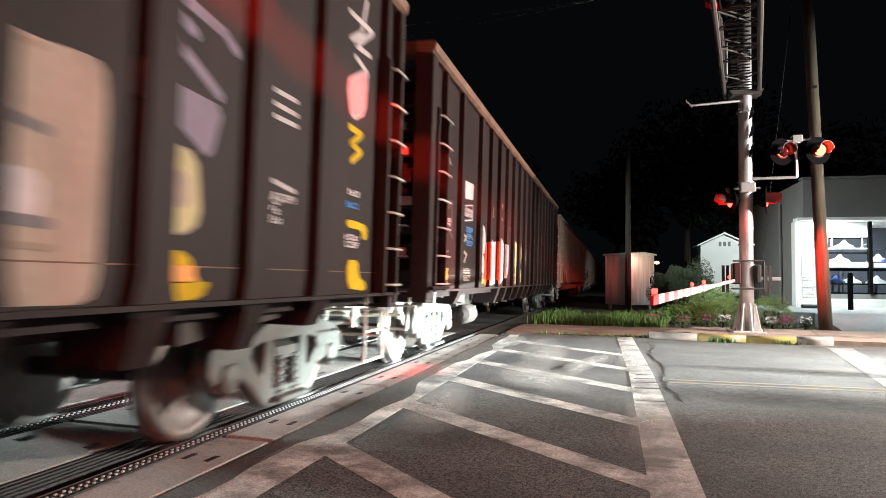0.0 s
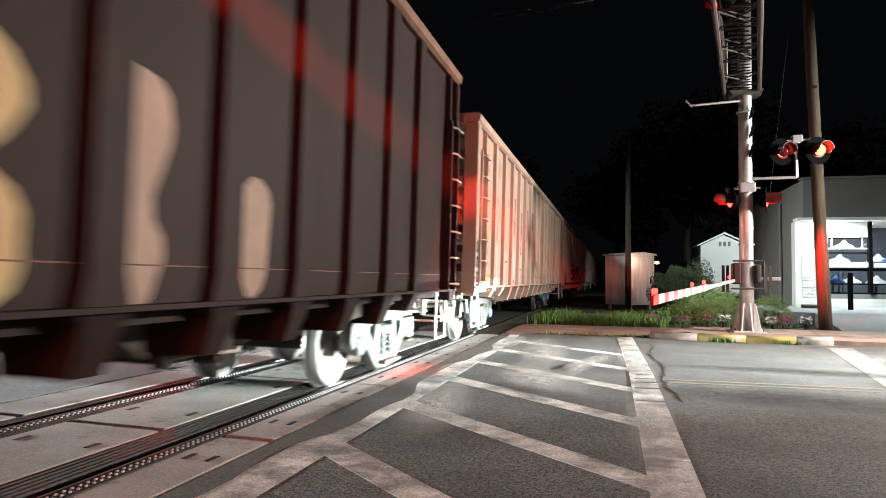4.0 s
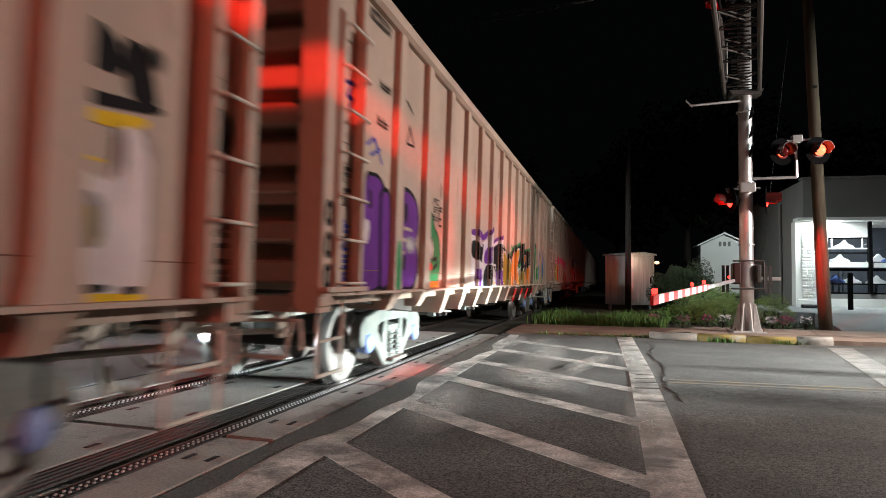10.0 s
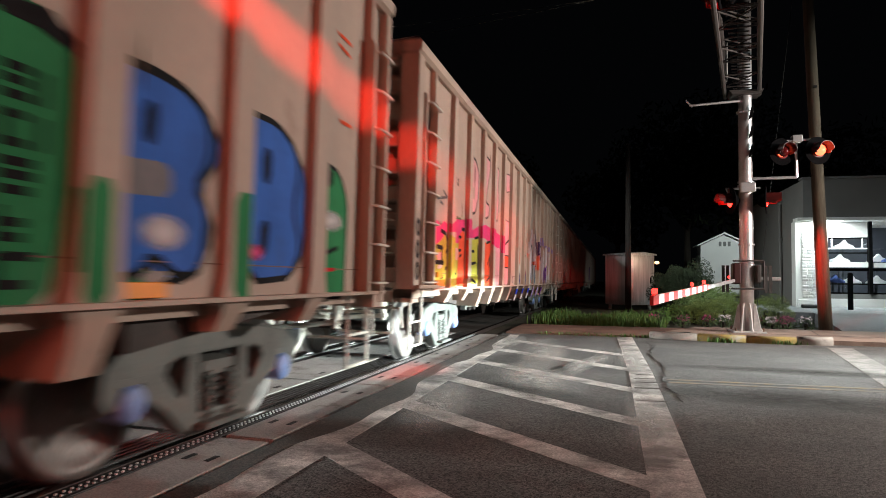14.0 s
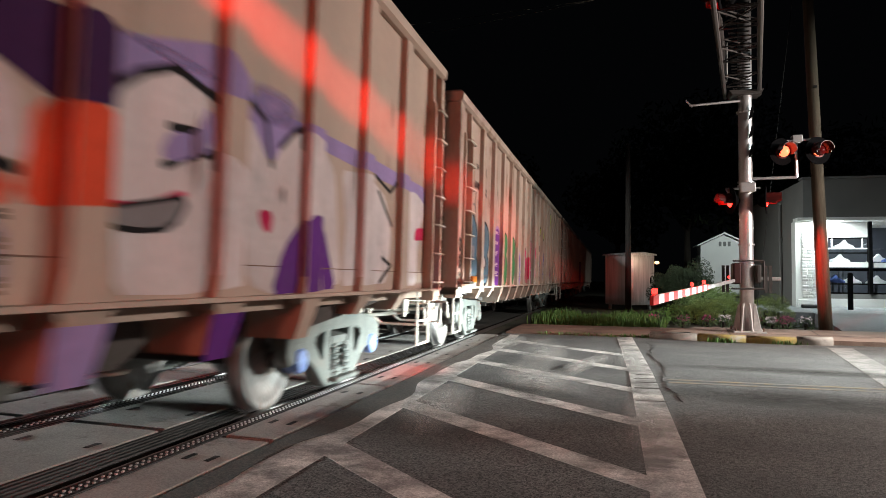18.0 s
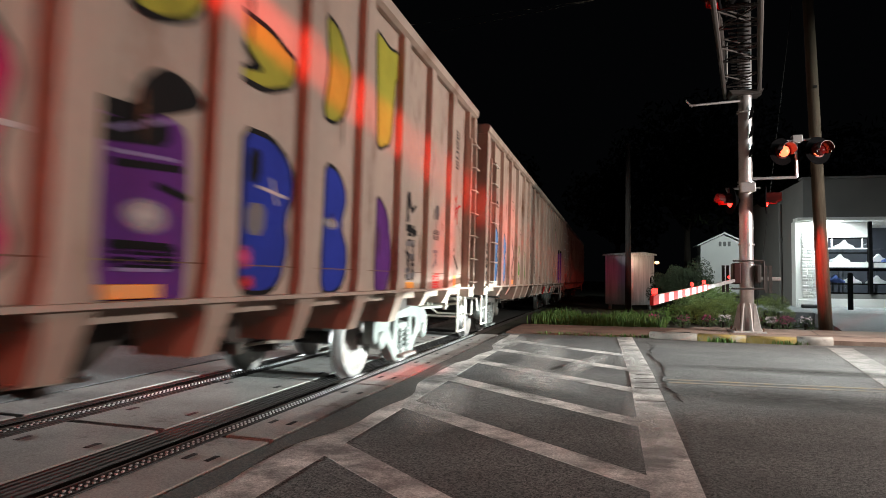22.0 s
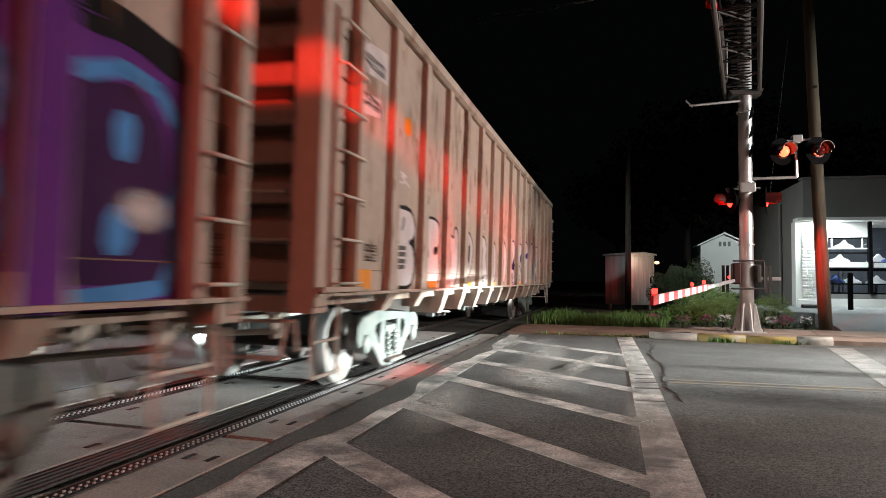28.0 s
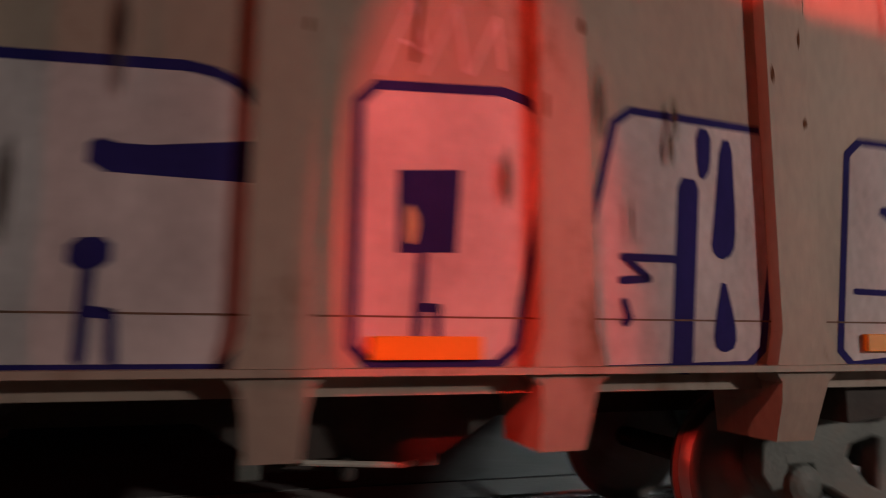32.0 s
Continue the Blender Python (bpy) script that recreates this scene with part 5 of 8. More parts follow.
    s.paint("purple", [(-0.54, 2.12), (-0.24, 2.18), (0.03, 2.17), (0.26, 2.08), (0.35, 1.89), (0.28, 1.69), (0.2, 1.62), (0.36, 1.48), (0.32, 1.27), (0.18, 1.11), (-0.59, 1.12), (-0.56, 1.66)], "black", 0.05)
    s.paint("black", [(-0.18, 2.03), (-0.07, 2.06), (-0.07, 1.85), (-0.18, 1.83)])
    s.paint("black", [(-0.21, 1.46), (-0.1, 1.48), (-0.11, 1.3), (-0.22, 1.3)])
    s.line("putty", 0.04, [(-0.41, 1.73), (-0.14, 1.77), (0.1, 1.76)])
    s.line("putty", 0.04, [(-0.44, 1.59), (-0.21, 1.64), (0.03, 1.63)])
    s.line("putty", 0.04, [(-0.36, 1.46), (-0.16, 1.5)])
    s.mist("white", -0.16, 0.25, 1.48, 1.71)
    s.paint("green", [(-0.59, 1.6), (-0.46, 1.61), (-0.45, 1.08), (-0.6, 1.09)], over=True)
    s.paint("purple", [(-0.95, 2.07), (-0.72, 2.09), (-0.59, 1.18), (-0.89, 1.1)], "black", 0.05)
    s.paint("green", [(0.57, 2.04), (0.97, 2.04), (1.06, 1.87), (1.32, 1.76), (1.43, 1.49), (1.36, 1.25), (1.22, 1.09), (0.33, 1.08), (0.39, 1.72), (0.57, 1.9)], "black", 0.03)
    s.mist("white", 0.42, 1.12, 1.4, 1.78)
    s.paint("red", [(0.85, 1.41), (1.02, 1.42), (1.03, 1.31), (0.84, 1.32)])
    s.line("black", 0.05, [(1.05, 1.45), (1.22, 1.48), (1.25, 1.4), (1.09, 1.34)])
    s.plate(0.82, 1.25, 1.1, 1.18)
    s.rows("black", 3, 1.02, 1.3, 1.95, 2.26, 2)
    s.rows("black", 2, 1.28, 1.49, 1.88, 2.18, 3)
    s.line("ghost", 0.03, [(0.65, 2.08), (0.87, 2.08)])
    s.paint("white", [(3.39, 1.96), (3.72, 1.98), (3.84, 1.96), (3.84, 1.81), (3.98, 1.79), (4.65, 1.91), (5.12, 2.2), (5.16, 1.89), (6.2, 2.02), (6.42, 1.94), (6.33, 1.05), (3.44, 1.07)], over=True)
    s.paint("purple", [(3.38, 2.02), (3.72, 2.06), (3.98, 2.01), (4, 1.92), (4.71, 2.08), (5.18, 2.23), (5.16, 2.14), (4.64, 1.94), (3.99, 1.84), (3.82, 1.92), (3.67, 1.94), (3.39, 1.94)], over=True)
    s.paint("black", [(3.4, 1.83), (3.73, 1.88), (3.82, 1.78), (3.95, 1.76), (4.47, 1.86), (4.39, 1.66), (4.28, 1.49), (4.1, 1.46), (3.87, 1.52), (3.41, 1.6)], over=True)
    s.paint("purple", [(3.73, 1.41), (3.91, 1.37), (4.1, 1.41), (4.37, 1.46), (4.26, 1.26), (4.18, 1.13), (3.7, 1.07)], over=True)
    s.paint("purple", [(4.52, 1.69), (4.73, 1.77), (5, 1.84), (4.95, 1.67), (5.03, 1.53), (4.78, 1.49), (4.48, 1.51)], over=True)
    s.paint("black", [(4.45, 1.12), (4.5, 1.35), (4.78, 1.49), (5.03, 1.47), (5.06, 1.1), (4.51, 1.07)], over=True)
    s.paint("coral", [(4.96, 1.4), (5.35, 1.39), (5.43, 1.25), (5.26, 1.22)])
    s.plate(5.14, 5.45, 1.1, 1.17)
    s.paint("black", [(5.22, 1.79), (5.99, 1.94), (6.13, 1.88), (6.09, 1.6), (6.31, 1.53), (6.02, 1.38), (5.77, 1.29), (5.6, 1.4), (5.3, 1.54)], "white", 0.02, over=True)
    s.paint("purple", [(6.01, 1.42), (6.54, 1.31), (6.5, 1.07), (5.78, 1.09), (5.68, 1.33)], over=True)
    s.paint("purple", [(5.11, 1.91), (6.14, 2.11), (6.42, 2.21), (6.37, 2.07), (5.15, 1.85)], over=True)
    s.line("white", 0.04, [(5.32, 1.28), (5.61, 1.25), (5.7, 1.1)])
    s.line("white", 0.04, [(5.41, 1.49), (5.67, 1.49), (5.77, 1.18)])
    s.paint("green", [(6.25, 1.98), (6.7, 1.93), (7.23, 1.7), (7.53, 1.96), (7.65, 2.07), (8, 1.92), (8.89, 2.05), (9.62, 2.17), (9.84, 1.96), (10.87, 2.1), (11.16, 1.84), (10.75, 1.65), (6.26, 1.86)], over=True)
    s.paint("black", [(6.26, 1.92), (6.58, 1.96), (7.23, 1.71), (7.59, 1.86), (8.04, 1.89), (9.63, 2.09), (9.8, 1.86), (10.92, 1.99), (11.18, 1.67), (11.04, 0.98), (6.29, 1.06)], over=True)
    s.paint("olive", [(6.62, 1.74), (6.83, 1.82), (7.25, 1.54), (7.65, 1.5), (7.74, 1.06), (6.75, 1.06), (6.58, 1.31)], "white", 0.035, over=True)
    s.paint("olive", [(6.32, 1.86), (6.42, 1.89), (6.62, 1.76), (6.47, 1.31), (6.34, 1.17)], "white", 0.03)
    s.paint("orange", [(7.85, 1.7), (8.53, 1.83), (8.54, 1.48), (8.38, 1.07), (7.81, 1.08)], "white", 0.03, over=True)
    s.paint("green", [(8.71, 1.51), (9.77, 1.6), (9.76, 1.5), (8.63, 1.38)])
    s.paint("orange", [(8.93, 1.72), (9.75, 1.82), (9.66, 1.64), (8.83, 1.56)], "white", 0.025)
    s.paint("orange", [(8.96, 1.35), (9.8, 1.38), (9.7, 1.05), (8.88, 1.06)], "white", 0.025)
    s.paint("coral", [(9.98, 1.79), (10.84, 1.94), (10.8, 1.73), (10.11, 1.62)], "white", 0.025)
    s.paint("coral", [(10.07, 1.45), (11.03, 1.56), (10.88, 1.05), (10, 1.04)], "white", 0.025)
    s.paint("green", [(7.93, 1.96), (8.39, 2.08), (8.4, 1.94), (9.18, 2.18), (9.18, 2.1), (9.54, 2.15), (9.54, 2.02), (9.97, 2.09), (9.98, 1.99), (10.6, 2.04), (10.63, 1.66), (10.46, 1.09), (7.95, 1.62)], over=True)
    s.paint("black", [(7.93, 1.91), (8.4, 2.04), (8.41, 1.87), (9.07, 2.07), (9.24, 2.11), (9.54, 2.11), (9.55, 1.96), (9.91, 1.99), (9.9, 1.93), (10.54, 1.99), (10.59, 1.68), (10.8, 1.67), (10.66, 1.05), (7.98, 1.08)], over=True)
    s.paint("orange", [(7.94, 1.81), (8.04, 1.85), (8.08, 1.64), (8.06, 1.13), (7.98, 1.11)], over=True)
    s.paint("orange", [(8.13, 1.87), (8.39, 1.94), (8.39, 1.85), (8.26, 1.47), (8.09, 1.09), (8.05, 1.64)], "white", 0.03, over=True)
    s.paint("orange", [(8.12, 1.34), (8.43, 1.46), (8.67, 1.61), (8.78, 1.63), (8.62, 1.37), (8.48, 1.17), (8.13, 1.1)], "white", 0.03, over=True)
    s.paint("olive", [(8.44, 1.8), (8.67, 1.89), (8.98, 1.97), (8.99, 1.8), (8.81, 1.7), (8.44, 1.58)], "white", 0.035, over=True)
    s.paint("olive", [(8.82, 1.53), (8.88, 1.38), (8.81, 1.17), (9.27, 1.44), (9.55, 1.52), (9.49, 1.08), (8.42, 1.1), (8.66, 1.34)], "white", 0.03, over=True)
    s.paint("green", [(8.86, 1.56), (9.38, 1.66), (9.39, 1.61), (8.87, 1.48)])
    s.line("white", 0.035, [(8.87, 1.44), (9.32, 1.52)])
    s.line("white", 0.035, [(8.87, 1.38), (9.06, 1.43)])
    s.paint("orange", [(9.52, 1.87), (9.83, 1.94), (9.84, 1.83), (10.19, 1.84), (10.09, 1.64), (9.57, 1.52)], "white", 0.03, over=True)
    s.paint("black", [(9.37, 1.66), (9.98, 1.75), (9.96, 1.66), (9.63, 1.6)])
    s.paint("orange", [(9.58, 1.31), (10.14, 1.39), (10.12, 1.09), (9.56, 1.09)], "white", 0.03, over=True)
    s.paint("orange", [(10.3, 1.52), (10.68, 1.59), (10.58, 1.08), (10.2, 1.08)], "white", 0.03, over=True)
    s.plate(8.45, 8.83, 1.1, 1.18)
    s.rows("black", 4, 10.79, 11.13, 1.57, 2.09, 1)
    s.mist("red", 10.75, 10.98, 1.12, 1.2)
    s.paint("green", [(12, 2.24), (12.3, 2.31), (12.52, 2.22), (12.62, 1.89), (12.45, 1.09), (11.97, 1.1)])
    s.rows("black", 6, 12.06, 12.41, 1.14, 2.13, 2)
    s.line("black", 0.04, [(12.05, 2.24), (12.39, 2.28), (12.53, 2.16)])
    s.paint("blue", [(13.05, 2.23), (13.45, 2.15), (13.62, 1.93), (13.42, 1.71), (13.57, 1.44), (13.34, 1.19), (13.07, 1.22)], "black", 0.035)
    s.paint("green", [(12.86, 1.64), (13.02, 1.65), (13.04, 1.07), (12.87, 1.07)], over=True)
    s.paint("blue", [(14.38, 2.15), (14.64, 2.06), (14.81, 1.71), (14.66, 1.32), (14.43, 1.2)], "black", 0.03)
    s.paint("green", [(12.08, 2.14), (12.43, 2.17), (12.61, 2.08), (12.49, 1.66), (12.44, 1.08), (12.15, 1.09)])
    s.line("black", 0.07, [(12.17, 2.24), (12.32, 2.24), (12.58, 2.19)])
    s.rows("black", 5, 12.18, 12.39, 1.13, 2.05, 3)
    s.paint("blue", [(12.67, 2.2), (13.02, 2.22), (13.29, 2.19), (13.48, 2.08), (13.5, 1.88), (13.36, 1.7), (13.5, 1.56), (13.46, 1.27), (13.31, 1.22), (13.06, 1.35), (12.96, 1.23), (12.55, 1.21), (12.63, 1.7)], "black", 0.05)
    s.paint("black", [(12.96, 2.07), (13.07, 2.1), (13.06, 1.88), (12.96, 1.86)])
    s.paint("grey", [(12.64, 1.76), (13.18, 1.8), (13.2, 1.62), (12.67, 1.59)])
    s.mist("white", 12.94, 13.35, 1.33, 1.54)
    s.paint("ghost", [(13, 1.23), (13.21, 1.24), (13.17, 1.18), (12.98, 1.18)])
    s.paint("green", [(12.56, 1.64), (12.72, 1.65), (12.72, 1.08), (12.55, 1.08)], over=True)
    s.plate(12.78, 13.16, 1.1, 1.18)
    s.paint("blue", [(13.77, 2.24), (14.27, 2.24), (14.53, 2.13), (14.6, 1.96), (14.52, 1.7), (14.65, 1.42), (14.52, 1.23), (14.04, 1.2), (13.77, 1.79)], "black", 0.045)
    s.paint("black", [(14.1, 2.06), (14.22, 2.08), (14.21, 1.84), (14.1, 1.83)])
    s.paint("black", [(14.1, 1.58), (14.22, 1.59), (14.19, 1.36), (14.1, 1.36)])
    s.mist("pink", 13.94, 14.16, 1.31, 1.43)
    s.paint("green", [(13.7, 1.72), (13.93, 1.73), (13.93, 1.08), (13.71, 1.08)], over=True)
    s.mist("red", 13.82, 14.03, 1.16, 1.25)
    s.paint("green", [(14.87, 2.15), (15.34, 2.08), (15.52, 1.86), (15.51, 1.56), (15.5, 1.06), (14.85, 1.08), (14.85, 1.8)], "black", 0.035)
    s.paint("black", [(14.87, 2.08), (15.23, 2.11), (15.22, 1.95), (14.87, 1.94)])
    s.mist("white", 14.98, 15.45, 1.58, 1.77)
    s.line("black", 0.04, [(15.09, 1.4), (15.34, 1.46)])
    s.line("red", 0.03, [(15.06, 1.27), (15.3, 1.28)])
    s.line("coral", 0.03, [(15.24, 3.25), (15.49, 3.24)])
    s.line("coral", 0.03, [(15.25, 3.16), (15.47, 3.13)])
    s.line("coral", 0.03, [(15.33, 2.53), (15.55, 2.53)])
    s = Side(tan_c, TAN_RIBS)
    s.mist("lime", -1.5, -0.56, 1.66, 1.99)
    s.mist("lime", -0.68, 0.53, 1.93, 2.15)
    s.paint("lime", [(-1.55, 1.68), (-1.16, 1.8), (-0.98, 1.88), (-0.85, 1.88), (-0.48, 1.78), (-0.3, 1.9), (0.08, 1.85), (0.17, 1.59), (0.01, 1.1), (-1.51, 1.12)], over=True)
    s.paint("pink", [(-1.56, 1.81), (-1.33, 1.89), (-1.25, 1.98), (-1.14, 1.98), (-1.02, 1.92), (-0.85, 2.01), (-0.66, 1.97), (-0.32, 2.08), (0.31, 2.12), (0.66, 2.18), (0.8, 1.97), (1.96, 2.21), (3.98, 2.1), (4.02, 1.75), (3.25, 1.76), (2.26, 1.94), (1.31, 1.91), (0.61, 1.86), (0.2, 1.83), (0.04, 1.74), (-0.19, 1.74), (-0.3, 1.9), (-0.44, 1.88), (-0.73, 1.86), (-1, 1.72), (-1.54, 1.58)], over=True)
    s.paint("coral", [(0.07, 1.88), (0.4, 1.98), (0.48, 1.77), (0.46, 1.1), (-0.03, 1.1), (0.02, 1.44)], over=True)
    s.paint("rose", [(0.42, 1.8), (0.87, 1.82), (0.84, 1.09), (0.33, 1.1)])
    s.paint("rose", [(-1.2, 1.54), (-0.91, 1.59), (-0.88, 1.48), (-1.16, 1.45)])
    s.paint("rose", [(-0.55, 1.65), (0.04, 1.68), (0.05, 1.5), (-0.53, 1.47)])
    s.paint("white", [(-1.13, 1.39), (-0.88, 1.42), (-0.88, 1.36), (-1.13, 1.34)])
    s.paint("lime", [(0.9, 1.84), (1.83, 1.94), (1.97, 1.66), (1.89, 1.16), (0.85, 1.11)])
    s.line("black", 0.08, [(1.73, 1.79), (1.53, 1.54), (1.7, 1.31)])
    s.paint("coral", [(2.02, 1.87), (2.97, 1.92), (3.17, 1.7), (3.05, 1.1), (1.94, 1.09)])
    s.paint("rose", [(3.15, 1.85), (4.02, 1.83), (4.1, 1.07), (3.13, 1.08)])
    s.line("black", 0.06, [(-1, 1.86), (-0.75, 1.84), (-0.48, 1.77)])
    s.line("black", 0.06, [(-1.18, 1.64), (-0.9, 1.63)])
    s.line("black", 0.06, [(-1.25, 1.43), (-0.85, 1.43)])
    s.line("black", 0.06, [(-0.45, 1.93), (-0.26, 1.9)])
    s.line("black", 0.06, [(0.25, 1.97), (0.76, 1.98)])
    s.line("black", 0.045, [(-0.97, 1.23), (-0.87, 1.24)])
    s.line("black", 0.045, [(0.05, 1.84), (0.21, 1.85)])
    s.line("black", 0.045, [(0.05, 1.64), (0.19, 1.65)])
    s.line("black", 0.045, [(1.21, 1.89), (1.89, 1.93)])
    s.line("black", 0.045, [(2.26, 1.87), (3.08, 1.92)])
    s.line("black", 0.045, [(2.44, 1.49), (2.77, 1.65), (3.08, 1.61), (2.6, 1.44)])
    s.line("black", 0.045, [(0.95, 1.67), (1.18, 1.67)])
    s.line("black", 0.045, [(0.97, 1.46), (1.34, 1.49)])
    s.line("black", 0.045, [(0.99, 1.22), (1.37, 1.15)])
    s.line("black", 0.045, [(2.33, 1.17), (2.85, 1.25)])
    s.line("black", 0.045, [(-0.96, 1.6), (-0.94, 1.48), (-0.89, 1.45)])
    s.line("black", 0.045, [(0.1, 1.55), (0.22, 1.58)])
    s.line("black", 0.045, [(-0.73, 1.58), (-0.64, 1.61)])
    s.line("black", 0.045, [(-0.74, 1.35), (-0.62, 1.37)])
    s.line("black", 0.045, [(-0.36, 1.3), (-0.11, 1.29)])
    s.plate(-1.21, -1, 1.23, 1.3)
    s.plate(-1.26, -0.88, 1.12, 1.19)
    s.paint("rose", [(0.57, 3.05), (1.06, 3.19), (1.39, 3.02), (1.37, 2.61), (1.17, 2.34), (0.95, 2.3), (0.57, 2.36), (0.57, 2.84)], "black", 0.045)
    s.paint("bare", [(0.96, 2.71), (1.09, 2.75), (1.11, 2.54), (0.97, 2.51)])
    s.paint("rose", [(1.67, 3.46), (2.45, 3.38), (2.37, 3.12), (2.18, 2.82), (2.09, 2.58), (2.46, 2.56), (2.39, 2.38), (1.67, 2.24), (1.92, 2.45), (1.94, 2.76), (2.16, 3.03), (1.67, 3.18)], "black", 0.04)
    s.paint("rose", [(3.05, 3.43), (3.44, 3.38), (3.35, 3.07), (3.46, 2.79), (3.34, 2.39), (3.15, 2.35), (3.26, 2.8), (3.08, 3.12)], "black", 0.035)
    s.paint("rose", [(4.28, 3.45), (5.25, 3.55), (5.35, 3.24), (4.44, 3.1)], "black", 0.03, sharp=True)
    s.rows("black", 2, -0.45, -0.04, 2.58, 2.63, 1)
    s.line("dim", 0.04, [(-1.45, 2.24), (-1.19, 2.28), (-0.8, 2.33)])
    s.line("dim", 0.04, [(-1.1, 2.24), (-0.97, 2.22)])
    s.line("dim", 0.04, [(-0.95, 2.4), (-0.75, 2.34)])
    s.paint("rose", [(4.24, 2.47), (5.43, 2.47), (5.6, 1.11), (4.4, 1.1)], "black", 0.02)
    s.paint("coral", [(4.33, 1.71), (5.52, 1.72), (5.55, 1.49), (4.36, 1.48)], "black", 0.03)
    s.paint("navy", [(4.37, 1.42), (5.57, 1.35), (5.6, 1.08), (4.41, 1.09)])
    s.line("black", 0.05, [(4.42, 1.97), (5.48, 2.07)])
    s.paint("coral", [(5.5, 2.46), (6.64, 2.43), (6.82, 1.1), (5.67, 1.09)], "black", 0.02)
    s.paint("white", [(5.6, 1.61), (6.75, 1.59), (6.79, 1.33), (5.64, 1.34)], "black", 0.03)
    s.paint("navy", [(5.62, 1.44), (6.78, 1.36), (6.82, 1.07), (5.67, 1.08)])
    s.line("black", 0.05, [(5.69, 1.89), (6.7, 1.98)])
    s.paint("rose", [(6.81, 2.41), (7.74, 2.33), (7.92, 1.1), (6.99, 1.08)], "black", 0.02)
    s.paint("crimson", [(6.94, 1.46), (7.88, 1.42), (7.92, 1.14), (6.98, 1.17)], "black", 0.03)
    s.paint("navy", [(6.94, 1.47), (7.88, 1.38), (7.93, 1.06), (6.99, 1.07)])
    s.line("black", 0.05, [(7.01, 1.78), (7.82, 1.84)])
    s.paint("coral", [(8.03, 2.32), (9.06, 2.22), (9.31, 1.09), (8.22, 1.07)], "black", 0.02)
    s.paint("white", [(8.19, 1.28), (9.22, 1.23), (9.32, 0.91), (8.23, 0.95)], "black", 0.03)
    s.paint("purple", [(8.15, 1.5), (9.19, 1.4), (9.31, 1.05), (8.22, 1.06)])
    s.line("black", 0.05, [(8.26, 1.63), (9.14, 1.68)])
    s.paint("white", [(8.14, 2.27), (9.13, 2.69), (9.29, 2.49), (9.36, 2.18), (9.43, 1.79), (9.38, 1.08), (8.21, 1.09)], over=True)
    s.paint("plum", [(8.49, 2.41), (8.91, 2.59), (8.91, 2.19), (8.83, 2.03), (8.55, 1.95), (8.48, 2.14)], over=True)
    s.paint("crimson", [(8.76, 2.34), (8.91, 2.35), (8.9, 2.2), (8.75, 2.18)])
    s.paint("crimson", [(8.58, 2.11), (8.73, 2.13), (8.72, 2.01), (8.57, 1.98)])
    s.paint("coral", [(8.08, 1.94), (8.27, 1.96), (8.27, 1.81), (8.09, 1.81)])
    s.line("black", 0.06, [(8.26, 1.78), (8.45, 1.77)])
    s.paint("coral", [(8.76, 1.76), (8.85, 1.79), (8.87, 1.49), (8.84, 1.33), (8.77, 1.35)])
    s.paint("veil", [(8.11, 1.45), (8.53, 1.41), (9.1, 1.4), (9.08, 1.17), (8.13, 1.16)])
    s.paint("coral", [(8.27, 1.13), (8.68, 1.25), (8.92, 1.26), (8.99, 1.11), (8.27, 1.09)])
    s.rows("plum", 3, 8.38, 8.64, 1.44, 1.62, 1)
    s.line("black", 0.06, [(8.48, 1.94), (8.73, 1.98), (9.04, 2.2)])
    s.paint("white", [(9.4, 2.16), (9.6, 2.14), (9.84, 2.1), (10.12, 1.98), (10.21, 1.65), (9.81, 1.68), (9.48, 1.73)], over=True)
    s.paint("plum", [(9.36, 2.76), (9.48, 2.46), (9.76, 2.35), (10.1, 2.31), (10.55, 2.38), (10.71, 2), (10.33, 1.93), (9.97, 2.06), (9.66, 2.13), (9.36, 2.18)], over=True)
    s.paint("crimson", [(9.68, 1.92), (9.96, 1.93), (9.93, 1.85), (9.74, 1.85)], "black", 0.03)
    s.paint("coral", [(9.12, 1.71), (9.47, 1.77), (9.64, 1.68), (10.15, 1.58), (10.09, 1.46), (9.54, 1.53), (9.48, 1.66), (9.13, 1.62)], over=True)
    s.paint("coral", [(10.22, 1.92), (10.58, 1.98), (10.66, 1.53), (10.16, 1.48)], over=True)
    s.line("black", 0.05, [(9.13, 1.74), (9.47, 1.79), (9.69, 1.7), (10.13, 1.62)])
    s.line("black", 0.05, [(9.14, 1.62), (9.48, 1.64)])
    s.paint("slate", [(9.29, 1.62), (9.54, 1.62), (9.53, 1.11), (9.28, 1.1)], over=True)
    s.paint("veil", [(9.37, 1.5), (10.09, 1.43), (10.11, 1.13), (9.37, 1.11)])
    s.rows("black", 4, 9.61, 10.1, 1.12, 1.47, 2)
    s.paint("white", [(10.4, 1.93), (10.47, 1.96), (10.47, 1.82), (10.42, 1.79)])
    s.paint("white", [(10.42, 1.76), (10.47, 1.79), (10.72, 1.66), (10.43, 1.65)])
    s.paint("lilac", [(10.61, 2.33), (11.45, 2.57), (11.71, 2.41), (11.99, 2.34), (12.76, 2.36), (13.71, 2.36), (16.07, 2.31), (16.1, 1.94), (15.09, 2.17), (13.72, 2.2), (12.98, 2.22), (12.39, 2.27), (12.09, 1.97), (11.94, 2.06), (11.72, 2.3), (11.47, 2.27), (11.01, 2.32), (10.63, 2.09)], over=True)
    s.mist("lilac", 10.61, 11.53, 2.32, 2.4)
    s.mist("lilac", 11.7, 12.77, 2.23, 2.51)
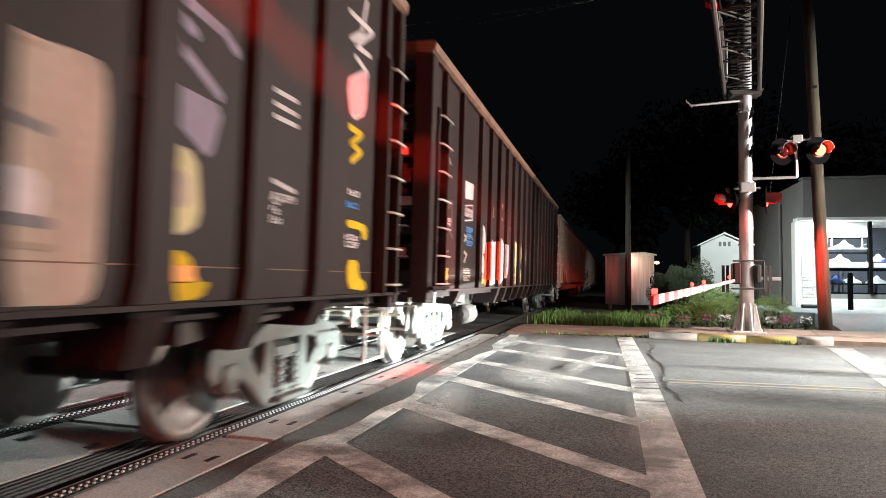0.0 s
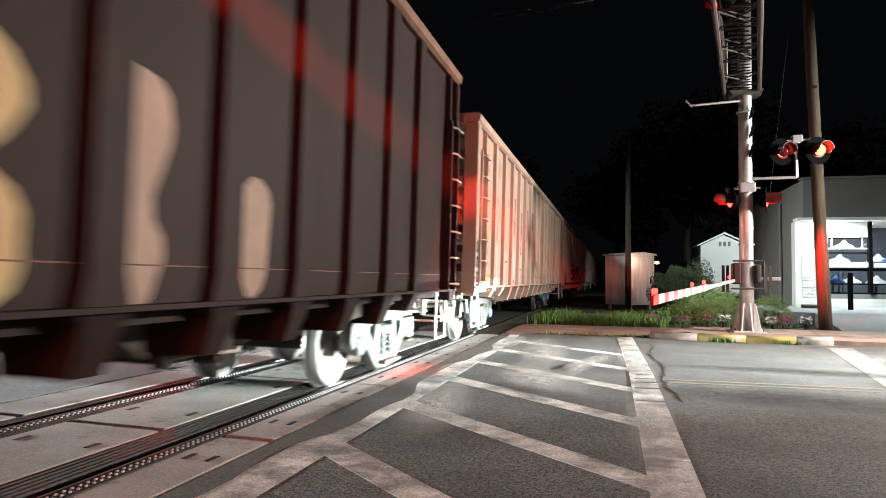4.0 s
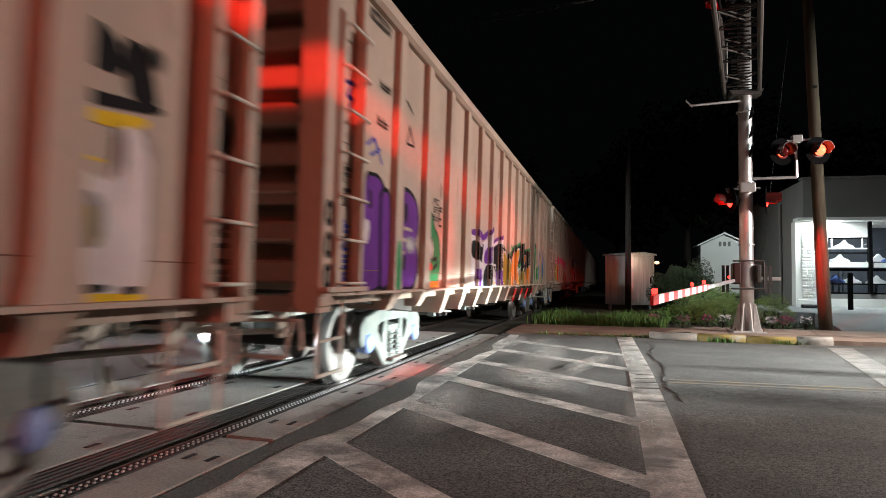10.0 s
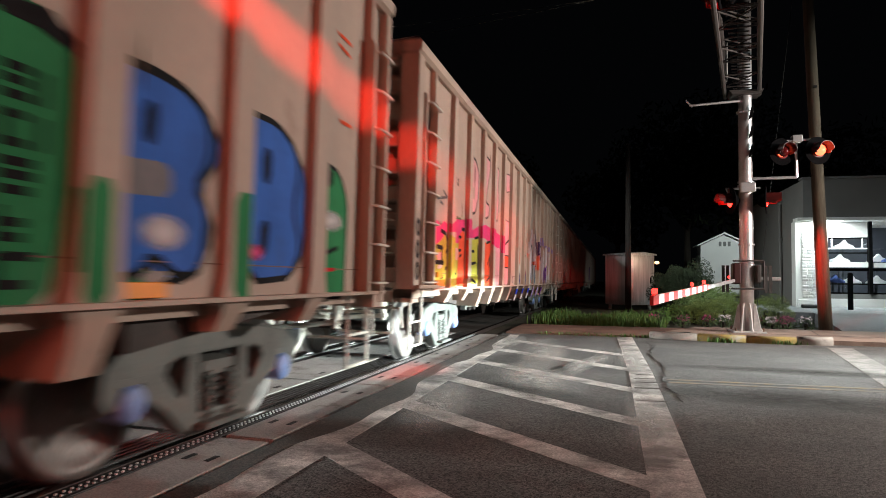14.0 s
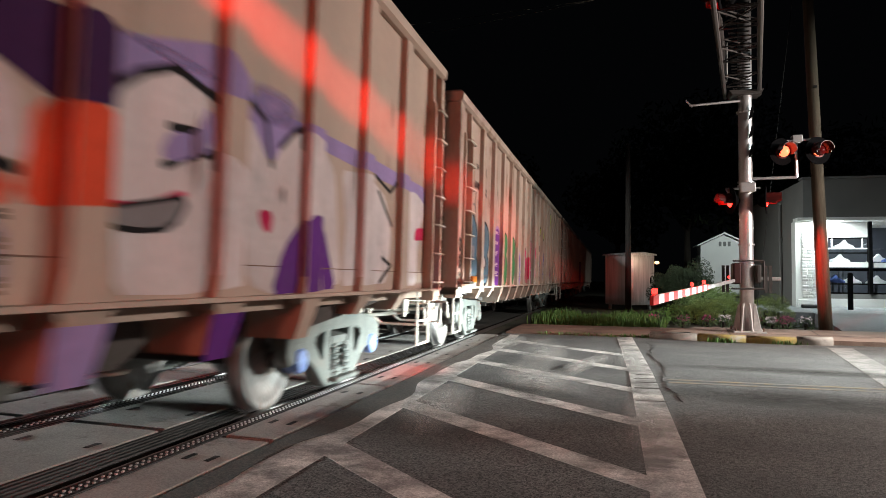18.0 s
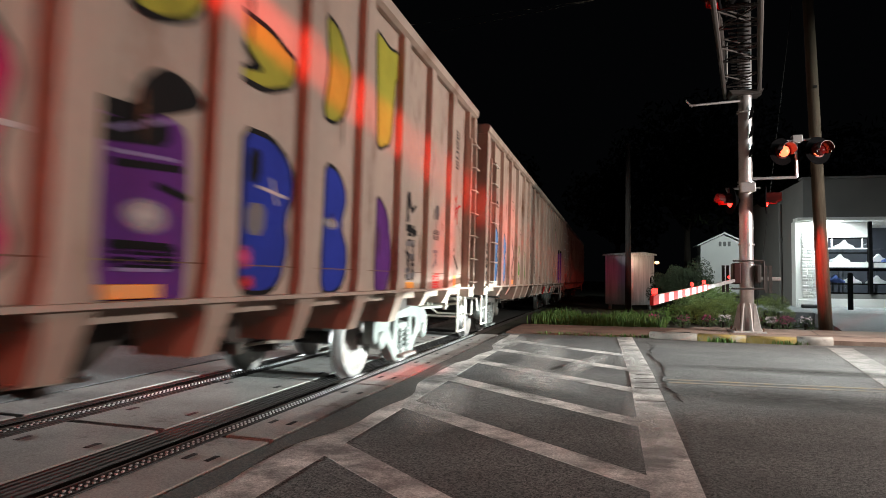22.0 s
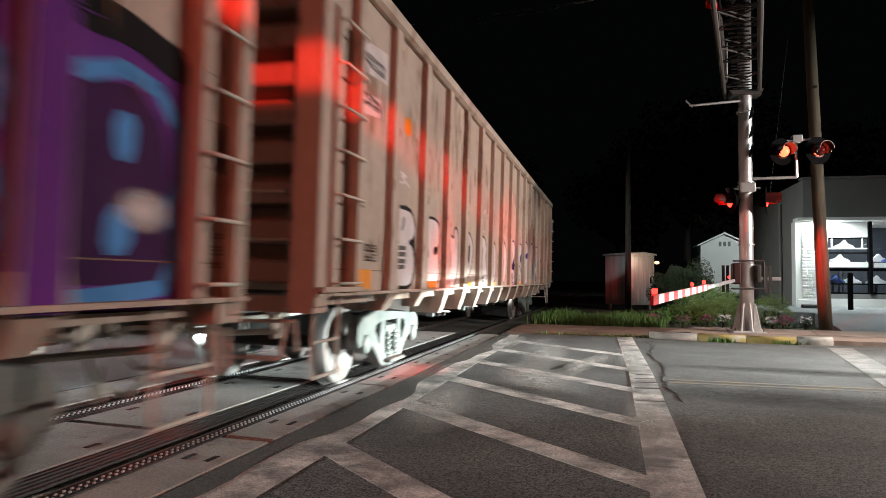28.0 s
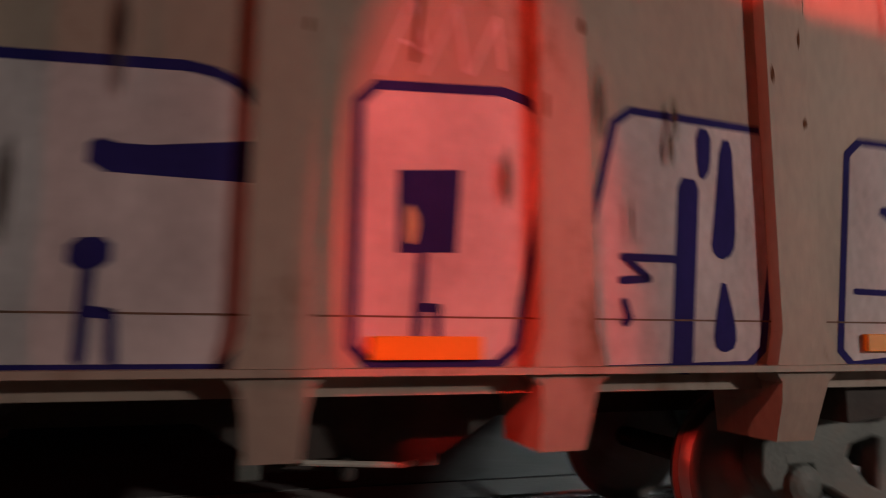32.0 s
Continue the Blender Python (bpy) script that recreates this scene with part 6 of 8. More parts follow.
    s.paint("white", [(10.63, 2.04), (10.81, 2.2), (11.06, 2.3), (11.36, 2.26), (11.42, 1.93), (11.59, 1.91), (11.76, 1.81), (11.78, 1.17), (11.24, 1.11), (10.69, 1.12)], over=True)
    s.line("black", 0.05, [(10.65, 2.1), (10.81, 2.21), (11.06, 2.31), (11.42, 2.24)])
    s.line("black", 0.05, [(11, 1.78), (11.18, 1.86), (11.59, 1.92), (11.76, 1.84)])
    s.line("black", 0.05, [(11.04, 1.99), (11.25, 2.01)])
    s.paint("lilac", [(11.04, 1.97), (11.25, 1.99), (11.38, 2.21), (11.41, 1.93), (11.05, 1.8), (10.96, 1.84)])
    s.paint("crimson", [(10.47, 1.54), (10.89, 1.58), (11.16, 1.68), (11.19, 1.64), (10.94, 1.53), (10.47, 1.49)])
    s.paint("grey", [(10.47, 1.48), (11.2, 1.63), (11.07, 1.47), (10.78, 1.44)], "black", 0.03)
    s.paint("white", [(11.78, 2.25), (12.09, 1.93), (12.23, 2.15), (12.57, 2.31), (12.89, 2.24), (13.12, 2.1), (13.32, 1.16), (12.16, 1.09), (11.85, 1.17), (11.74, 1.77)], over=True)
    s.line("black", 0.04, [(11.78, 2.34), (12, 2.24), (12.09, 1.96)])
    s.line("black", 0.04, [(12.2, 2.11), (12.39, 2.26), (12.62, 2.32), (13.21, 2.17)])
    s.paint("crimson", [(11.93, 1.65), (12.13, 1.66), (12.1, 1.49), (11.98, 1.54)])
    s.paint("purple", [(12.29, 1.41), (12.66, 1.71), (12.94, 1.62), (13.21, 1.12), (12.14, 1.09)], over=True)
    s.paint("white", [(13.27, 2.13), (13.9, 2.18), (14.39, 2.03), (14.6, 1.64), (14.47, 1.16), (13.32, 1.14), (13.4, 1.66)], over=True)
    s.line("black", 0.04, [(13.27, 2.17), (13.94, 2.24), (14.52, 2.1)])
    s.line("black", 0.04, [(14.18, 2.06), (14.59, 1.76)])
    s.line("black", 0.04, [(14.33, 1.42), (14.59, 1.34), (14.27, 1.17)])
    s.paint("white", [(14.58, 2.1), (15.41, 2.22), (15.91, 2.08), (15.57, 1.77), (15.52, 1.13), (14.53, 1.13)])
    s.line("black", 0.045, [(14.55, 2.12), (15.13, 2.22)])
    s.paint("crimson", [(15.46, 1.8), (16.11, 1.85), (16.13, 1.7), (15.4, 1.65)])
    s.paint("purple", [(15.63, 1.64), (16.13, 1.67), (16.06, 1.08), (15.6, 1.09)])
    s = Side(tan_d, TAN_RIBS)
    s.paint("slate", [(-1.34, 2.27), (-1.06, 2.26), (-0.81, 2.1), (-0.7, 1.95), (-0.74, 1.74), (-0.78, 1.58), (-0.59, 1.42), (-0.78, 1.19), (-1.4, 1.17), (-1.42, 2.05)], "black", 0.05)
    s.paint("black", [(-1.23, 2.09), (-1.08, 2.12), (-1.09, 1.88), (-1.23, 1.83)])
    s.paint("grey", [(-1.2, 1.74), (-0.9, 1.78), (-0.93, 1.58), (-1.15, 1.54)])
    s.mist("red", -1.38, -1.1, 1.29, 1.44)
    s.plate(-1.14, -0.79, 1.16, 1.26)
    s.mist("pink", -1.47, -1.19, 1.14, 1.38)
    s.rows("black", 1, -0.91, -0.66, 3.05, 3.16, 1)
    s.rows("black", 2, -1.03, -0.64, 2.72, 2.84, 2)
    s.rows("black", 1, -0.23, 0.01, 3.04, 3.21, 3)
    s.rows("black", 2, -0.25, 0.1, 2.68, 2.84, 4)
    s.line("grey", 0.04, [(-1.44, 2.62), (-1.16, 2.63), (-1.29, 2.44), (-1, 2.45), (-0.91, 2.34)])
    s.rows("black", 2, -1.82, -1.68, 1.5, 1.78, 5)
    s.rows("black", 2, -1.8, -1.69, 1.18, 1.4, 6)
    s.paint("slate", [(-0.53, 2.17), (-0.15, 2.22), (0.15, 2.17), (0.32, 2.07), (0.37, 1.9), (0.32, 1.77), (0.2, 1.65), (0.34, 1.55), (0.36, 1.36), (0.27, 1.21), (0.13, 1.14), (-0.56, 1.14), (-0.53, 1.68)], "black", 0.05)
    s.paint("black", [(-0.16, 2.06), (-0.02, 2.1), (-0.03, 1.87), (-0.11, 1.83)])
    s.paint("black", [(-0.2, 1.44), (-0.04, 1.45), (-0.06, 1.33), (-0.19, 1.34)])
    s.paint("white", [(-0.19, 1.55), (-0.02, 1.57), (-0.04, 1.47), (-0.2, 1.46)])
    s.mist("white", -0.37, 0.15, 1.38, 1.64)
    s.paint("lilac", [(0.88, 2.07), (1.07, 2.22), (1.3, 2.29), (1.67, 2.18), (1.78, 2.03), (1.63, 1.59), (1.49, 1.08), (0.87, 1.1), (0.89, 1.89)])
    s.paint("purple", [(0.93, 2.06), (1.08, 2.17), (1.3, 2.23), (1.65, 2.11), (1.63, 1.59), (1.49, 1.08), (0.88, 1.1), (0.89, 1.89)])
    s.rows("white", 1, 1.04, 1.4, 2.1, 2.14, 1)
    s.rows("white", 1, 0.95, 1.37, 1.9, 1.96, 2)
    s.rows("white", 1, 0.94, 1.37, 1.67, 1.79, 3)
    s.rows("white", 1, 0.89, 1.36, 1.45, 1.55, 4)
    s.rows("white", 1, 0.86, 1.38, 1.26, 1.38, 5)
    s.rows("red", 3, 0.59, 0.88, 1.09, 1.34, 6)
    s.mist("pink", 0.82, 1.07, 1.36, 1.48)
    s.paint("green", [(2.01, 2.17), (2.28, 2.19), (2.55, 2.12), (2.59, 1.92), (2.44, 1.73), (2.6, 1.57), (2.56, 1.22), (2.32, 1.09), (1.97, 1.12), (2, 1.62)], "black", 0.035)
    s.paint("black", [(2.07, 2.06), (2.18, 2.08), (2.17, 1.87), (2.06, 1.86)])
    s.paint("dim", [(2.05, 1.7), (2.33, 1.7), (2.32, 1.53), (2.06, 1.51)])
    s.paint("green", [(3.28, 2.2), (3.6, 2.13), (3.82, 1.94), (3.6, 1.75), (3.82, 1.53), (3.68, 1.29), (3.43, 1.1), (3.24, 1.13)], "black", 0.03)
    s.paint("purple", [(4.41, 1.88), (4.65, 1.8), (4.72, 1.5), (4.67, 1.1), (4.49, 1.07)], "rose", 0.03)
    s.paint("lilac", [(3.87, 2.08), (4.3, 2.06), (4.48, 1.88), (4.68, 1.79), (4.75, 1.58), (4.67, 1.48), (4.77, 1.33), (4.64, 1.11), (4.46, 1.04), (3.87, 1.06)])
    s.paint("purple", [(3.87, 2.02), (4.27, 2.01), (4.4, 1.86), (4.54, 1.77), (4.61, 1.57), (4.56, 1.47), (4.62, 1.33), (4.53, 1.17), (4.37, 1.08), (3.87, 1.07)])
    s.paint("lilac", [(3.87, 1.9), (4.33, 1.93), (4.35, 1.82), (3.87, 1.79)])
    s.rows("white", 1, 4.09, 4.51, 1.51, 1.65, 1)
    s.rows("white", 1, 4.12, 4.53, 1.23, 1.39, 2)
    s.mist("white", 4.04, 4.62, 1.21, 1.66)
    s.paint("pink", [(5.22, 2.05), (5.49, 2.09), (5.7, 1.96), (5.76, 1.57), (5.65, 1.17), (5.26, 1.12), (4.97, 1.88)], "black", 0.035)
    s.paint("crimson", [(5.33, 1.46), (5.61, 1.52), (5.6, 1.21), (5.35, 1.18)])
    s.paint("crimson", [(5.79, 1.78), (6.06, 1.83), (5.99, 1.12), (5.78, 1.13)], over=True)
    s.paint("pink", [(6, 2.15), (6.36, 2.22), (6.48, 2.08), (6.69, 2.28), (6.9, 2.28), (6.86, 1.06), (6.02, 1.08)], "black", 0.03)
    s.paint("pink", [(7.44, 2.08), (7.82, 2.22), (8.01, 2.05), (7.91, 1.63), (8.03, 1.29), (7.79, 1.1), (7.6, 1.16), (7.69, 1.5), (7.17, 1.7)], "black", 0.03)
    s.line("white", 0.025, [(5.31, 1.58), (5.62, 1.58)])
    s.line("white", 0.025, [(5.45, 1.67), (5.47, 1.48)])
    s.line("white", 0.025, [(6.04, 1.46), (6.48, 1.45)])
    s.line("white", 0.025, [(6.24, 1.57), (6.26, 1.35)])
    s.line("white", 0.025, [(6.42, 1.48), (6.93, 1.47)])
    s.line("white", 0.025, [(6.65, 1.6), (6.67, 1.36)])
    s.line("white", 0.025, [(7.36, 1.78), (8.07, 1.79)])
    s.line("white", 0.025, [(7.68, 1.92), (7.71, 1.64)])
    s.paint("purple", [(8.27, 1.95), (8.88, 2.05), (9.08, 2), (9.12, 1.48), (9.1, 1.05), (8.27, 1.07), (8.27, 1.69)])
    s.paint("black", [(8.27, 2.02), (8.68, 2.04), (8.7, 2.17), (8.86, 2.29), (9.11, 2.26), (9.22, 2.16), (9.06, 2.09), (8.64, 1.96), (8.27, 1.95)])
    s.paint("black", [(8.27, 1.91), (8.93, 2.02), (8.94, 1.88), (8.27, 1.8)])
    s.line("black", 0.04, [(8.55, 1.74), (9.04, 1.78)])
    s.line("black", 0.04, [(8.86, 1.67), (9.1, 1.63)])
    s.line("black", 0.04, [(8.54, 1.36), (8.97, 1.36)])
    s.mist("white", 8.59, 8.97, 1.41, 1.6)
    s.line("lilac", 0.02, [(8.52, 1.89), (8.93, 2.02)])
    s.line("lilac", 0.02, [(8.51, 1.79), (8.99, 1.82)])
    s.line("lilac", 0.02, [(8.58, 1.24), (8.94, 1.24)])
    s.plate(8.48, 8.88, 1.1, 1.17)
    s.rows("black", 2, 8.54, 9.03, 1.24, 1.33, 3)
    s.paint("royal", [(9.65, 2.13), (9.97, 2.13), (10.22, 2.02), (10.3, 1.83), (10.17, 1.61), (10.24, 1.42), (10.12, 1.17), (9.9, 1.11), (9.65, 1.15), (9.66, 1.6)], "black", 0.04)
    s.paint("black", [(9.7, 2.02), (9.85, 2.06), (9.85, 1.84), (9.7, 1.8)])
    s.paint("grey", [(9.69, 1.68), (9.93, 1.7), (9.91, 1.48), (9.7, 1.48)])
    s.line("white", 0.022, [(9.82, 1.8), (10.2, 1.77)])
    s.line("white", 0.022, [(9.99, 1.87), (10.07, 1.71)])
    s.mist("pink", 9.58, 9.79, 1.25, 1.42)
    s.mist("red", 9.62, 9.83, 1.12, 1.23)
    s.paint("royal", [(10.86, 2.13), (11.11, 2.08), (11.28, 1.91), (11.15, 1.65), (11.33, 1.42), (11.26, 1.17), (11.02, 1.09), (10.84, 1.12)], "black", 0.035)
    s.mist("white", 10.81, 11.15, 1.6, 1.71)
    s.paint("purple", [(12.05, 2.03), (12.35, 1.86), (12.45, 1.58), (12.5, 1.35), (12.34, 1.07), (12.06, 1.08)], "black", 0.03)
    s.rows("black", 4, 13.06, 13.34, 1.17, 1.84, 1)
    s.paint("lime", [(8.58, 2.62), (9.19, 2.87), (9.1, 2.65), (8.89, 2.55), (8.64, 2.51)], "black", 0.04)
    s.paint("lime", [(9.37, 2.86), (9.92, 2.84), (10.12, 2.78), (10.26, 2.76), (10.22, 2.58), (9.87, 2.46), (9.37, 2.46), (9.86, 2.56), (9.65, 2.64)], "black", 0.04)
    s.paint("lime", [(10.78, 3.32), (11.04, 3.26), (11.3, 3), (11.19, 2.62), (10.96, 2.49), (10.77, 2.51), (10.87, 2.92)], "black", 0.035)
    s.paint("lime", [(11.9, 3.61), (12.28, 3.54), (13.15, 3.7), (13.05, 3.38), (12.48, 3.32), (12.37, 2.61), (12.01, 2.48), (11.97, 2.93)], "black", 0.035)
    s.line("dim", 0.09, [(12.86, 2.13), (12.94, 2.04), (13.04, 2.12), (13.02, 1.9)])
    s.line("dim", 0.09, [(12.84, 1.91), (13.07, 1.89)])
    s.line("dim", 0.09, [(13.08, 2.16), (13.12, 2.04)])
    s.paint("black", [(12.67, 2.13), (12.93, 2.14), (12.94, 1.99), (12.67, 1.97)])
    s.paint("black", [(12.63, 1.76), (12.95, 1.8), (13.19, 1.79), (12.96, 1.73)])
    s.line("grey", 0.06, [(12.83, 1.59), (13.28, 1.62)])
    s.line("grey", 0.06, [(12.85, 1.46), (12.97, 1.46)])
    s.line("grey", 0.06, [(13.12, 1.46), (13.29, 1.47)])
    s.line("grey", 0.06, [(12.86, 1.29), (13.13, 1.31)])
    s.line("grey", 0.06, [(12.99, 1.23), (13.32, 1.26)])
    s.line("black", 0.05, [(12.72, 2.16), (12.70, 1.88), (12.86, 2.02), (12.98, 1.86), (13.02, 2.16), (13.18, 1.98), (13.30, 2.05)])
    s.line("black", 0.07, [(12.68, 1.84), (13.0, 1.78), (13.34, 1.74)])
    s.line("black", 0.04, [(12.76, 1.62), (12.80, 1.22), (13.02, 1.24)])
    s.line("black", 0.04, [(12.92, 1.52), (13.1, 1.48), (13.08, 1.30)])
    s.line("black", 0.04, [(13.22, 1.6), (13.24, 1.24)])
    s.plate(12.82, 13.24, 1.1, 1.17)
    s.paint("black", [(14.03, 2.14), (14.16, 2.12), (14.18, 1.97), (14.06, 1.96)])
    s.paint("dim", [(14.2, 2.15), (14.39, 2.2), (14.41, 2), (14.23, 1.97)])
    s.rows("black", 2, 14.05, 14.43, 1.71, 1.85, 1)
    s.line("grey", 0.04, [(14.07, 1.56), (14.35, 1.57), (14.22, 1.4), (14.09, 1.34)])
    s.line("grey", 0.04, [(14.24, 1.54), (14.32, 1.4)])
    s.rows("red", 2, 14.02, 14.46, 1.08, 1.29, 3)
    s.rows("black", 4, 15.1, 15.46, 2.81, 3.4, 4)
    s.line("red", 0.03, [(15.17, 2.29), (15.38, 2.43), (15.29, 2.09), (15.5, 2.31), (15.41, 2.01)])
    s.line("red", 0.03, [(15.23, 2.21), (15.62, 2.31)])
    s.line("black", 0.05, [(15.12, 1.7), (15.28, 1.63)])
    s.line("black", 0.05, [(15.28, 1.54), (15.52, 1.36)])
    s.plate(15.1, 15.29, 1.1, 1.26)
    s.rows("black", 6, 15.98, 16.34, 1.17, 2.72, 6)
    s = Side(tan_e, TAN_RIBS)
    s.paint("black", [(-1.92, 2.19), (-1.8, 2.17), (-1.74, 1.92), (-1.89, 1.94)])
    s.paint("black", [(-1.89, 1.88), (-1.67, 1.87), (-1.69, 1.82), (-1.85, 1.82)])
    s.rows("dim", 5, -1.98, -1.67, 1.11, 1.68, 2)
    s.paint("sky", [(-1.67, 2.21), (-1.15, 2.24), (-0.88, 2.18), (-0.74, 2.01), (-0.76, 1.85), (-0.88, 1.7), (-0.74, 1.57), (-0.77, 1.37), (-0.92, 1.17), (-1.67, 1.12), (-1.67, 1.85)], "black", 0.055)
    s.paint("navy", [(-1.24, 2.14), (-1.13, 2.17), (-1.14, 1.92), (-1.24, 1.91)])
    s.mist("red", -1.25, -1.12, 1.95, 2.1)
    s.paint("slate", [(-1.32, 1.81), (-0.99, 1.84), (-1.02, 1.65), (-1.27, 1.66)])
    s.paint("putty", [(-1.67, 1.62), (-1.32, 1.62), (-1.34, 1.38), (-1.67, 1.37)])
    s.paint("crimson", [(-1.67, 1.24), (-1.24, 1.21), (-1.01, 1.09), (-1.67, 1.1)])
    s.line("grey", 0.05, [(-1.39, 2.81), (-1.22, 2.73), (-1.34, 2.62), (-1.06, 2.56)])
    s.line("grey", 0.05, [(-1.23, 2.84), (-1.1, 2.62)])
    s.rows("black", 2, -1.22, -0.84, 2.63, 2.7, 3)
    s.rows("black", 2, -0.39, -0.02, 3.07, 3.16, 4)
    s.rows("black", 1, -0.32, -0.03, 2.62, 2.68, 5)
    s.line("black", 0.03, [(0.98, 3), (1.23, 2.99)])
    s.line("black", 0.03, [(1, 2.81), (1.25, 2.8)])
    s.paint("sky", [(-0.26, 2.18), (0, 2.17), (0.19, 2.03), (0.28, 1.85), (0.12, 1.74), (0.24, 1.56), (0.21, 1.27), (-0.02, 1.14), (-0.53, 1.14), (-0.53, 1.69)], "black", 0.05)
    s.paint("navy", [(-0.23, 2.04), (-0.12, 2.05), (-0.13, 1.84), (-0.23, 1.8)])
    s.paint("navy", [(-0.25, 1.46), (-0.14, 1.46), (-0.15, 1.24), (-0.25, 1.24)])
    s.mist("red", -0.31, -0.1, 1.47, 1.56)
    s.line("sky", 0.02, [(-0.3, 1.2), (0.14, 1.2)])
    s.paint("white", [(0.84, 1.93), (1.18, 2.03), (1.27, 1.81), (1.21, 1.7), (0.89, 1.7)])
    s.line("black", 0.06, [(1.08, 2.25), (1.14, 2.06)])
    s.line("black", 0.06, [(0.88, 2.01), (1.18, 2.02), (1.44, 1.77), (1.37, 1.66)])
    s.rows("grey", 3, 0.91, 1.2, 1.74, 1.92, 1)
    s.mist("rose", 0.97, 1.23, 1.42, 1.52)
    s.line("dim", 0.08, [(1.01, 1.61), (1.12, 1.44), (1.3, 1.17)])
    s.line("dim", 0.08, [(1.32, 1.66), (1.22, 1.49)])
    s.plate(0.86, 1.23, 1.12, 1.21)
    s.paint("leaf", [(1.93, 1.94), (2.24, 2.06), (2.42, 1.93), (2.2, 1.7), (2.48, 1.5), (2.42, 1.31), (2.11, 1.11), (1.93, 1.14), (2, 1.53), (2.14, 1.62)], "black", 0.03)
    s.paint("black", [(1.92, 2.04), (2.26, 2.09), (2.23, 2), (1.95, 1.96)])
    s.paint("cream", [(1.93, 1.3), (2.42, 1.32), (2.36, 1.25), (1.94, 1.22)])
    s.paint("leaf", [(3.27, 2.03), (3.45, 1.92), (3.42, 1.61), (3.55, 1.36), (3.32, 1.09), (3.19, 1.48)], "black", 0.03)
    s.line("black", 0.05, [(4.46, 2.07), (4.62, 1.9), (4.54, 1.6)])
    s.line("black", 0.05, [(4.55, 1.53), (4.7, 1.16)])
    s.line("black", 0.05, [(5.65, 1.94), (5.75, 1.66), (5.69, 1.24)])
    s.paint("black", [(6.91, 1.35), (7.17, 1.35), (7.17, 1.11), (6.94, 1.11)])
    s.rows("black", 2, -0.36, -0.08, 2.61, 2.66, 3)
    s.paint("leaf", [(10.47, 1.98), (10.82, 1.98), (11.09, 2.03), (11.15, 1.8), (11.07, 1.65), (11.21, 1.52), (11.18, 1.32), (11.1, 1.23), (11.15, 1.09), (10.47, 1.1), (10.47, 1.42), (10.47, 1.79)])
    s.line("black", 0.12, [(10.68, 2.05), (10.82, 2.03), (10.99, 1.97)])
    s.line("black", 0.06, [(10.96, 2.04), (11.11, 2.05)])
    s.line("black", 0.06, [(10.8, 1.86), (11.03, 1.87)])
    s.paint("rose", [(10.83, 1.84), (10.89, 1.85), (10.88, 1.7), (10.82, 1.69)])
    s.paint("putty", [(11.04, 1.72), (11.19, 1.71), (11.22, 1.63), (11.09, 1.59)], "black", 0.045)
    s.paint("leaf", [(11.1, 1.46), (11.26, 1.44), (11.26, 1.35), (11.12, 1.31)], "black", 0.045)
    s.paint("rose", [(10.47, 1.41), (10.83, 1.42), (10.82, 1.28), (10.47, 1.28)], "black", 0.04)
    s.mist("white", 10.75, 11.05, 1.26, 1.48)
    s.line("black", 0.06, [(11, 1.25), (11.18, 1.24)])
    s.plate(10.65, 11.01, 1.11, 1.19)
    s.mist("black", 10.37, 10.66, 1.94, 2.09)
    s.line("dim", 0.06, [(10.82, 2.48), (10.94, 2.42), (11.09, 2.56)])
    s.paint("leaf", [(11.57, 2.06), (12.02, 2.12), (12.25, 2.04), (12.3, 1.82), (12.24, 1.48), (12.38, 1.25), (12.32, 1.11), (11.57, 1.12), (11.57, 1.52)])
    s.line("black", 0.06, [(11.79, 2.11), (11.92, 2.05), (12.22, 2.22)])
    s.line("black", 0.06, [(11.84, 1.95), (12.03, 1.95)])
    s.paint("putty", [(11.84, 2.07), (11.98, 2.08), (11.96, 2), (11.84, 2)], "black", 0.03)
    s.mist("black", 11.79, 12.13, 1.54, 1.75)
    s.mist("lilac", 11.8, 12.15, 1.28, 1.55)
    s.line("black", 0.03, [(11.79, 1.29), (12.36, 1.29), (12.33, 1.18)])
    s.paint("red", [(11.57, 1.27), (12, 1.26), (11.98, 1.22), (11.57, 1.22)])
    s.paint("olive", [(11.57, 1.19), (12.08, 1.18), (12.02, 1.12), (11.57, 1.12)])
    s.mist("black", 12.01, 12.38, 1.12, 1.28)
    s.paint("rose", [(11.57, 2.83), (12.37, 3.21), (12.61, 2.91), (12.35, 2.68), (12.05, 2.55), (11.85, 2.55), (11.57, 2.66)], "black", 0.05)
    s.line("black", 0.035, [(12.15, 2.92), (12.39, 2.94)])
    s.line("black", 0.035, [(12.13, 2.84), (12.4, 2.89)])
    s.paint("bare", [(12.12, 3.06), (12.3, 3.14), (12.29, 3), (12.16, 2.95)])
    s.paint("black", [(12.64, 3.29), (12.67, 3.33), (12.67, 3.27), (12.6, 3.22)])
    s.paint("black", [(12.9, 2.42), (13.29, 2.42), (13.92, 2.46), (14.25, 2.43), (15.32, 2.48), (15.81, 2.40), (15.81, 1.03), (12.97, 1.07)], over=True)
    s.paint("purple", [(12.92, 2.29), (13.93, 2.31), (15.33, 2.39), (15.81, 2.32), (15.81, 1.04), (12.96, 1.08)], over=True)
    s.rows("black", 5, 12.96, 13.49, 1.15, 2.04, 1)
    s.paint("lilac", [(12.93, 1.78), (13.18, 1.79), (13.17, 1.6), (12.94, 1.58)])
    s.mist("red", 12.95, 13.16, 1.4, 1.48)
    s.plate(12.94, 13.16, 1.12, 1.19)
    s.line("sky", 0.05, [(14.16, 2.2), (14.6, 2.1), (14.74, 1.92), (14.6, 1.73), (14.82, 1.46), (14.59, 1.13), (14.19, 1.09)])
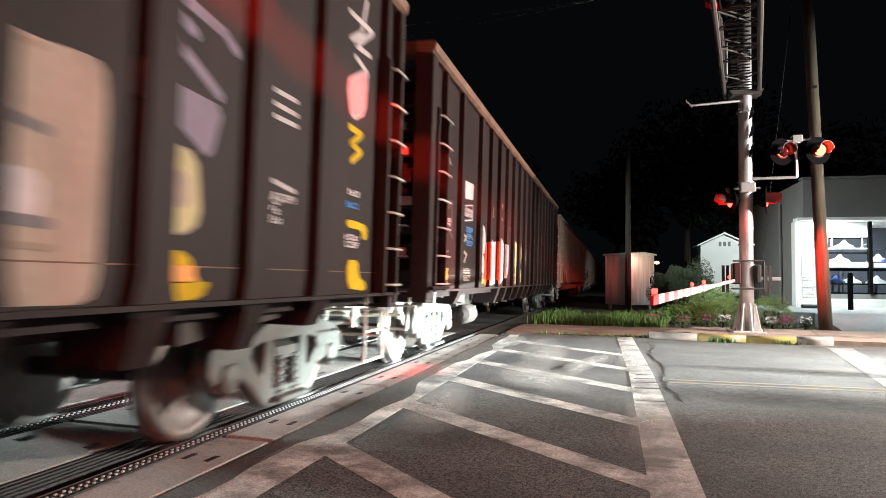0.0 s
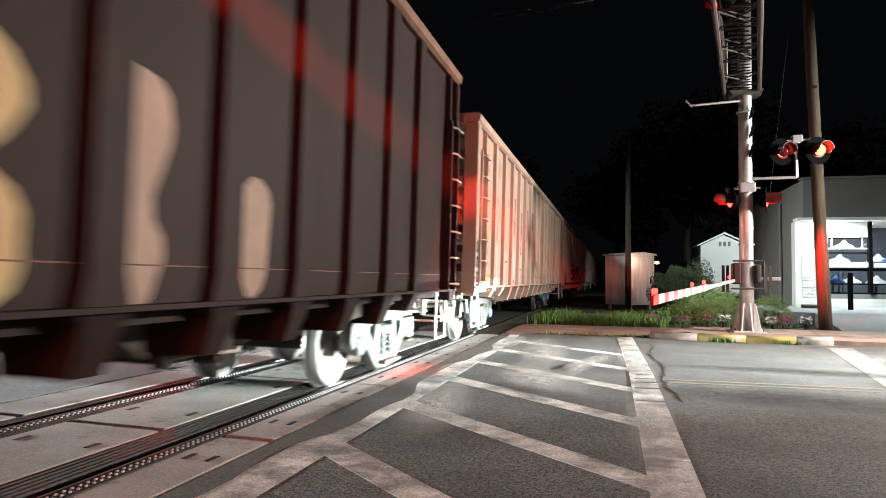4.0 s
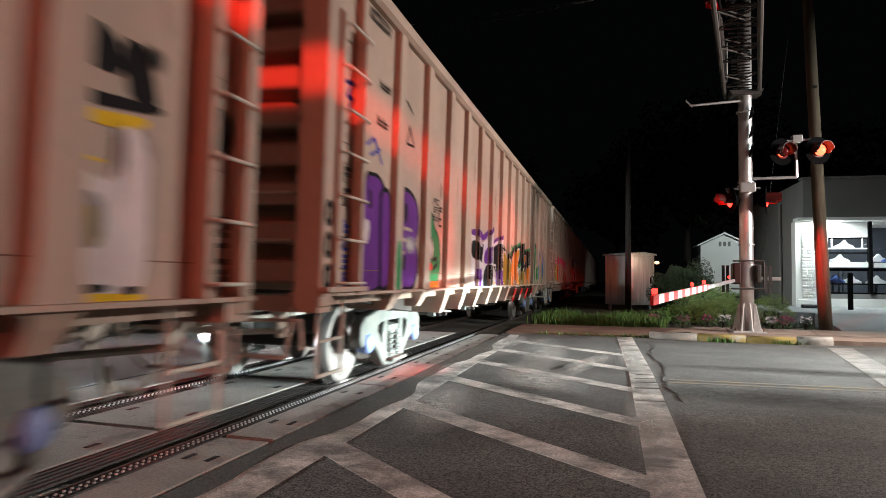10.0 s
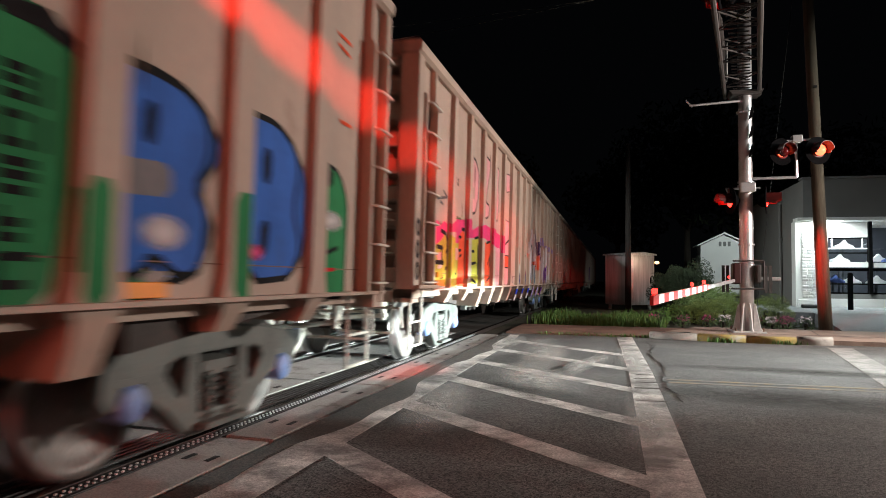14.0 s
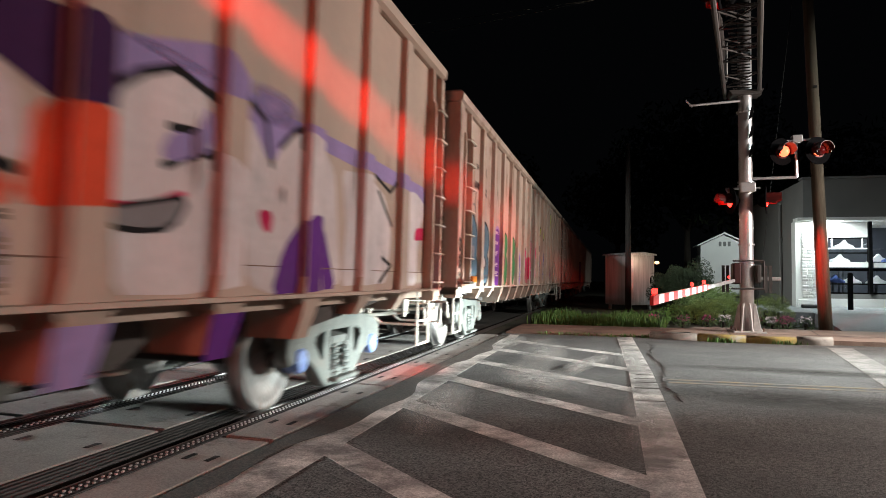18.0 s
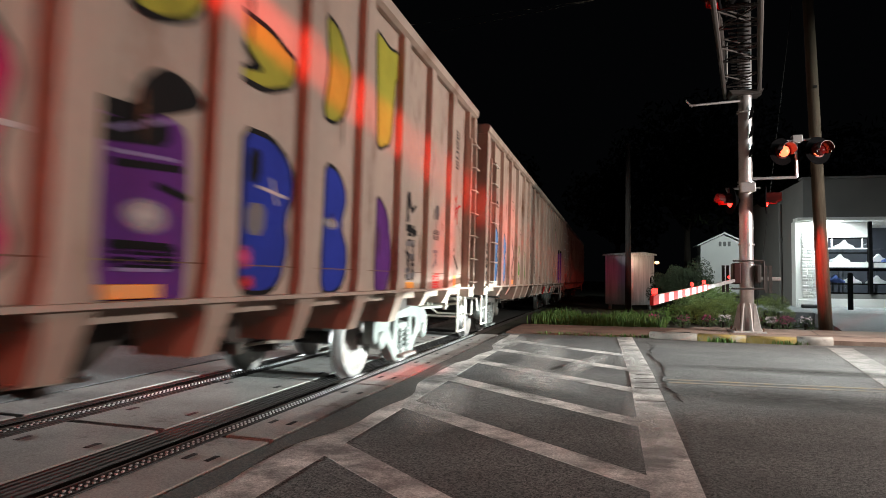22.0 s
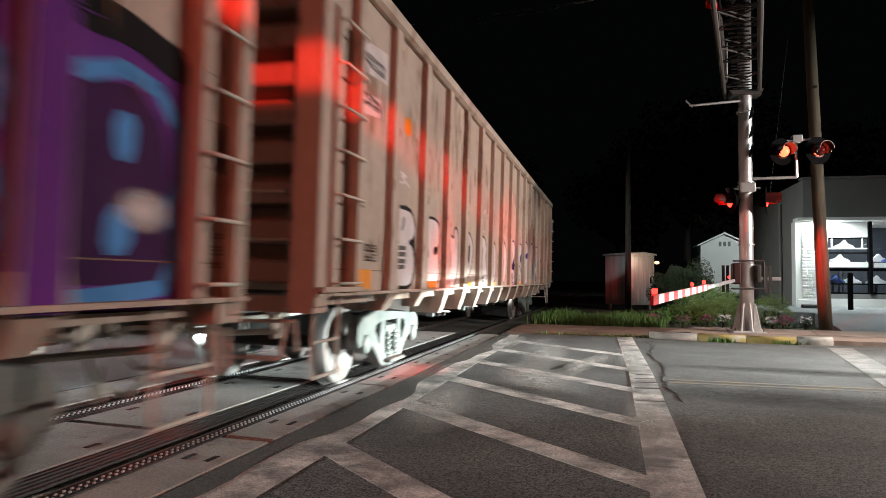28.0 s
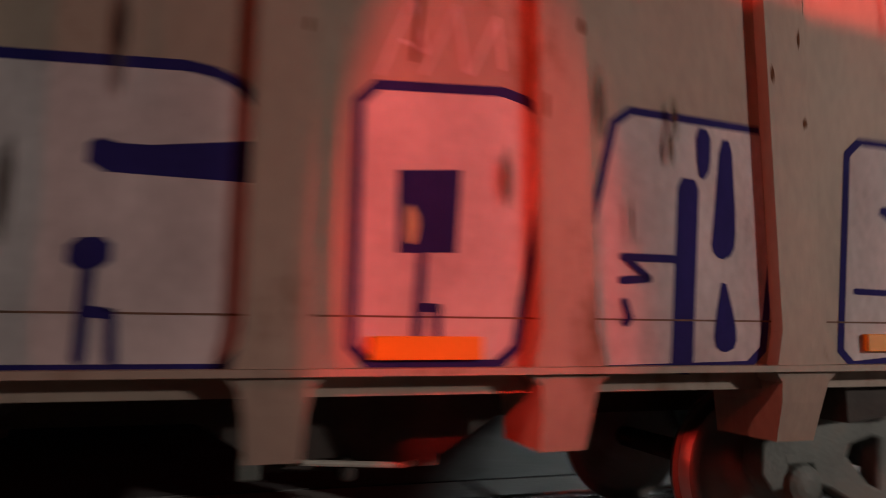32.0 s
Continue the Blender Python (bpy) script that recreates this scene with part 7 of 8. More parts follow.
    s.paint("plum", [(14.87, 2.04), (15.41, 2.13), (15.64, 1.96), (15.74, 1.24), (15.6, 1.16), (14.87, 1.17)])
    s.line("sky", 0.085, [(15.07, 2.1), (15.33, 2.19), (15.58, 2.15), (15.74, 1.99), (15.77, 1.72), (15.7, 1.56), (15.76, 1.33), (15.67, 1.15), (15.06, 1.1)])
    s.paint("sky", [(15.28, 1.97), (15.43, 2), (15.42, 1.76), (15.3, 1.74)])
    s.paint("sky", [(15.27, 1.54), (15.44, 1.55), (15.42, 1.31), (15.24, 1.3)])
    s.mist("white", 15.3, 15.71, 1.41, 1.65)
    s.paint("black", [(14.88, 2.35), (15.15, 2.37), (15.4, 2.41), (15.80, 2.37), (15.80, 2.24), (15.7, 2.23), (15.36, 2.31), (15.09, 2.28)], over=True)
    s.mist("blue", 14.62, 14.86, 1.74, 2.11)
    s.paint("black", [(16.1, 2.12), (16.26, 2.1), (16.27, 1.79), (16.09, 1.83)])
    s.rows("black", 3, 16.11, 16.31, 1.25, 1.47, 3)
    s = Side(tan_f, LAST_RIBS, -1.67, 16.28)
    s.paint("white", [(-1.67, 3.39), (-0.77, 3.48), (-0.76, 3.17), (-1.67, 3.1)], sharp=True)
    s.rows("black", 2, -1.42, -0.83, 3.19, 3.33, 1)
    s.paint("white", [(-1.67, 2.88), (-0.9, 2.98), (-0.9, 2.79), (-1.67, 2.7)], sharp=True)
    s.rows("black", 2, -1.48, -0.96, 2.81, 2.87, 2)
    s.plate(-1.46, -1.15, 1.11, 1.29)
    s.rows("black", 2, -1.26, -0.94, 1.36, 1.54, 3)
    s.paint("orange", [(-0.16, 3.01), (0.11, 3.01), (0.09, 2.81), (-0.19, 2.81)])
    s.paint("white", [(-0.1, 2.02), (0.22, 1.92), (0.26, 1.75), (0.08, 1.68), (0.37, 1.52), (0.31, 1.23), (0.02, 1.1), (-0.22, 1.13), (-0.17, 1.72)], "black", 0.035)
    s.line("black", 0.02, [(-1.53, 1.95), (-1.35, 1.93)])
    s.line("black", 0.02, [(-1.53, 1.89), (-1.35, 1.87)])
    s.paint("white", [(-0.58, 1.96), (-0.06, 1.97), (0.17, 1.96), (0.32, 1.8), (0.28, 1.69), (0.04, 1.62), (0.25, 1.56), (0.33, 1.39), (0.24, 1.18), (0.08, 1.13), (-0.58, 1.14), (-0.32, 1.54)], "black", 0.045)
    s.paint("grey", [(-0.15, 1.89), (-0.07, 1.9), (-0.1, 1.75), (-0.21, 1.71)])
    s.line("dim", 0.05, [(-0.34, 1.54), (-0.04, 1.55)])
    s.line("dim", 0.05, [(-0.34, 1.47), (-0.04, 1.48)])
    s.line("dim", 0.05, [(-0.35, 1.4), (-0.05, 1.4)])
    s.line("dim", 0.05, [(-0.33, 1.33), (-0.07, 1.34)])
    s.line("white", 0.025, [(-0.28, 2.36), (-0.08, 2.34), (-0.25, 2.32), (0.04, 2.24)])
    s.line("white", 0.025, [(-0.33, 2.24), (-0.14, 2.27)])
    s.paint("white", [(0.86, 1.96), (1.18, 1.97), (1.41, 1.92), (1.43, 1.69), (1.32, 1.6), (1.41, 1.49), (1.43, 1.23), (1.25, 1.11), (0.56, 1.11), (0.81, 1.52)], "black", 0.04)
    s.paint("black", [(0.86, 1.61), (0.92, 1.62), (0.94, 1.46), (0.87, 1.46)])
    s.paint("black", [(1.16, 1.62), (1.33, 1.64), (1.34, 1.53), (1.17, 1.51)])
    s.plate(0.79, 1.24, 1.1, 1.18)
    s.paint("white", [(2.03, 1.84), (2.27, 1.77), (2.31, 1.96), (2.5, 1.92), (2.55, 1.67), (2.49, 1.28), (2.28, 1.09), (2.04, 1.12), (2.14, 1.46)], "black", 0.035)
    s.paint("white", [(2.84, 1.91), (3.27, 1.95), (3.53, 1.83), (3.63, 1.64), (3.49, 1.41), (3.26, 1.23), (2.84, 1.23)], "black", 0.035)
    s.paint("black", [(3.29, 1.77), (3.41, 1.73), (3.33, 1.46), (3.24, 1.51)])
    s.plate(3.22, 3.44, 1.1, 1.17)
    s.line("black", 0.03, [(1.61, 1.32), (1.78, 1.32)])
    s.paint("white", [(3.98, 1.92), (4.43, 1.96), (4.63, 1.92), (4.78, 1.8), (4.78, 1.68), (4.69, 1.61), (4.82, 1.47), (4.83, 1.23), (4.69, 1.1), (4.51, 1.06), (3.98, 1.07), (3.98, 1.48)], "black", 0.04)
    s.paint("black", [(4.38, 1.78), (4.48, 1.78), (4.47, 1.66), (4.37, 1.65)])
    s.paint("black", [(4.36, 1.5), (4.46, 1.49), (4.44, 1.36), (4.34, 1.36)])
    s.rows("black", 2, 4.18, 4.65, 1.13, 1.28, 1)
    s.line("white", 0.025, [(4.41, 2.37), (4.6, 2.46), (4.49, 2.31)])
    s.line("white", 0.025, [(4.18, 2.03), (4.39, 2.07), (4.54, 2.06)])
    s.paint("white", [(5.12, 1.85), (5.39, 1.86), (5.44, 1.47), (5.53, 1.49), (5.54, 1.89), (5.7, 1.89), (5.79, 1.69), (5.81, 1.31), (5.69, 1.17), (5.12, 1.18)], "black", 0.04)
    s.rows("black", 1, 5.31, 5.71, 1.22, 1.32, 1)
    s.plate(5.32, 5.7, 1.1, 1.15)
    s.line("white", 0.02, [(5.34, 2.01), (5.6, 2.06), (5.47, 1.95)])
    s.paint("white", [(6.26, 1.94), (6.64, 1.98), (6.84, 1.97), (7.03, 1.87), (7.09, 1.65), (7.06, 1.42), (6.94, 1.2), (6.74, 1.11), (6.26, 1.1), (6.26, 1.52)], "black", 0.045)
    s.paint("black", [(6.26, 1.6), (6.58, 1.61), (6.59, 1.49), (6.26, 1.47)])
    s.paint("black", [(6.73, 1.64), (6.82, 1.63), (6.81, 1.46), (6.67, 1.37)])
    s.rows("black", 2, 6.44, 6.78, 1.16, 1.32, 1)
    s.line("white", 0.02, [(6.74, 2.39), (6.88, 2.4), (6.65, 2.2), (6.87, 2.11)])
    s.line("white", 0.02, [(6.66, 2.13), (6.95, 2.07)])
    s.paint("white", [(7.4, 2.06), (8.2, 2.08), (8.3, 2.05), (8.34, 1.87), (8.29, 1.78), (7.88, 1.48), (7.87, 1.44), (8.22, 1.44), (8.29, 1.36), (8.31, 1.19), (8.25, 1.1), (7.4, 1.09), (7.4, 1.41)], "navy", 0.045)
    s.paint("navy", [(7.4, 1.83), (7.9, 1.83), (7.93, 1.79), (7.77, 1.68), (7.4, 1.62), (7.4, 1.66), (7.72, 1.71), (7.4, 1.7)])
    s.word("navy", "FIVE.", 7.63, 8.17, 1.12, 1.36)
    s.line("black", 0.02, [(8.14, 1.59), (8.26, 1.55), (8.45, 1.54)])
    s.line("black", 0.02, [(8.26, 1.54), (8.43, 1.57)])
    s.paint("white", [(8.54, 2.06), (9.16, 2.08), (9.53, 2.06), (9.54, 1.9), (9.45, 1.83), (9.27, 1.79), (9.26, 1.63), (9.26, 1.49), (9.36, 1.46), (9.47, 1.36), (9.52, 1.08), (8.54, 1.07), (8.54, 1.39), (8.99, 1.4), (9, 1.84), (8.54, 1.81)], "navy", 0.04)
    s.paint("navy", [(8.54, 1.8), (8.99, 1.82), (8.97, 1.4), (8.54, 1.39), (8.86, 1.44), (8.87, 1.65), (8.79, 1.65)])
    s.paint("navy", [(9.27, 1.79), (9.54, 1.86), (9.52, 1.66), (9.28, 1.63)])
    s.line("navy", 0.035, [(8.99, 1.63), (9.11, 1.63), (9.08, 1.54), (9.26, 1.54), (9.25, 1.5)])
    s.word("navy", "SSS", 8.77, 9.2, 1.12, 1.33)
    s.plate(8.86, 9.34, 1.1, 1.17)
    s.line("white", 0.018, [(8.99, 2.26), (9.11, 2.4), (9.28, 2.41), (9.14, 2.29), (9.27, 2.35)])
    s.line("white", 0.018, [(9.08, 2.41), (9.22, 2.42)])
    s.paint("white", [(9.68, 2.15), (10.52, 2.18), (10.68, 2.11), (10.76, 1.92), (10.68, 1.11), (9.68, 1.11)], "navy", 0.045)
    s.paint("navy", [(10.15, 1.91), (10.29, 1.88), (10.77, 1.94), (10.77, 1.77), (10.15, 1.78)])
    s.paint("navy", [(10.11, 1.54), (10.25, 1.55), (10.25, 1.44), (10.11, 1.43)])
    s.line("navy", 0.045, [(10.18, 1.44), (10.17, 1.13)])
    s.line("navy", 0.04, [(10.19, 1.29), (10.26, 1.28), (10.27, 1.12)])
    s.paint("white", [(11.12, 2.18), (11.76, 2.21), (11.9, 2.09), (11.72, 1.12), (11.11, 1.12)], "navy", 0.045)
    s.paint("navy", [(11.26, 1.86), (11.52, 1.88), (11.5, 1.54), (11.26, 1.53)], sharp=True)
    s.paint("cream", [(11.3, 1.75), (11.35, 1.67), (11.33, 1.56), (11.29, 1.58)])
    s.line("navy", 0.04, [(11.36, 1.54), (11.34, 1.21)])
    s.line("navy", 0.035, [(11.34, 1.32), (11.42, 1.32), (11.42, 1.21)])
    s.plate(11.16, 11.6, 1.12, 1.21)
    s.line("white", 0.018, [(11.18, 2.25), (11.31, 2.59), (11.37, 2.36), (11.27, 2.4)])
    s.line("white", 0.018, [(11.36, 2.27), (11.5, 2.58), (11.54, 2.3)])
    s.line("white", 0.018, [(11.56, 2.29), (11.68, 2.55), (11.7, 2.33)])
    s.line("rust", 0.02, [(11.35, 2.64), (11.32, 2.32)])
    s.paint("white", [(12.25, 2.19), (12.63, 2.17), (13.04, 2.15), (13.06, 1.99), (12.9, 1.11), (11.96, 1.09)], "navy", 0.04)
    s.line("navy", 0.11, [(12.58, 1.87), (12.51, 1.1)])
    s.paint("navy", [(12.76, 2.11), (12.82, 2.11), (12.82, 1.71), (12.8, 1.58), (12.73, 1.55), (12.68, 1.6), (12.7, 1.71)])
    s.paint("navy", [(12.74, 1.5), (12.79, 1.28), (12.79, 1.17), (12.72, 1.14), (12.67, 1.18), (12.69, 1.3)])
    s.paint("navy", [(12.63, 2.16), (12.71, 2.15), (12.7, 1.97), (12.66, 1.91), (12.63, 1.94)])
    s.line("navy", 0.035, [(12.24, 1.55), (12.49, 1.55)])
    s.line("navy", 0.035, [(12.26, 1.54), (12.36, 1.46), (12.23, 1.45)])
    s.line("navy", 0.035, [(12.24, 1.36), (12.26, 1.29), (12.24, 1.27)])
    s.paint("white", [(13.51, 2.15), (13.96, 2.14), (14.01, 1.87), (13.69, 1.52), (13.92, 1.36), (13.84, 1.14), (13.37, 1.1)], "navy", 0.04)
    s.paint("navy", [(13.6, 1.84), (14.02, 1.88), (13.82, 1.71)])
    s.line("navy", 0.03, [(13.47, 1.43), (13.87, 1.42)])
    s.plate(13.49, 13.71, 1.15, 1.23)
    s.paint("white", [(14.5, 2.05), (14.85, 1.98), (14.93, 1.75), (14.81, 1.38), (14.52, 1.19), (14.18, 1.23)], "black", 0.03)
    s.paint("grey", [(14.55, 1.73), (14.7, 1.74), (14.65, 1.51), (14.51, 1.46)])
    for car, z in ((tan_a, 1.25), (tan_b, 1.22), (tan_c, 1.3), (tan_d, 1.22), (tan_e, 1.26)):
        q = Side(car, TAN_RIBS)
        q.ring_tags(z)
        for k in range(5):
            q.line("dim", 0.012, [(-2.18, 1.3 + 0.27 * k), (-1.8, 1.29 + 0.27 * k)])
            q.line("dim", 0.012, [(15.72, 1.3 + 0.27 * k), (16.05, 1.29 + 0.27 * k)])
    # rust runs and smudges
    wear = random.Random(31)
    for car, ribs, n in ((tan_a, TAN_RIBS, 1), (tan_b, TAN_RIBS, 1), (tan_c, TAN_RIBS, 1), (tan_d, TAN_RIBS, 2), (tan_e, TAN_RIBS, 2), (tan_f, LAST_RIBS, 4)):
        q = Side(car, ribs)
        for a, b in q.bays[1:-1]:
            q.layers[q.bay([a, b])] = 30
            for _ in range(n):
                z, y, h = wear.uniform(1.2, 3.3), wear.uniform(a, b - 0.15), wear.uniform(0.12, 0.6)
                q.mist(wear.choice(("rust", "rust", "grime")), y, y + wear.uniform(0.02, 0.07), z, z + h)
    # flaking along the post edges of the last car
    for y in LAST_RIBS:
        for _ in range(5):
            z, h, dy = wear.uniform(1.5, 3.5), wear.uniform(0.04, 0.16), wear.choice((-0.095, 0.07))
            part("rust_flake", prism(cut_corners([(y + dy, z), (y + dy + wear.uniform(0.01, 0.03), z + h * 0.3), (y + dy + 0.012, z + h), (y + dy - 0.006, z + h * 0.6)]), "x", POST + 0.0005, POST + 0.0015), SPRAY["rust"], tan_f)


decorate()
# faded lettering on the end of the second dark car
rend = random.Random(9)
for row, col in ((6, "white"), (5, "white"), (3, "rose"), (1, "rose")):
    z = 1.06 + 0.16 + 0.318 * row - 0.05
    y = 0.35 if row < 5 else -0.9
    while y < 1.2:
        w = rend.uniform(0.08, 0.2)
        part("end_lettering", box(y, y + w, -1.42 + 0.1445, -1.42 + 0.149, z, z + 0.12 * rend.uniform(0.8, 1.0)), SPRAY[col], dark_b)
        y += w + rend.uniform(0.03, 0.08)


def leg_paint(car, y, colour, f0, f1):
    """Paint on the outer face of a hopper leg, between two shares of its height."""
    bm = bmesh.new()
    ring = []
    for f in (f0, f1):
        z, x = 1.068 - 0.368 * f, 1.597 - 0.098 * f
        w = 0.165 - 0.045 * f
        ring.append([bm.verts.new(q) for q in ((x - 0.004, y - w, z), (x + 0.004, y - w, z), (x + 0.004, y + w, z), (x - 0.004, y + w, z))])
    bm.faces.new(ring[0])
    bm.faces.new(ring[1][::-1])
    for i in range(4):
        bm.faces.new((ring[0][i], ring[1][i], ring[1][(i + 1) % 4], ring[0][(i + 1) % 4]))
    bmesh.ops.recalc_face_normals(bm, faces=bm.faces[:])
    part("graffiti_patch", bm, SPRAY[colour], car)


for k, y in enumerate(TAN_RIBS[8:12]):
    leg_paint(tan_b, y, "red", 0.2, 0.62)
    leg_paint(tan_b, y, "white", 0.63, 0.98) if k % 2 else leg_paint(tan_b, y, "red", 0.72, 0.98)
for y in TAN_RIBS[9:12]:
    leg_paint(tan_c, y, "lilac" if y < 11 else "purple", 0.2, 0.95)
for y in TAN_RIBS[6:9]:
    leg_paint(tan_c, y, "royal", 0.2, 0.55), leg_paint(tan_c, y, "white", 0.6, 0.95)
leg_paint(tan_e, TAN_RIBS[8], "red", 0.2, 0.9), leg_paint(tan_e, TAN_RIBS[10], "red", 0.3, 0.9)

# ---- crossing signal with cantilever ----
MX, MY, MZ = 2.92, 15.99, 0.07
AX = Vector((-0.185, -0.9827, 0))       # the way in which the arms reach over the road
SX = Vector((0.9827, -0.185, 0))


def flasher(parent, at, facing, lit, name="flasher_lamp"):
    """Round black target, hood and red lens; facing is the heading of the lens in degrees from -y, turning towards +x."""
    m = Matrix.Translation(at) @ pose(0, 0, 0, 0, 0, facing)
    t = part(name, lathe([(0.0, 0.05), (0.0, 0.30), (0.012, 0.305), (0.02, 0.30), (0.02, 0.16), (0.12, 0.14), (0.20, 0.06)], 28, "y"), "black", parent, "round black target with red lens", m)
    if lit:
        part("lens", lathe([(-0.035, 0.03), (-0.03, 0.08), (-0.015, 0.13), (0.0, 0.145)], 24, "y"), "redglow", t, "glowing red lens")
    else:
        part("lens_rim", lathe([(-0.012, 0.12), (-0.012, 0.155), (0.0, 0.155), (0.0, 0.12)], 24, "y"), "redoff", t, "dark red lens rim")
    hood = bmesh.new()
    n = 16
    ring = []
    for i in range(n + 1):
        a = math.radians(-25 + 230 * i / n)
        c, s = math.cos(a), math.sin(a)
        d = 0.30 if 20 < i * 230 / n < 210 else 0.2
        ring.append([hood.verts.new((0.165 * c, 0, 0.165 * s)), hood.verts.new((0.165 * c, -d, 0.165 * s - 0.01)), hood.verts.new((0.172 * c, -d, 0.172 * s - 0.01)), hood.verts.new((0.172 * c, 0, 0.172 * s))])
    for p, q in zip(ring, ring[1:]):
        for i in range(4):
            hood.faces.new((p[i], p[(i + 1) % 4], q[(i + 1) % 4], q[i]))
    hood.faces.new(ring[0][::-1])
    hood.faces.new(ring[-1])
    part("hood", hood, "hood", t, "black visor hood")
    return t


mast = empty("crossing_signal", pose(MX, MY, MZ), "galvanised crossing signal mast with cantilever and red flashers", "crossing signal")
part("pole", lathe([(0.05, 0.15), (1.6, 0.147), (5.5, 0.146), (8.0, 0.145)], 24, "z"), "galv", mast, "tall galvanised tube", None, True)
part("base_plate", box(-0.34, 0.34, -0.34, 0.34, 0.0, 0.05, bev=0.01), "galv_cast", mast)
for a in range(0, 360, 45):
    part("base_fin", prism([(0.15, 0.05), (0.34, 0.05), (0.30, 0.12), (0.20, 0.62), (0.15, 0.66)], "y", -0.012, 0.012), "galv_cast", mast, "", pose(0, 0, 0, 0, 0, a + 12))
for a in (45, 135, 225, 315):
    c, s = math.cos(math.radians(a)), math.sin(math.radians(a))
    part("anchor_bolt", rod((0.4 * c, 0.4 * s, -0.02), (0.4 * c, 0.4 * s, 0.12), 0.02, 8), "rust", mast)
for z in (1.50, 1.95, 3.28, 3.36, 4.96):
    part("band", lathe([(z, 0.145), (z, 0.178), (z + 0.035, 0.178), (z + 0.035, 0.145)], 20, "z"), "galv", mast)
# upper pair of lamps on a bracket
br = part("bracket", pipe([(0.1, -0.05, 3.45), (1.02, -0.1, 3.45), (1.02, -0.1, 4.30)], 0.035), "galv", mast, "bent tube bracket")
part("junction_box", box(0.92, 1.14, -0.2, 0.0, 4.22, 4.38, bev=0.02), "galv", mast)
part("crossarm", rod((0.72, -0.1, 4.28), (1.45, -0.1, 4.28), 0.025, 8), "galv", mast)
# added globes, half glowing and half dark: their turning stands in for blinking
DRUMS = []
for k, x in enumerate((0.72, 1.44)):
    lampbody = flasher(mast, (x, -0.16, 4.02), 20, False)
    drum = part("blink_drum", lathe([(0.125 * math.sin(a), max(0.01, 0.125 * math.cos(a))) for a in [math.pi * (i / 12 - 0.5) for i in range(13)]], 20, "y"), "redhot", lampbody, "half-lit red globe, turned to imitate the blinking lamp", pose(0, -0.045, 0))
    drum.data.materials.append(M["redoff"])
    for p in drum.data.polygons:
        p.material_index = 1 if p.center.y > 0.0 else 0
    DRUMS.append((drum, k))
# lower pair, back to back
part("crossarm", rod((-0.42, 0, 3.24), (0.30, 0, 3.24), 0.028, 8), "galv", mast)
part("junction_box", box(-0.16, 0.16, -0.30, -0.16, 3.13, 3.34, bev=0.02), "galv", mast)
part("lamp_bracket", prism([(-0.42, 3.24), (-0.36, 3.24), (-0.24, 2.98), (-0.30, 2.94)], "y", -0.05, 0.05), "galv", mast)
flasher(mast, (-0.34, -0.05, 2.96), -76, True)
flasher(mast, (0.42, -0.05, 2.96), 76, True)
# side antenna bar
part("antenna_bar", rod((-0.13, -0.1, 5.22), (-1.22, -0.3, 5.12), 0.028, 8), "galv", mast)
part("antenna_tip", rod((-1.16, -0.3, 5.08), (-1.30, -0.32, 5.24), 0.02, 8), "galv", mast)
# twisted black cable guards down the pole
for i in range(3):
    z = 3.9 + i * 0.42
    part("warning_wrap", prism([(0.03, z), (0.13, z + 0.1), (0.16, z + 0.36), (0.10, z + 0.3)], "y", -0.19, -0.165), "black", mast)
# cantilever truss over the road
chords = []
L = 7.0
bm_names = []
for sx in (-0.36, 0.36):
    for z, zz in ((5.42, 5.42), (6.25, 6.05)):
        a = SX * (sx - 0.06) + Vector((0, 0, z)) - AX * 0.25
        b = SX * (sx * 0.9 - 0.06) + AX * L + Vector((0, 0, zz))
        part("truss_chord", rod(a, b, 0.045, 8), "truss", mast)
        chords.append((a, b))
def lerp(ch, t):
    return ch[0] + (ch[1] - ch[0]) * t


NB = 8
for i in range(NB):
    t0, t1 = i / NB, (i + 1) / NB
    for p, q in ((0, 1), (2, 3), (0, 2), (1, 3)):
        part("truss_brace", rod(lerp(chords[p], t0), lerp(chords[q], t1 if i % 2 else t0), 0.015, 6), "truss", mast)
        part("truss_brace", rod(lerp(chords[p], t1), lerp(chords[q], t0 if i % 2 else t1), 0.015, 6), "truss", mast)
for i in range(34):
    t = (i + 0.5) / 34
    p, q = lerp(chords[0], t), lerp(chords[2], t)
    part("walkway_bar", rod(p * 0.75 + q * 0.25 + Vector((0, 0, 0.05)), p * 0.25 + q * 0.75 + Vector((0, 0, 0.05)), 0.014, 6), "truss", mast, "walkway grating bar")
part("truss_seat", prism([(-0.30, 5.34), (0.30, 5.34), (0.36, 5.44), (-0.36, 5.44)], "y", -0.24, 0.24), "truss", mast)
part("side_ladder", pipe([(-0.52, -0.3, 5.5), (-0.52, -0.3, 6.3), (-0.52, -0.9, 6.3), (-0.52, -0.9, 5.5), (-0.52, -0.3, 5.5)], 0.025), "galv", mast)
# lamps that hang on the cantilever
for d, sx in ((4.6, -0.30), (5.9, -0.30)):
    p = AX * d + SX * sx + Vector((0, 0, 5.80))
    flasher(mast, tuple(p), -112, True)
# gate machine and arm
gate = empty("crossing_gate", pose(MX, MY, MZ), "lowered red and white striped crossing gate arm", "crossing gate")
part("machine", box(-0.32, -0.16, -0.30, 0.08, 1.08, 1.55, bev=0.03), "machine", gate, "dark red gate machine box")
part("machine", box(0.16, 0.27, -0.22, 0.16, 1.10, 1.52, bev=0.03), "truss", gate)
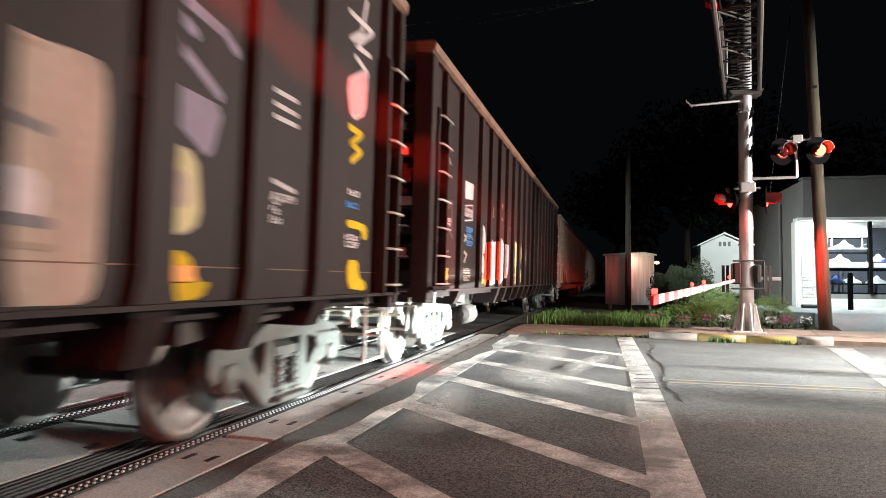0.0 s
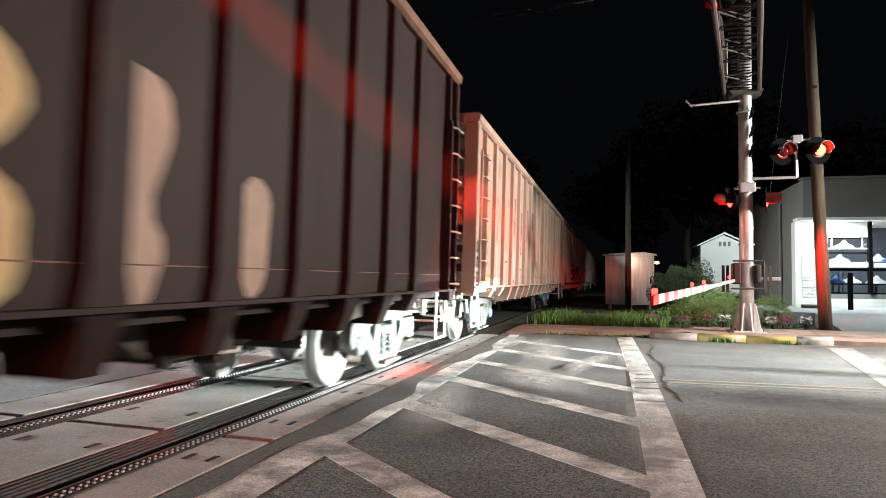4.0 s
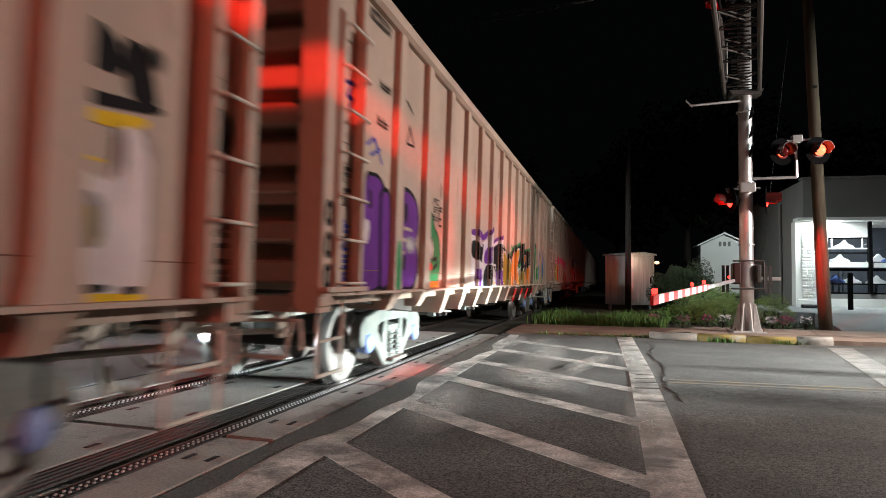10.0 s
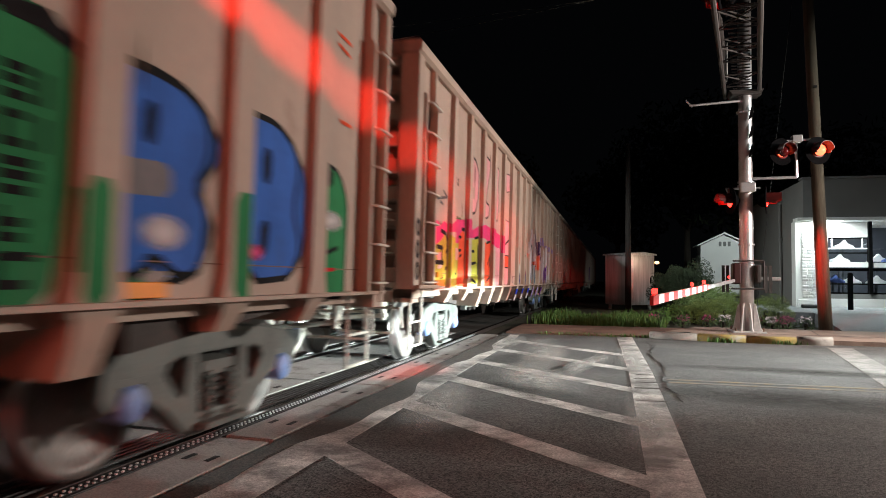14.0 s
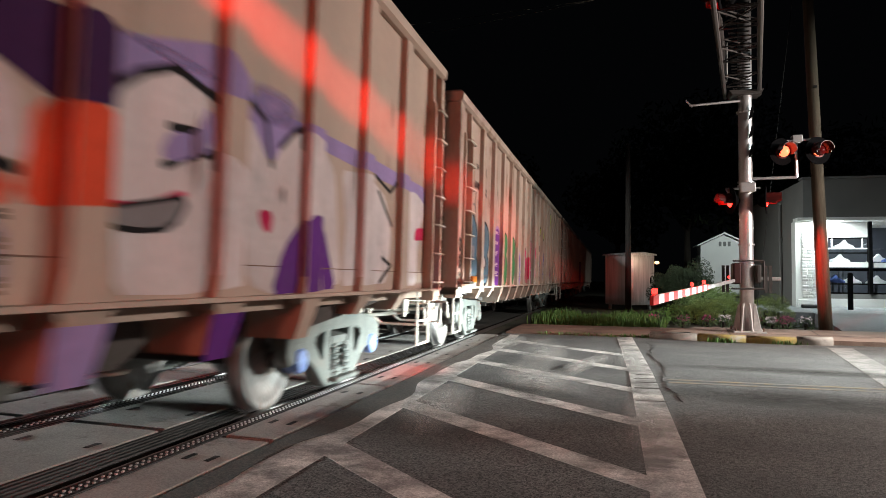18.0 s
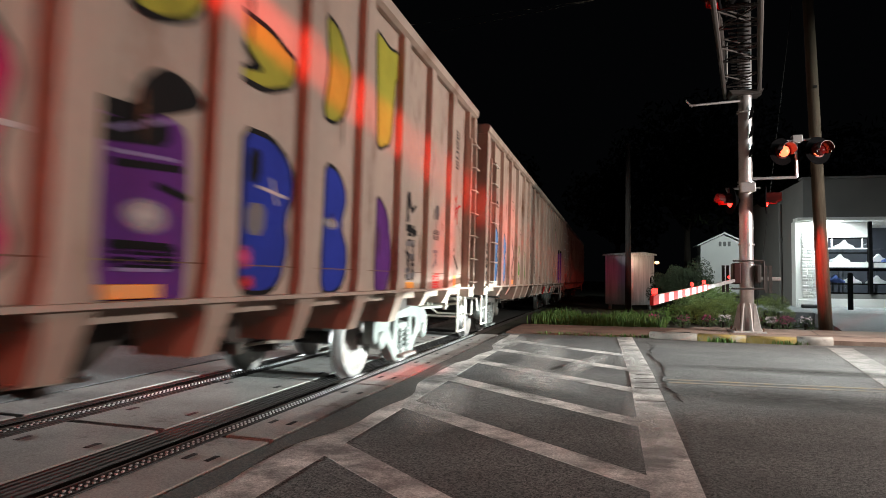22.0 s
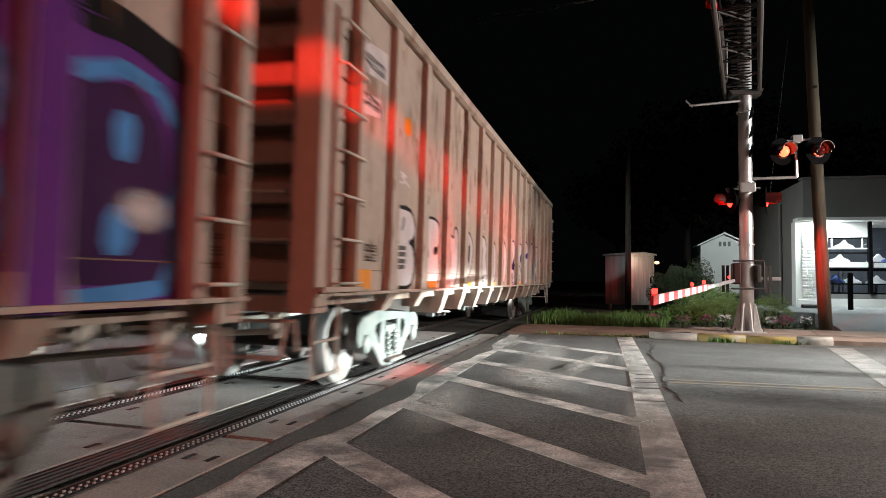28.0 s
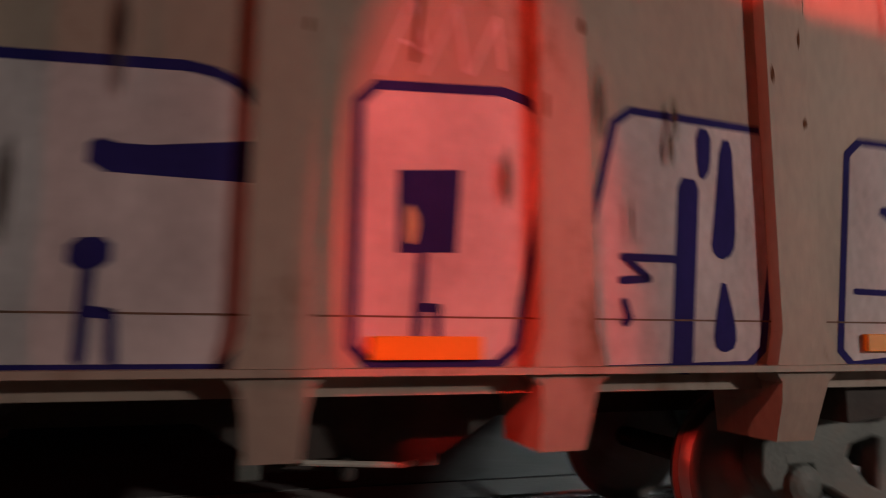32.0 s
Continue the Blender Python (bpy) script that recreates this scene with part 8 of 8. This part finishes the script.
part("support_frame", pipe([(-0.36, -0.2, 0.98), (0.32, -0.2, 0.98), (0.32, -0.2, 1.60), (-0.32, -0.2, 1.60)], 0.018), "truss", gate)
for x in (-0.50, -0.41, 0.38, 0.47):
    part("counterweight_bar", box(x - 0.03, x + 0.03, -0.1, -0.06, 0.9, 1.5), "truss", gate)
part("counterweight", box(0.30, 0.72, 0.05, 0.2, 1.17, 1.25, bev=0.015), "galv", gate)
A0 = Vector((-0.35, -0.55, 1.16))
A1 = Vector((0.40 - MX, 7.0 - MY, 0.93))
d = (A1 - A0)
ln = d.length
am = Matrix.Translation(A0) @ d.to_track_quat("Y", "Z").to_matrix().to_4x4()
part("arm_tube", box(-0.02, 0.02, 0, ln * 0.52, -0.03, 0.03), "galv", gate, "slim grey arm tube", am)
n = 15
y = ln * 0.50
step = ln * 0.50 / n
for i in range(n):
    h = 0.043 + 0.006 * (i / n)
    part("arm_stripe", box(-0.018, 0.018, y, y + step, -h, h), "redpaint" if i % 2 == 0 else "white", gate, "", am)
    y += step
for t in (0.998, 0.985, 0.70, 0.57, 0.56, 0.14):
    part("arm_light", lathe([(0.0, 0.012), (0.01, 0.019), (0.045, 0.021), (0.06, 0.008)], 12, "z"), "redspot", gate, "glowing red arm light", am @ pose(0, ln * t - 0.08, 0.06))

# ---- utility poles, cabinet, kerb ----
pole = empty("utility_pole", pose(5.00, 17.78, 0.02, 0, -2.0, 0), "weathered brown timber utility pole beside the road", "utility pole")
part("shaft", lathe([(0.0, 0.155), (2, 0.148), (9.5, 0.118)], 16, "z"), "pole_wood", pole, "", None, True)
part("step_knob", box(-0.03, 0.05, -0.20, -0.15, 5.95, 6.0), "pole_dark", pole)
pole_far = empty("utility_pole", pose(0.58, 26.2, 0.0), "thin dark timber pole before the signal cabinet", "utility pole")
part("shaft", lathe([(0.0, 0.12), (6.5, 0.085)], 12, "z"), "pole_dark", pole_far, "", None, True)
for a, b in (((4.74, 17.8, 9.40), (-23.0, 46.6, 18.8)), ((4.74, 17.8, 9.05), (-23.0, 46.4, 20.2))):
    wire = empty("overhead_cable", pose(0, 0, 0), "thin overhead cable against the night sky", "cable", "overhead cables")
    span = [Vector(a).lerp(Vector(b), i / 8) + Vector((0, 0, -0.2 * (1 - (i / 4 - 1) ** 2))) for i in range(9)]
    part("strand", pipe(span, 0.011, None, 6), "step", wire)
gw = empty("guy_wire", pose(0, 0, 0), "thin guy wire from the utility pole", "wire")
part("cable", rod((3.685, 19.24, -0.1), (4.50, 17.82, 9.4), 0.007, 6), "truss", gw)

cab = empty("signal_cabinet", pose(0.68, 28.4, 0.0, 0, 0, 45), "brushed aluminium railway signal cabinet on legs", "cabinet")
part("body", box(-0.70, 0.70, -0.70, 0.70, 0.22, 2.25, bev=0.02), "alu", cab)
part("roof", prism([(-0.77, 2.25), (0.77, 2.25), (0.75, 2.31), (0, 2.38), (-0.75, 2.31)], "y", -0.77, 0.77), "alu", cab, "shallow overhanging roof")
part("door", box(-0.58, 0.58, -0.725, -0.70, 0.35, 2.15), "alu", cab, "smooth metal door")
part("door_handle", box(0.40, 0.47, -0.75, -0.725, 1.1, 1.35), "black", cab)
part("door", box(-0.725, -0.70, -0.58, 0.58, 0.35, 2.15), "alu", cab)
for x in (-0.55, 0.55):
    for y in (-0.55, 0.55):
        part("leg", box(x - 0.05, x + 0.05, y - 0.05, y + 0.05, 0.0, 0.25), "galv", cab)
cl = part("lamp_housing", box(0.70, 0.86, -0.70, -0.58, 2.02, 2.12), "black", cab)
part("bulb", lathe([(1.90, 0.03), (1.93, 0.09), (1.99, 0.10), (2.03, 0.06)], 12, "z"), "warmglow", cl, "glowing warm bulb", pose(0.84, -0.70, 0))

kerb = empty("kerb", pose(0, 0, 0), "worn kerb with a yellow painted stretch", "kerb")
def kerb_piece(xa, ya, xb, yb, h, material, label):
    bm = prism([(xa, ya), (xb, yb), (xb + 0.05, yb + 0.26), (xa + 0.05, ya + 0.26)], "z", -0.1, h)
    mid = (ya + yb) / 2 + 0.13
    top = [e for e in bm.edges if all(v.co.z > 0 and v.co.y < mid for v in e.verts)]
    bmesh.ops.bevel(bm, geom=top, offset=0.05, segments=3, affect="EDGES", profile=0.5)
    part("kerb_stone", bm, material, kerb, label, None, True)


kerb_piece(0.75, 14.50, 1.66, 14.22, 0.13, "kerb", "pale concrete kerb stone")
kerb_piece(1.67, 14.215, 2.55, 14.08, 0.135, "kerb_yellow", "yellow painted kerb stone")
kerb_piece(2.56, 14.078, 3.45, 14.02, 0.135, "kerb_yellow", "yellow painted kerb stone")
kerb_piece(3.46, 14.02, 4.10, 14.10, 0.15, "kerb", "pale rounded kerb end")
walkslab = tagged(part("pavement_apron", prism([(0.8, 14.72), (1.7, 14.44), (3.95, 14.26), (9, 14.0), (9, 17.3), (2.0, 17.3)], "z", -0.1, 0.085), "walk"), "stained concrete pavement round the signal", "pavement", kind="structure")
for xa, ya, xb, yb in ((2.35, 14.42, 2.65, 17.2), (4.05, 14.35, 4.5, 17.2), (5.7, 14.3, 6.4, 17.2), (2.2, 15.6, 8.8, 15.3)):
    tagged(part("pavement_joint", prism([(xa, ya), (xa + 0.022, ya + 0.018), (xb + 0.022, yb + 0.018), (xb, yb)], "z", 0.08, 0.0872), "rubber"), "dark joint between the pavement slabs", "joint", kind="structure")
drain = tagged(part("drain_grate", box(0.95, 1.65, 15.1, 15.35, 0.08, 0.09), "rubber"), "dark iron drain grate in the pavement", "drain")

# ---- smeared paint and dark wear on the road ----
def road_film(name, col, density):
    """A worn film that thins out from the middle of its sheet, broken by the grain of the road."""
    m = mist(name, col, density, 110, 0.6, 0.7)
    for nd in m.node_tree.nodes:
        if nd.type == "MAPPING" and abs(nd.inputs["Location"].default_value[1] + 1) < 0.01:
            nd.inputs["Location"].default_value, nd.inputs["Scale"].default_value = (-1, -1, 0), (2, 2, 0)
    return m


FILM, WEAR = road_film("road_paint", (0.56, 0.55, 0.53), 0.6), road_film("road_wear", (0.05, 0.045, 0.04), 0.45)
for x, y, w, l, a, dark in ((-1.1, 11.2, 0.9, 5.2, 4, False), (-0.9, 8.2, 1.0, 3.4, 12, False), (-0.4, 9.6, 0.5, 4.0, -12, False), (0.3, 10.6, 0.5, 4.2, 2, False), (-1.6, 6.2, 0.7, 3.0, 8, False), (-1.9, 12.6, 0.6, 3.0, 0, False), (0.32, 6.0, 0.5, 3.4, 0, False),
                            (2.2, 7.4, 1.3, 4.4, 80, True), (2.6, 9.8, 0.8, 4.2, 86, True), (-0.9, 7.2, 0.6, 1.8, 60, True)):
    ob = part("road_smear", box(-w / 2, w / 2, -l / 2, l / 2, 0, 0.0004), WEAR if dark else FILM, None, "", pose(x, y, 0.0032 + 0.0006 * (int(y * 10) % 5), 0, 0, a))
    tagged(ob, "dark worn patch on the asphalt" if dark else "smeared white paint on the asphalt", "road marking", kind="structure")

# ---- planting ----
rng = random.Random(4)


def blades(name, n, region, h0, h1, material, label, category, lean=0.3, w=0.012):
    verts, faces = [], []
    for _ in range(n):
        x, y = region(rng)
        z = 0.0
        h = rng.uniform(h0, h1)
        a = rng.uniform(0, 6.28)
        dx, dy = math.cos(a) * w, math.sin(a) * w
        lx, ly = rng.uniform(-lean, lean) * h, rng.uniform(-lean, lean) * h
        b = len(verts)
        verts += [(x - dx, y - dy, z), (x + dx, y + dy, z), (x + lx * 0.4 - dx * 0.8, y + ly * 0.4 - dy * 0.8, z + h * 0.6), (x + lx * 0.4 + dx * 0.8, y + ly * 0.4 + dy * 0.8, z + h * 0.6), (x + lx, y + ly, z + h)]
        faces += [(b, b + 1, b + 3, b + 2), (b + 2, b + 3, b + 4)]
    me = bpy.data.meshes.new(name)
    me.from_pydata(verts, [], faces)
    return tagged(part_mesh(name, me, material), label, category, kind="stuff")


def leaves(name, n, where, size, material, parent=None):
    verts, faces = [], []
    for _ in range(n):
        c = Vector(where(rng))
        u = Vector((rng.gauss(0, 1), rng.gauss(0, 1), rng.gauss(0, 1))).normalized()
        v = u.orthogonal().normalized()
        s = size * rng.uniform(0.6, 1.3)
        b = len(verts)
        verts += [c - u * s, c + v * s * 0.45, c + u * s, c - v * s * 0.45]
        faces.append((b, b + 1, b + 2, b + 3))
    me = bpy.data.meshes.new(name)
    me.from_pydata([tuple(v) for v in verts], [], faces)
    return part_mesh(name, me, material, parent)


def clump(cx, cy, cz, rx, ry, rz):
    def f(r):
        while True:
            x, y, z = r.uniform(-1, 1), r.uniform(-1, 1), r.uniform(-1, 1)
            q = x * x + y * y + z * z
            if 0.35 < q < 1:
                k = 1 + 0.16 * math.sin(5 * x + 3 * y) + 0.1 * math.sin(7 * z + 4 * x)
                return cx + x * rx * k, cy + y * ry * k, max(0.02, cz + z * rz * k)
    return f


def bush(x, y, r, h, material, label, n=2600, leaf=0.05, z=0.0):
    e = empty("bush", pose(x, y, z), label, "bush", "bushes")
    part("stem", rod((0, 0, -0.05), (0, 0, h * 0.5), 0.04, 6), "bark", e)
    leaves("foliage", n, clump(0, 0, h * 0.5, r, r * 0.8, h * 0.48), leaf, material, e)["kind"] = "stuff"
    return e


tagged(part("verge", prism([(-2.0, 17.4), (6.6, 17.4), (6.9, 24), (3.5, 40), (-2.0, 60)], "z", -0.2, 0.02), "soil"), "planted verge behind the pavement", "verge", kind="structure")
blades("grass", 6500, lambda r: (lambda x: (x + r.gauss(0, 0.12), 17.42 + abs(r.gauss(0, 0.5 + 0.9 * (math.sin(3.1 * x) + 1)))))(r.choice([-1.9 + 0.21 * i for i in range(15)])), 0.06, 0.36, "grass", "tall bright green grass on the verge", "grass")
blades("kerb_grass", 260, lambda r: ((lambda k: (k + r.gauss(0, 0.11), 14.06 + r.gauss(0, 0.03)))(r.choice((2.05, 2.12, 3.25, 3.35)))), 0.04, 0.11, "grass", "weeds growing along the kerb", "grass")
blades("edge_weeds", 260, lambda r: (lambda k: (k, 14.62 - 0.02 * k + r.gauss(0, 0.04)))(r.uniform(-1.6, 1.0)), 0.03, 0.09, "grass", "thin dry weeds along the pavement edge", "grass")
bush(1.25, 18.6, 0.32, 0.5, "grass", "low leafy shrub with pink flowers", 380, 0.035)
bush(1.75, 19.0, 0.34, 0.65, "grass", "low leafy shrub with pink flowers", 420, 0.035)
bush(2.75, 20.8, 0.85, 1.0, "shrub", "pale green leafy bush behind the gate arm", 6000, 0.035, 0.1)
bush(3.0, 19.6, 0.85, 0.85, "hedge", "round clipped green hedge", 9000, 0.02)
bush(4.05, 19.7, 0.7, 0.85, "hedge", "round clipped green hedge", 8000, 0.02)
bush(2.2, 19.4, 0.7, 0.62, "hedge", "round clipped green hedge", 7000, 0.02)
bush(2.75, 25.0, 0.85, 1.95, "tree", "tall dark clipped hedge", 9000, 0.035)
bush(2.05, 25.4, 0.7, 1.7, "tree", "tall dark clipped hedge", 7000, 0.035)
for i, (x, y, c) in enumerate(((1.05, 18.0, "flower"), (1.75, 17.9, "flower"), (2.35, 18.0, "flower"), (2.75, 18.1, "flower_white"), (3.5, 18.2, "flower"), (3.9, 18.1, "flower_white"), (4.3, 18.2, "flower"), (4.7, 18.3, "flower_white"), (4.05, 17.7, "flower"))):
    e = bush(x, y, 0.22, 0.34, "leafdark", "low flowering plant in the bed", 170, 0.035)
    leaves("petals", 46, clump(0, 0, 0.27, 0.19, 0.16, 0.1), 0.034, c, e)["kind"] = "stuff"
for x, y, h, r in ((6, 58, 15, 6), (12, 66, 17, 7), (0.5, 75, 14, 5.5), (20, 72, 16, 7), (-12, 70, 13, 6), (-16, 48, 11, 5)):
    e = empty("tree", pose(x, y, 0), "dark leafy tree against the night sky", "tree", "trees")
    part("trunk", rod((0, 0, -0.2), (0, 0, h * 0.45), 0.35, 10, None, 0.2), "bark", e)
    for a in range(5):
        t = a * 1.257
        part("limb", rod((0, 0, h * 0.35), (math.cos(t) * r * 0.6, math.sin(t) * r * 0.6, h * 0.68), 0.14, 6, None, 0.05), "bark", e)
    for a in range(4):
        t = a * 1.6 + x
        leaves("crown", 900, clump(math.cos(t) * r * 0.4, math.sin(t) * r * 0.4, h * (0.55 + 0.1 * a), r * 0.65, r * 0.65, h * 0.22), 0.32, "tree", e)

# ---- shop and gabled building ----
LOT = 0.40
shop = empty("shop_building", pose(0, 0, LOT), "grey flat-roofed shop with a bright glazed front", "building")
part("side_wall", box(6.28, 6.45, 24.86, 34, 0, 4.3), "wall_grey", shop, "grey side wall in shade")
part("upper_wall", box(6.26, 22, 24.55, 24.85, 2.96, 4.31), "wall_grey", shop, "grey rendered parapet wall")
part("coping", box(6.22, 22, 24.50, 24.9, 4.31, 4.38), "wall_grey", shop)
part("roof", box(6.45, 22, 24.85, 34, 3.9, 4.05), "wall_grey", shop)
part("soffit", box(5.94, 22, 23.95, 24.545, 2.86, 2.955), "wall_white", shop, "white soffit")
part("pier", box(5.96, 6.95, 24.36, 24.855, 0, 2.855), "wall_white", shop, "white pier faced with stone")
part("plinth", box(6.02, 6.98, 24.26, 24.35, 0, 0.24, bev=0.02), "wall_white", shop)
srng = random.Random(12)
k = 0
for i in range(21):
    z = 0.30 + i * 0.112
    x = 6.16
    while x < 6.86:
        w = srng.uniform(0.10, 0.26)
        d = srng.uniform(0.012, 0.05)
        part("stone", box(x, min(x + w, 6.93), 24.355 - d, 24.37, z, z + srng.uniform(0.07, 0.105), bev=0.012), "stone", shop)
        x += w + 0.012
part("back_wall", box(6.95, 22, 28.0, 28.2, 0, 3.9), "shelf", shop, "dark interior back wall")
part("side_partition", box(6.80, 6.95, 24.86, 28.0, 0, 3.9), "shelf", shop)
part("interior_floor", box(6.95, 22, 24.86, 28.0, -0.05, 0.02), "concrete", shop)
part("ceiling_panel", box(6.95, 22, 24.86, 28.0, 2.9, 2.95), "wall_white", shop)
part("ceiling_light", box(7.4, 21, 25.3, 25.4, 2.86, 2.895), "fixture", shop, "glowing ceiling tube")
part("base_wall", box(6.98, 22, 24.58, 24.80, 0, 0.28), "wall_white", shop, "low white base wall")
part("kick_panel", box(6.98, 22, 24.62, 24.78, 0.281, 0.44), "wall_grey", shop, "dark grey panel under the window")
part("sign_band", box(6.98, 8.20, 24.60, 24.76, 2.335, 2.855), "wall_white", shop, "white band above the window")
part("sign_band", box(8.36, 22, 24.60, 24.76, 2.74, 2.855), "wall_white", shop)
part("transom", box(6.98, 8.20, 24.58, 24.76, 1.33, 1.50), "wall_white", shop, "white cross rail")
part("transom", box(8.36, 22, 24.58, 24.76, 1.33, 1.48), "wall_white", shop, "white cross rail")
for z, h in ((0.46, 0.03), (0.77, 0.02), (1.25, 0.045), (1.315, 0.012)):
    part("window_bar", box(6.98, 22, 24.63, 24.73, z - h, z + h), "black", shop)
for z in (1.96, 1.81, 2.31):
    part("window_bar", box(6.98, 8.20, 24.64, 24.70, z - 0.02, z + 0.02), "white" if z == 1.96 else "black", shop)
for x in (7.15, 8.06):
    part("muntin", box(x - 0.018, x + 0.018, 24.64, 24.70, 1.96, 2.31), "white", shop)
for x in (8.28, 10.1, 11.9, 13.7):
    part("mullion", box(x - 0.05, x + 0.05, 24.56, 24.78, 0.44, 2.86), "black", shop, "thick black mullion")
for a, b in ((6.99, 8.22), (8.34, 10.04), (10.16, 11.84), (11.96, 13.64)):
    pane = part("pane", box(a, b, 24.665, 24.68, 0.46, 2.73), "glass", shop, "clear shop window pane")
    pane.visible_shadow = False
lamp("shop_tube", "AREA", 140, COOL, look((8.5, 25.4, LOT + 2.84), (8.5, 25.5, 0)), 1.6)
lamp("soffit_lamp", "AREA", 210, COOL, look((6.9, 24.0, LOT + 2.83), (6.8, 24.25, 0)), 0.6)
part("soffit_light", box(6.5, 7.3, 24.05, 24.2, 2.835, 2.858), "fixture", shop, "glowing soffit light")
for i, (x, z, c) in enumerate(((7.65, 2.0, "white"), (7.55, 1.52, "white"), (8.75, 1.54, "white"), (7.35, 0.82, "blueitem"), (7.9, 0.8, "white"), (8.7, 0.8, "white"), (9.1, 1.52, "blueitem"), (8.5, 2.0, "shelf"))):
    stand = empty("display_stand", pose(x, 25.15 + 0.12 * (i % 3), LOT), "dark shop stand with folded goods on it", "shelf", "shop shelves")
    part("board", box(-0.34, 0.34, -0.18, 0.18, z - 0.03, z), "shelf", stand)
    part("bracket", box(-0.02, 0.02, 0.1, 0.14, 0.02, z - 0.03), "shelf", stand)
    part("goods", prism([(-0.30, z), (0.30, z), (0.27, z + 0.07), (0.10, z + 0.15), (0.02, z + 0.27), (-0.10, z + 0.15), (-0.27, z + 0.08)], "y", -0.12, 0.12), c, stand, "folded white goods" if c == "white" else "folded blue goods")
boll = empty("bollard", pose(6.95, 22.3, LOT), "black steel bollard before the shop", "bollard")
part("post", lathe([(0, 0.075), (1.08, 0.075), (1.12, 0.04)], 14, "z"), "black", boll)
stop = empty("wheel_stop", pose(6.0, 23.0, LOT), "dark concrete wheel stop in the lot", "wheel stop")
part("block", box(-0.22, 0.4, -0.1, 0.1, 0, 0.12, bev=0.03), "rubber", stop)
tagged(part("bay_line", prism([(6.6, 21.6), (8.3, 20.9), (8.36, 20.98), (6.66, 21.68)], "z", LOT, LOT + 0.002), "paint"), "white painted parking bay line", "road marking", kind="structure")
pipe_ob = empty("downpipe", pose(6.20, 27.5, LOT), "dark grey downpipe on the shop wall", "pipe")
part("tube", rod((0, 0, 0), (0, 0, 3.8), 0.05, 8), "wall_grey", pipe_ob)
part("bracket", box(-0.03, 0.08, -0.06, 0.06, 2.4, 2.45), "wall_grey", pipe_ob)

barn = empty("gabled_building", pose(7.65, 50, 0.3), "small white gabled building with three vents", "building")
part("wall", prism([(-1.58, 0), (1.58, 0), (1.58, 3.48), (0.0, 4.25), (-1.58, 3.48)], "y", 0, 2.2), "wall_white", barn)
part("roof", prism([(-1.85, 3.40), (0.0, 4.29), (1.85, 3.40), (1.85, 3.50), (0.0, 4.42), (-1.85, 3.50)], "y", -0.2, 2.4), "wall_white", barn)
for x in (-0.28, 0.02, 0.32):
    part("vent", box(x - 0.09, x + 0.09, -0.03, 0.0, 3.42, 3.75, bev=0.01), "wall_grey", barn)
# unseen spot, added to light the white gable
lamp("barn_fill", "SPOT", 1700, COOL, look((9.5, 42, 7.5), (7.0, 50, 2.2)), 0.2, 60, 0.6)


# ---- what moves ----
def motions():
    ts = [0, 0.48, 5.38, 10.02, 14.58, 19.05, 23.53, 28.0, 32.0]
    ss = [-2.06, 0, 21.0, 40.75, 60.5, 80.25, 100.0, 119.75, 137.43]

    def went(t):
        return float(np.interp(t, ts, ss))
    times = [0.5 * i for i in range(65)]
    turns = [0.14 * i for i in range(229)] + [32.0]
    for car, off in CARS:
        walk(car, [(t, TR @ pose(XN - GAUGE / 2, 7.0 + off - went(t), 0)) for t in times])
        for ws in [o for o in car.children if o.name.startswith("wheelset")]:
            y = ws.matrix_basis.translation.y
            walk(ws, [(t, pose(0, y, AXLE_Z, math.degrees(went(t) / AXLE_Z) % 360.0, 0, 0)) for t in turns])
    # the two lamps show their light by turns
    for drum, k in DRUMS:
        at, rows = 180.0 if k == 0 else 0.0, []
        change = 0.1
        rows.append((0.0, at))
        while change < 31.9:
            rows.append((change - 0.03, at))
            for i in (1, 2, 3):
                rows.append((change - 0.03 + i * 0.034, at + 60 * i))
            at += 180
            change += 0.725
        rows.append((32.0, at))
        walk(drum, [(t, pose(0, -0.045, 0, 0, 0, a % 360)) for t, a in rows])


motions()
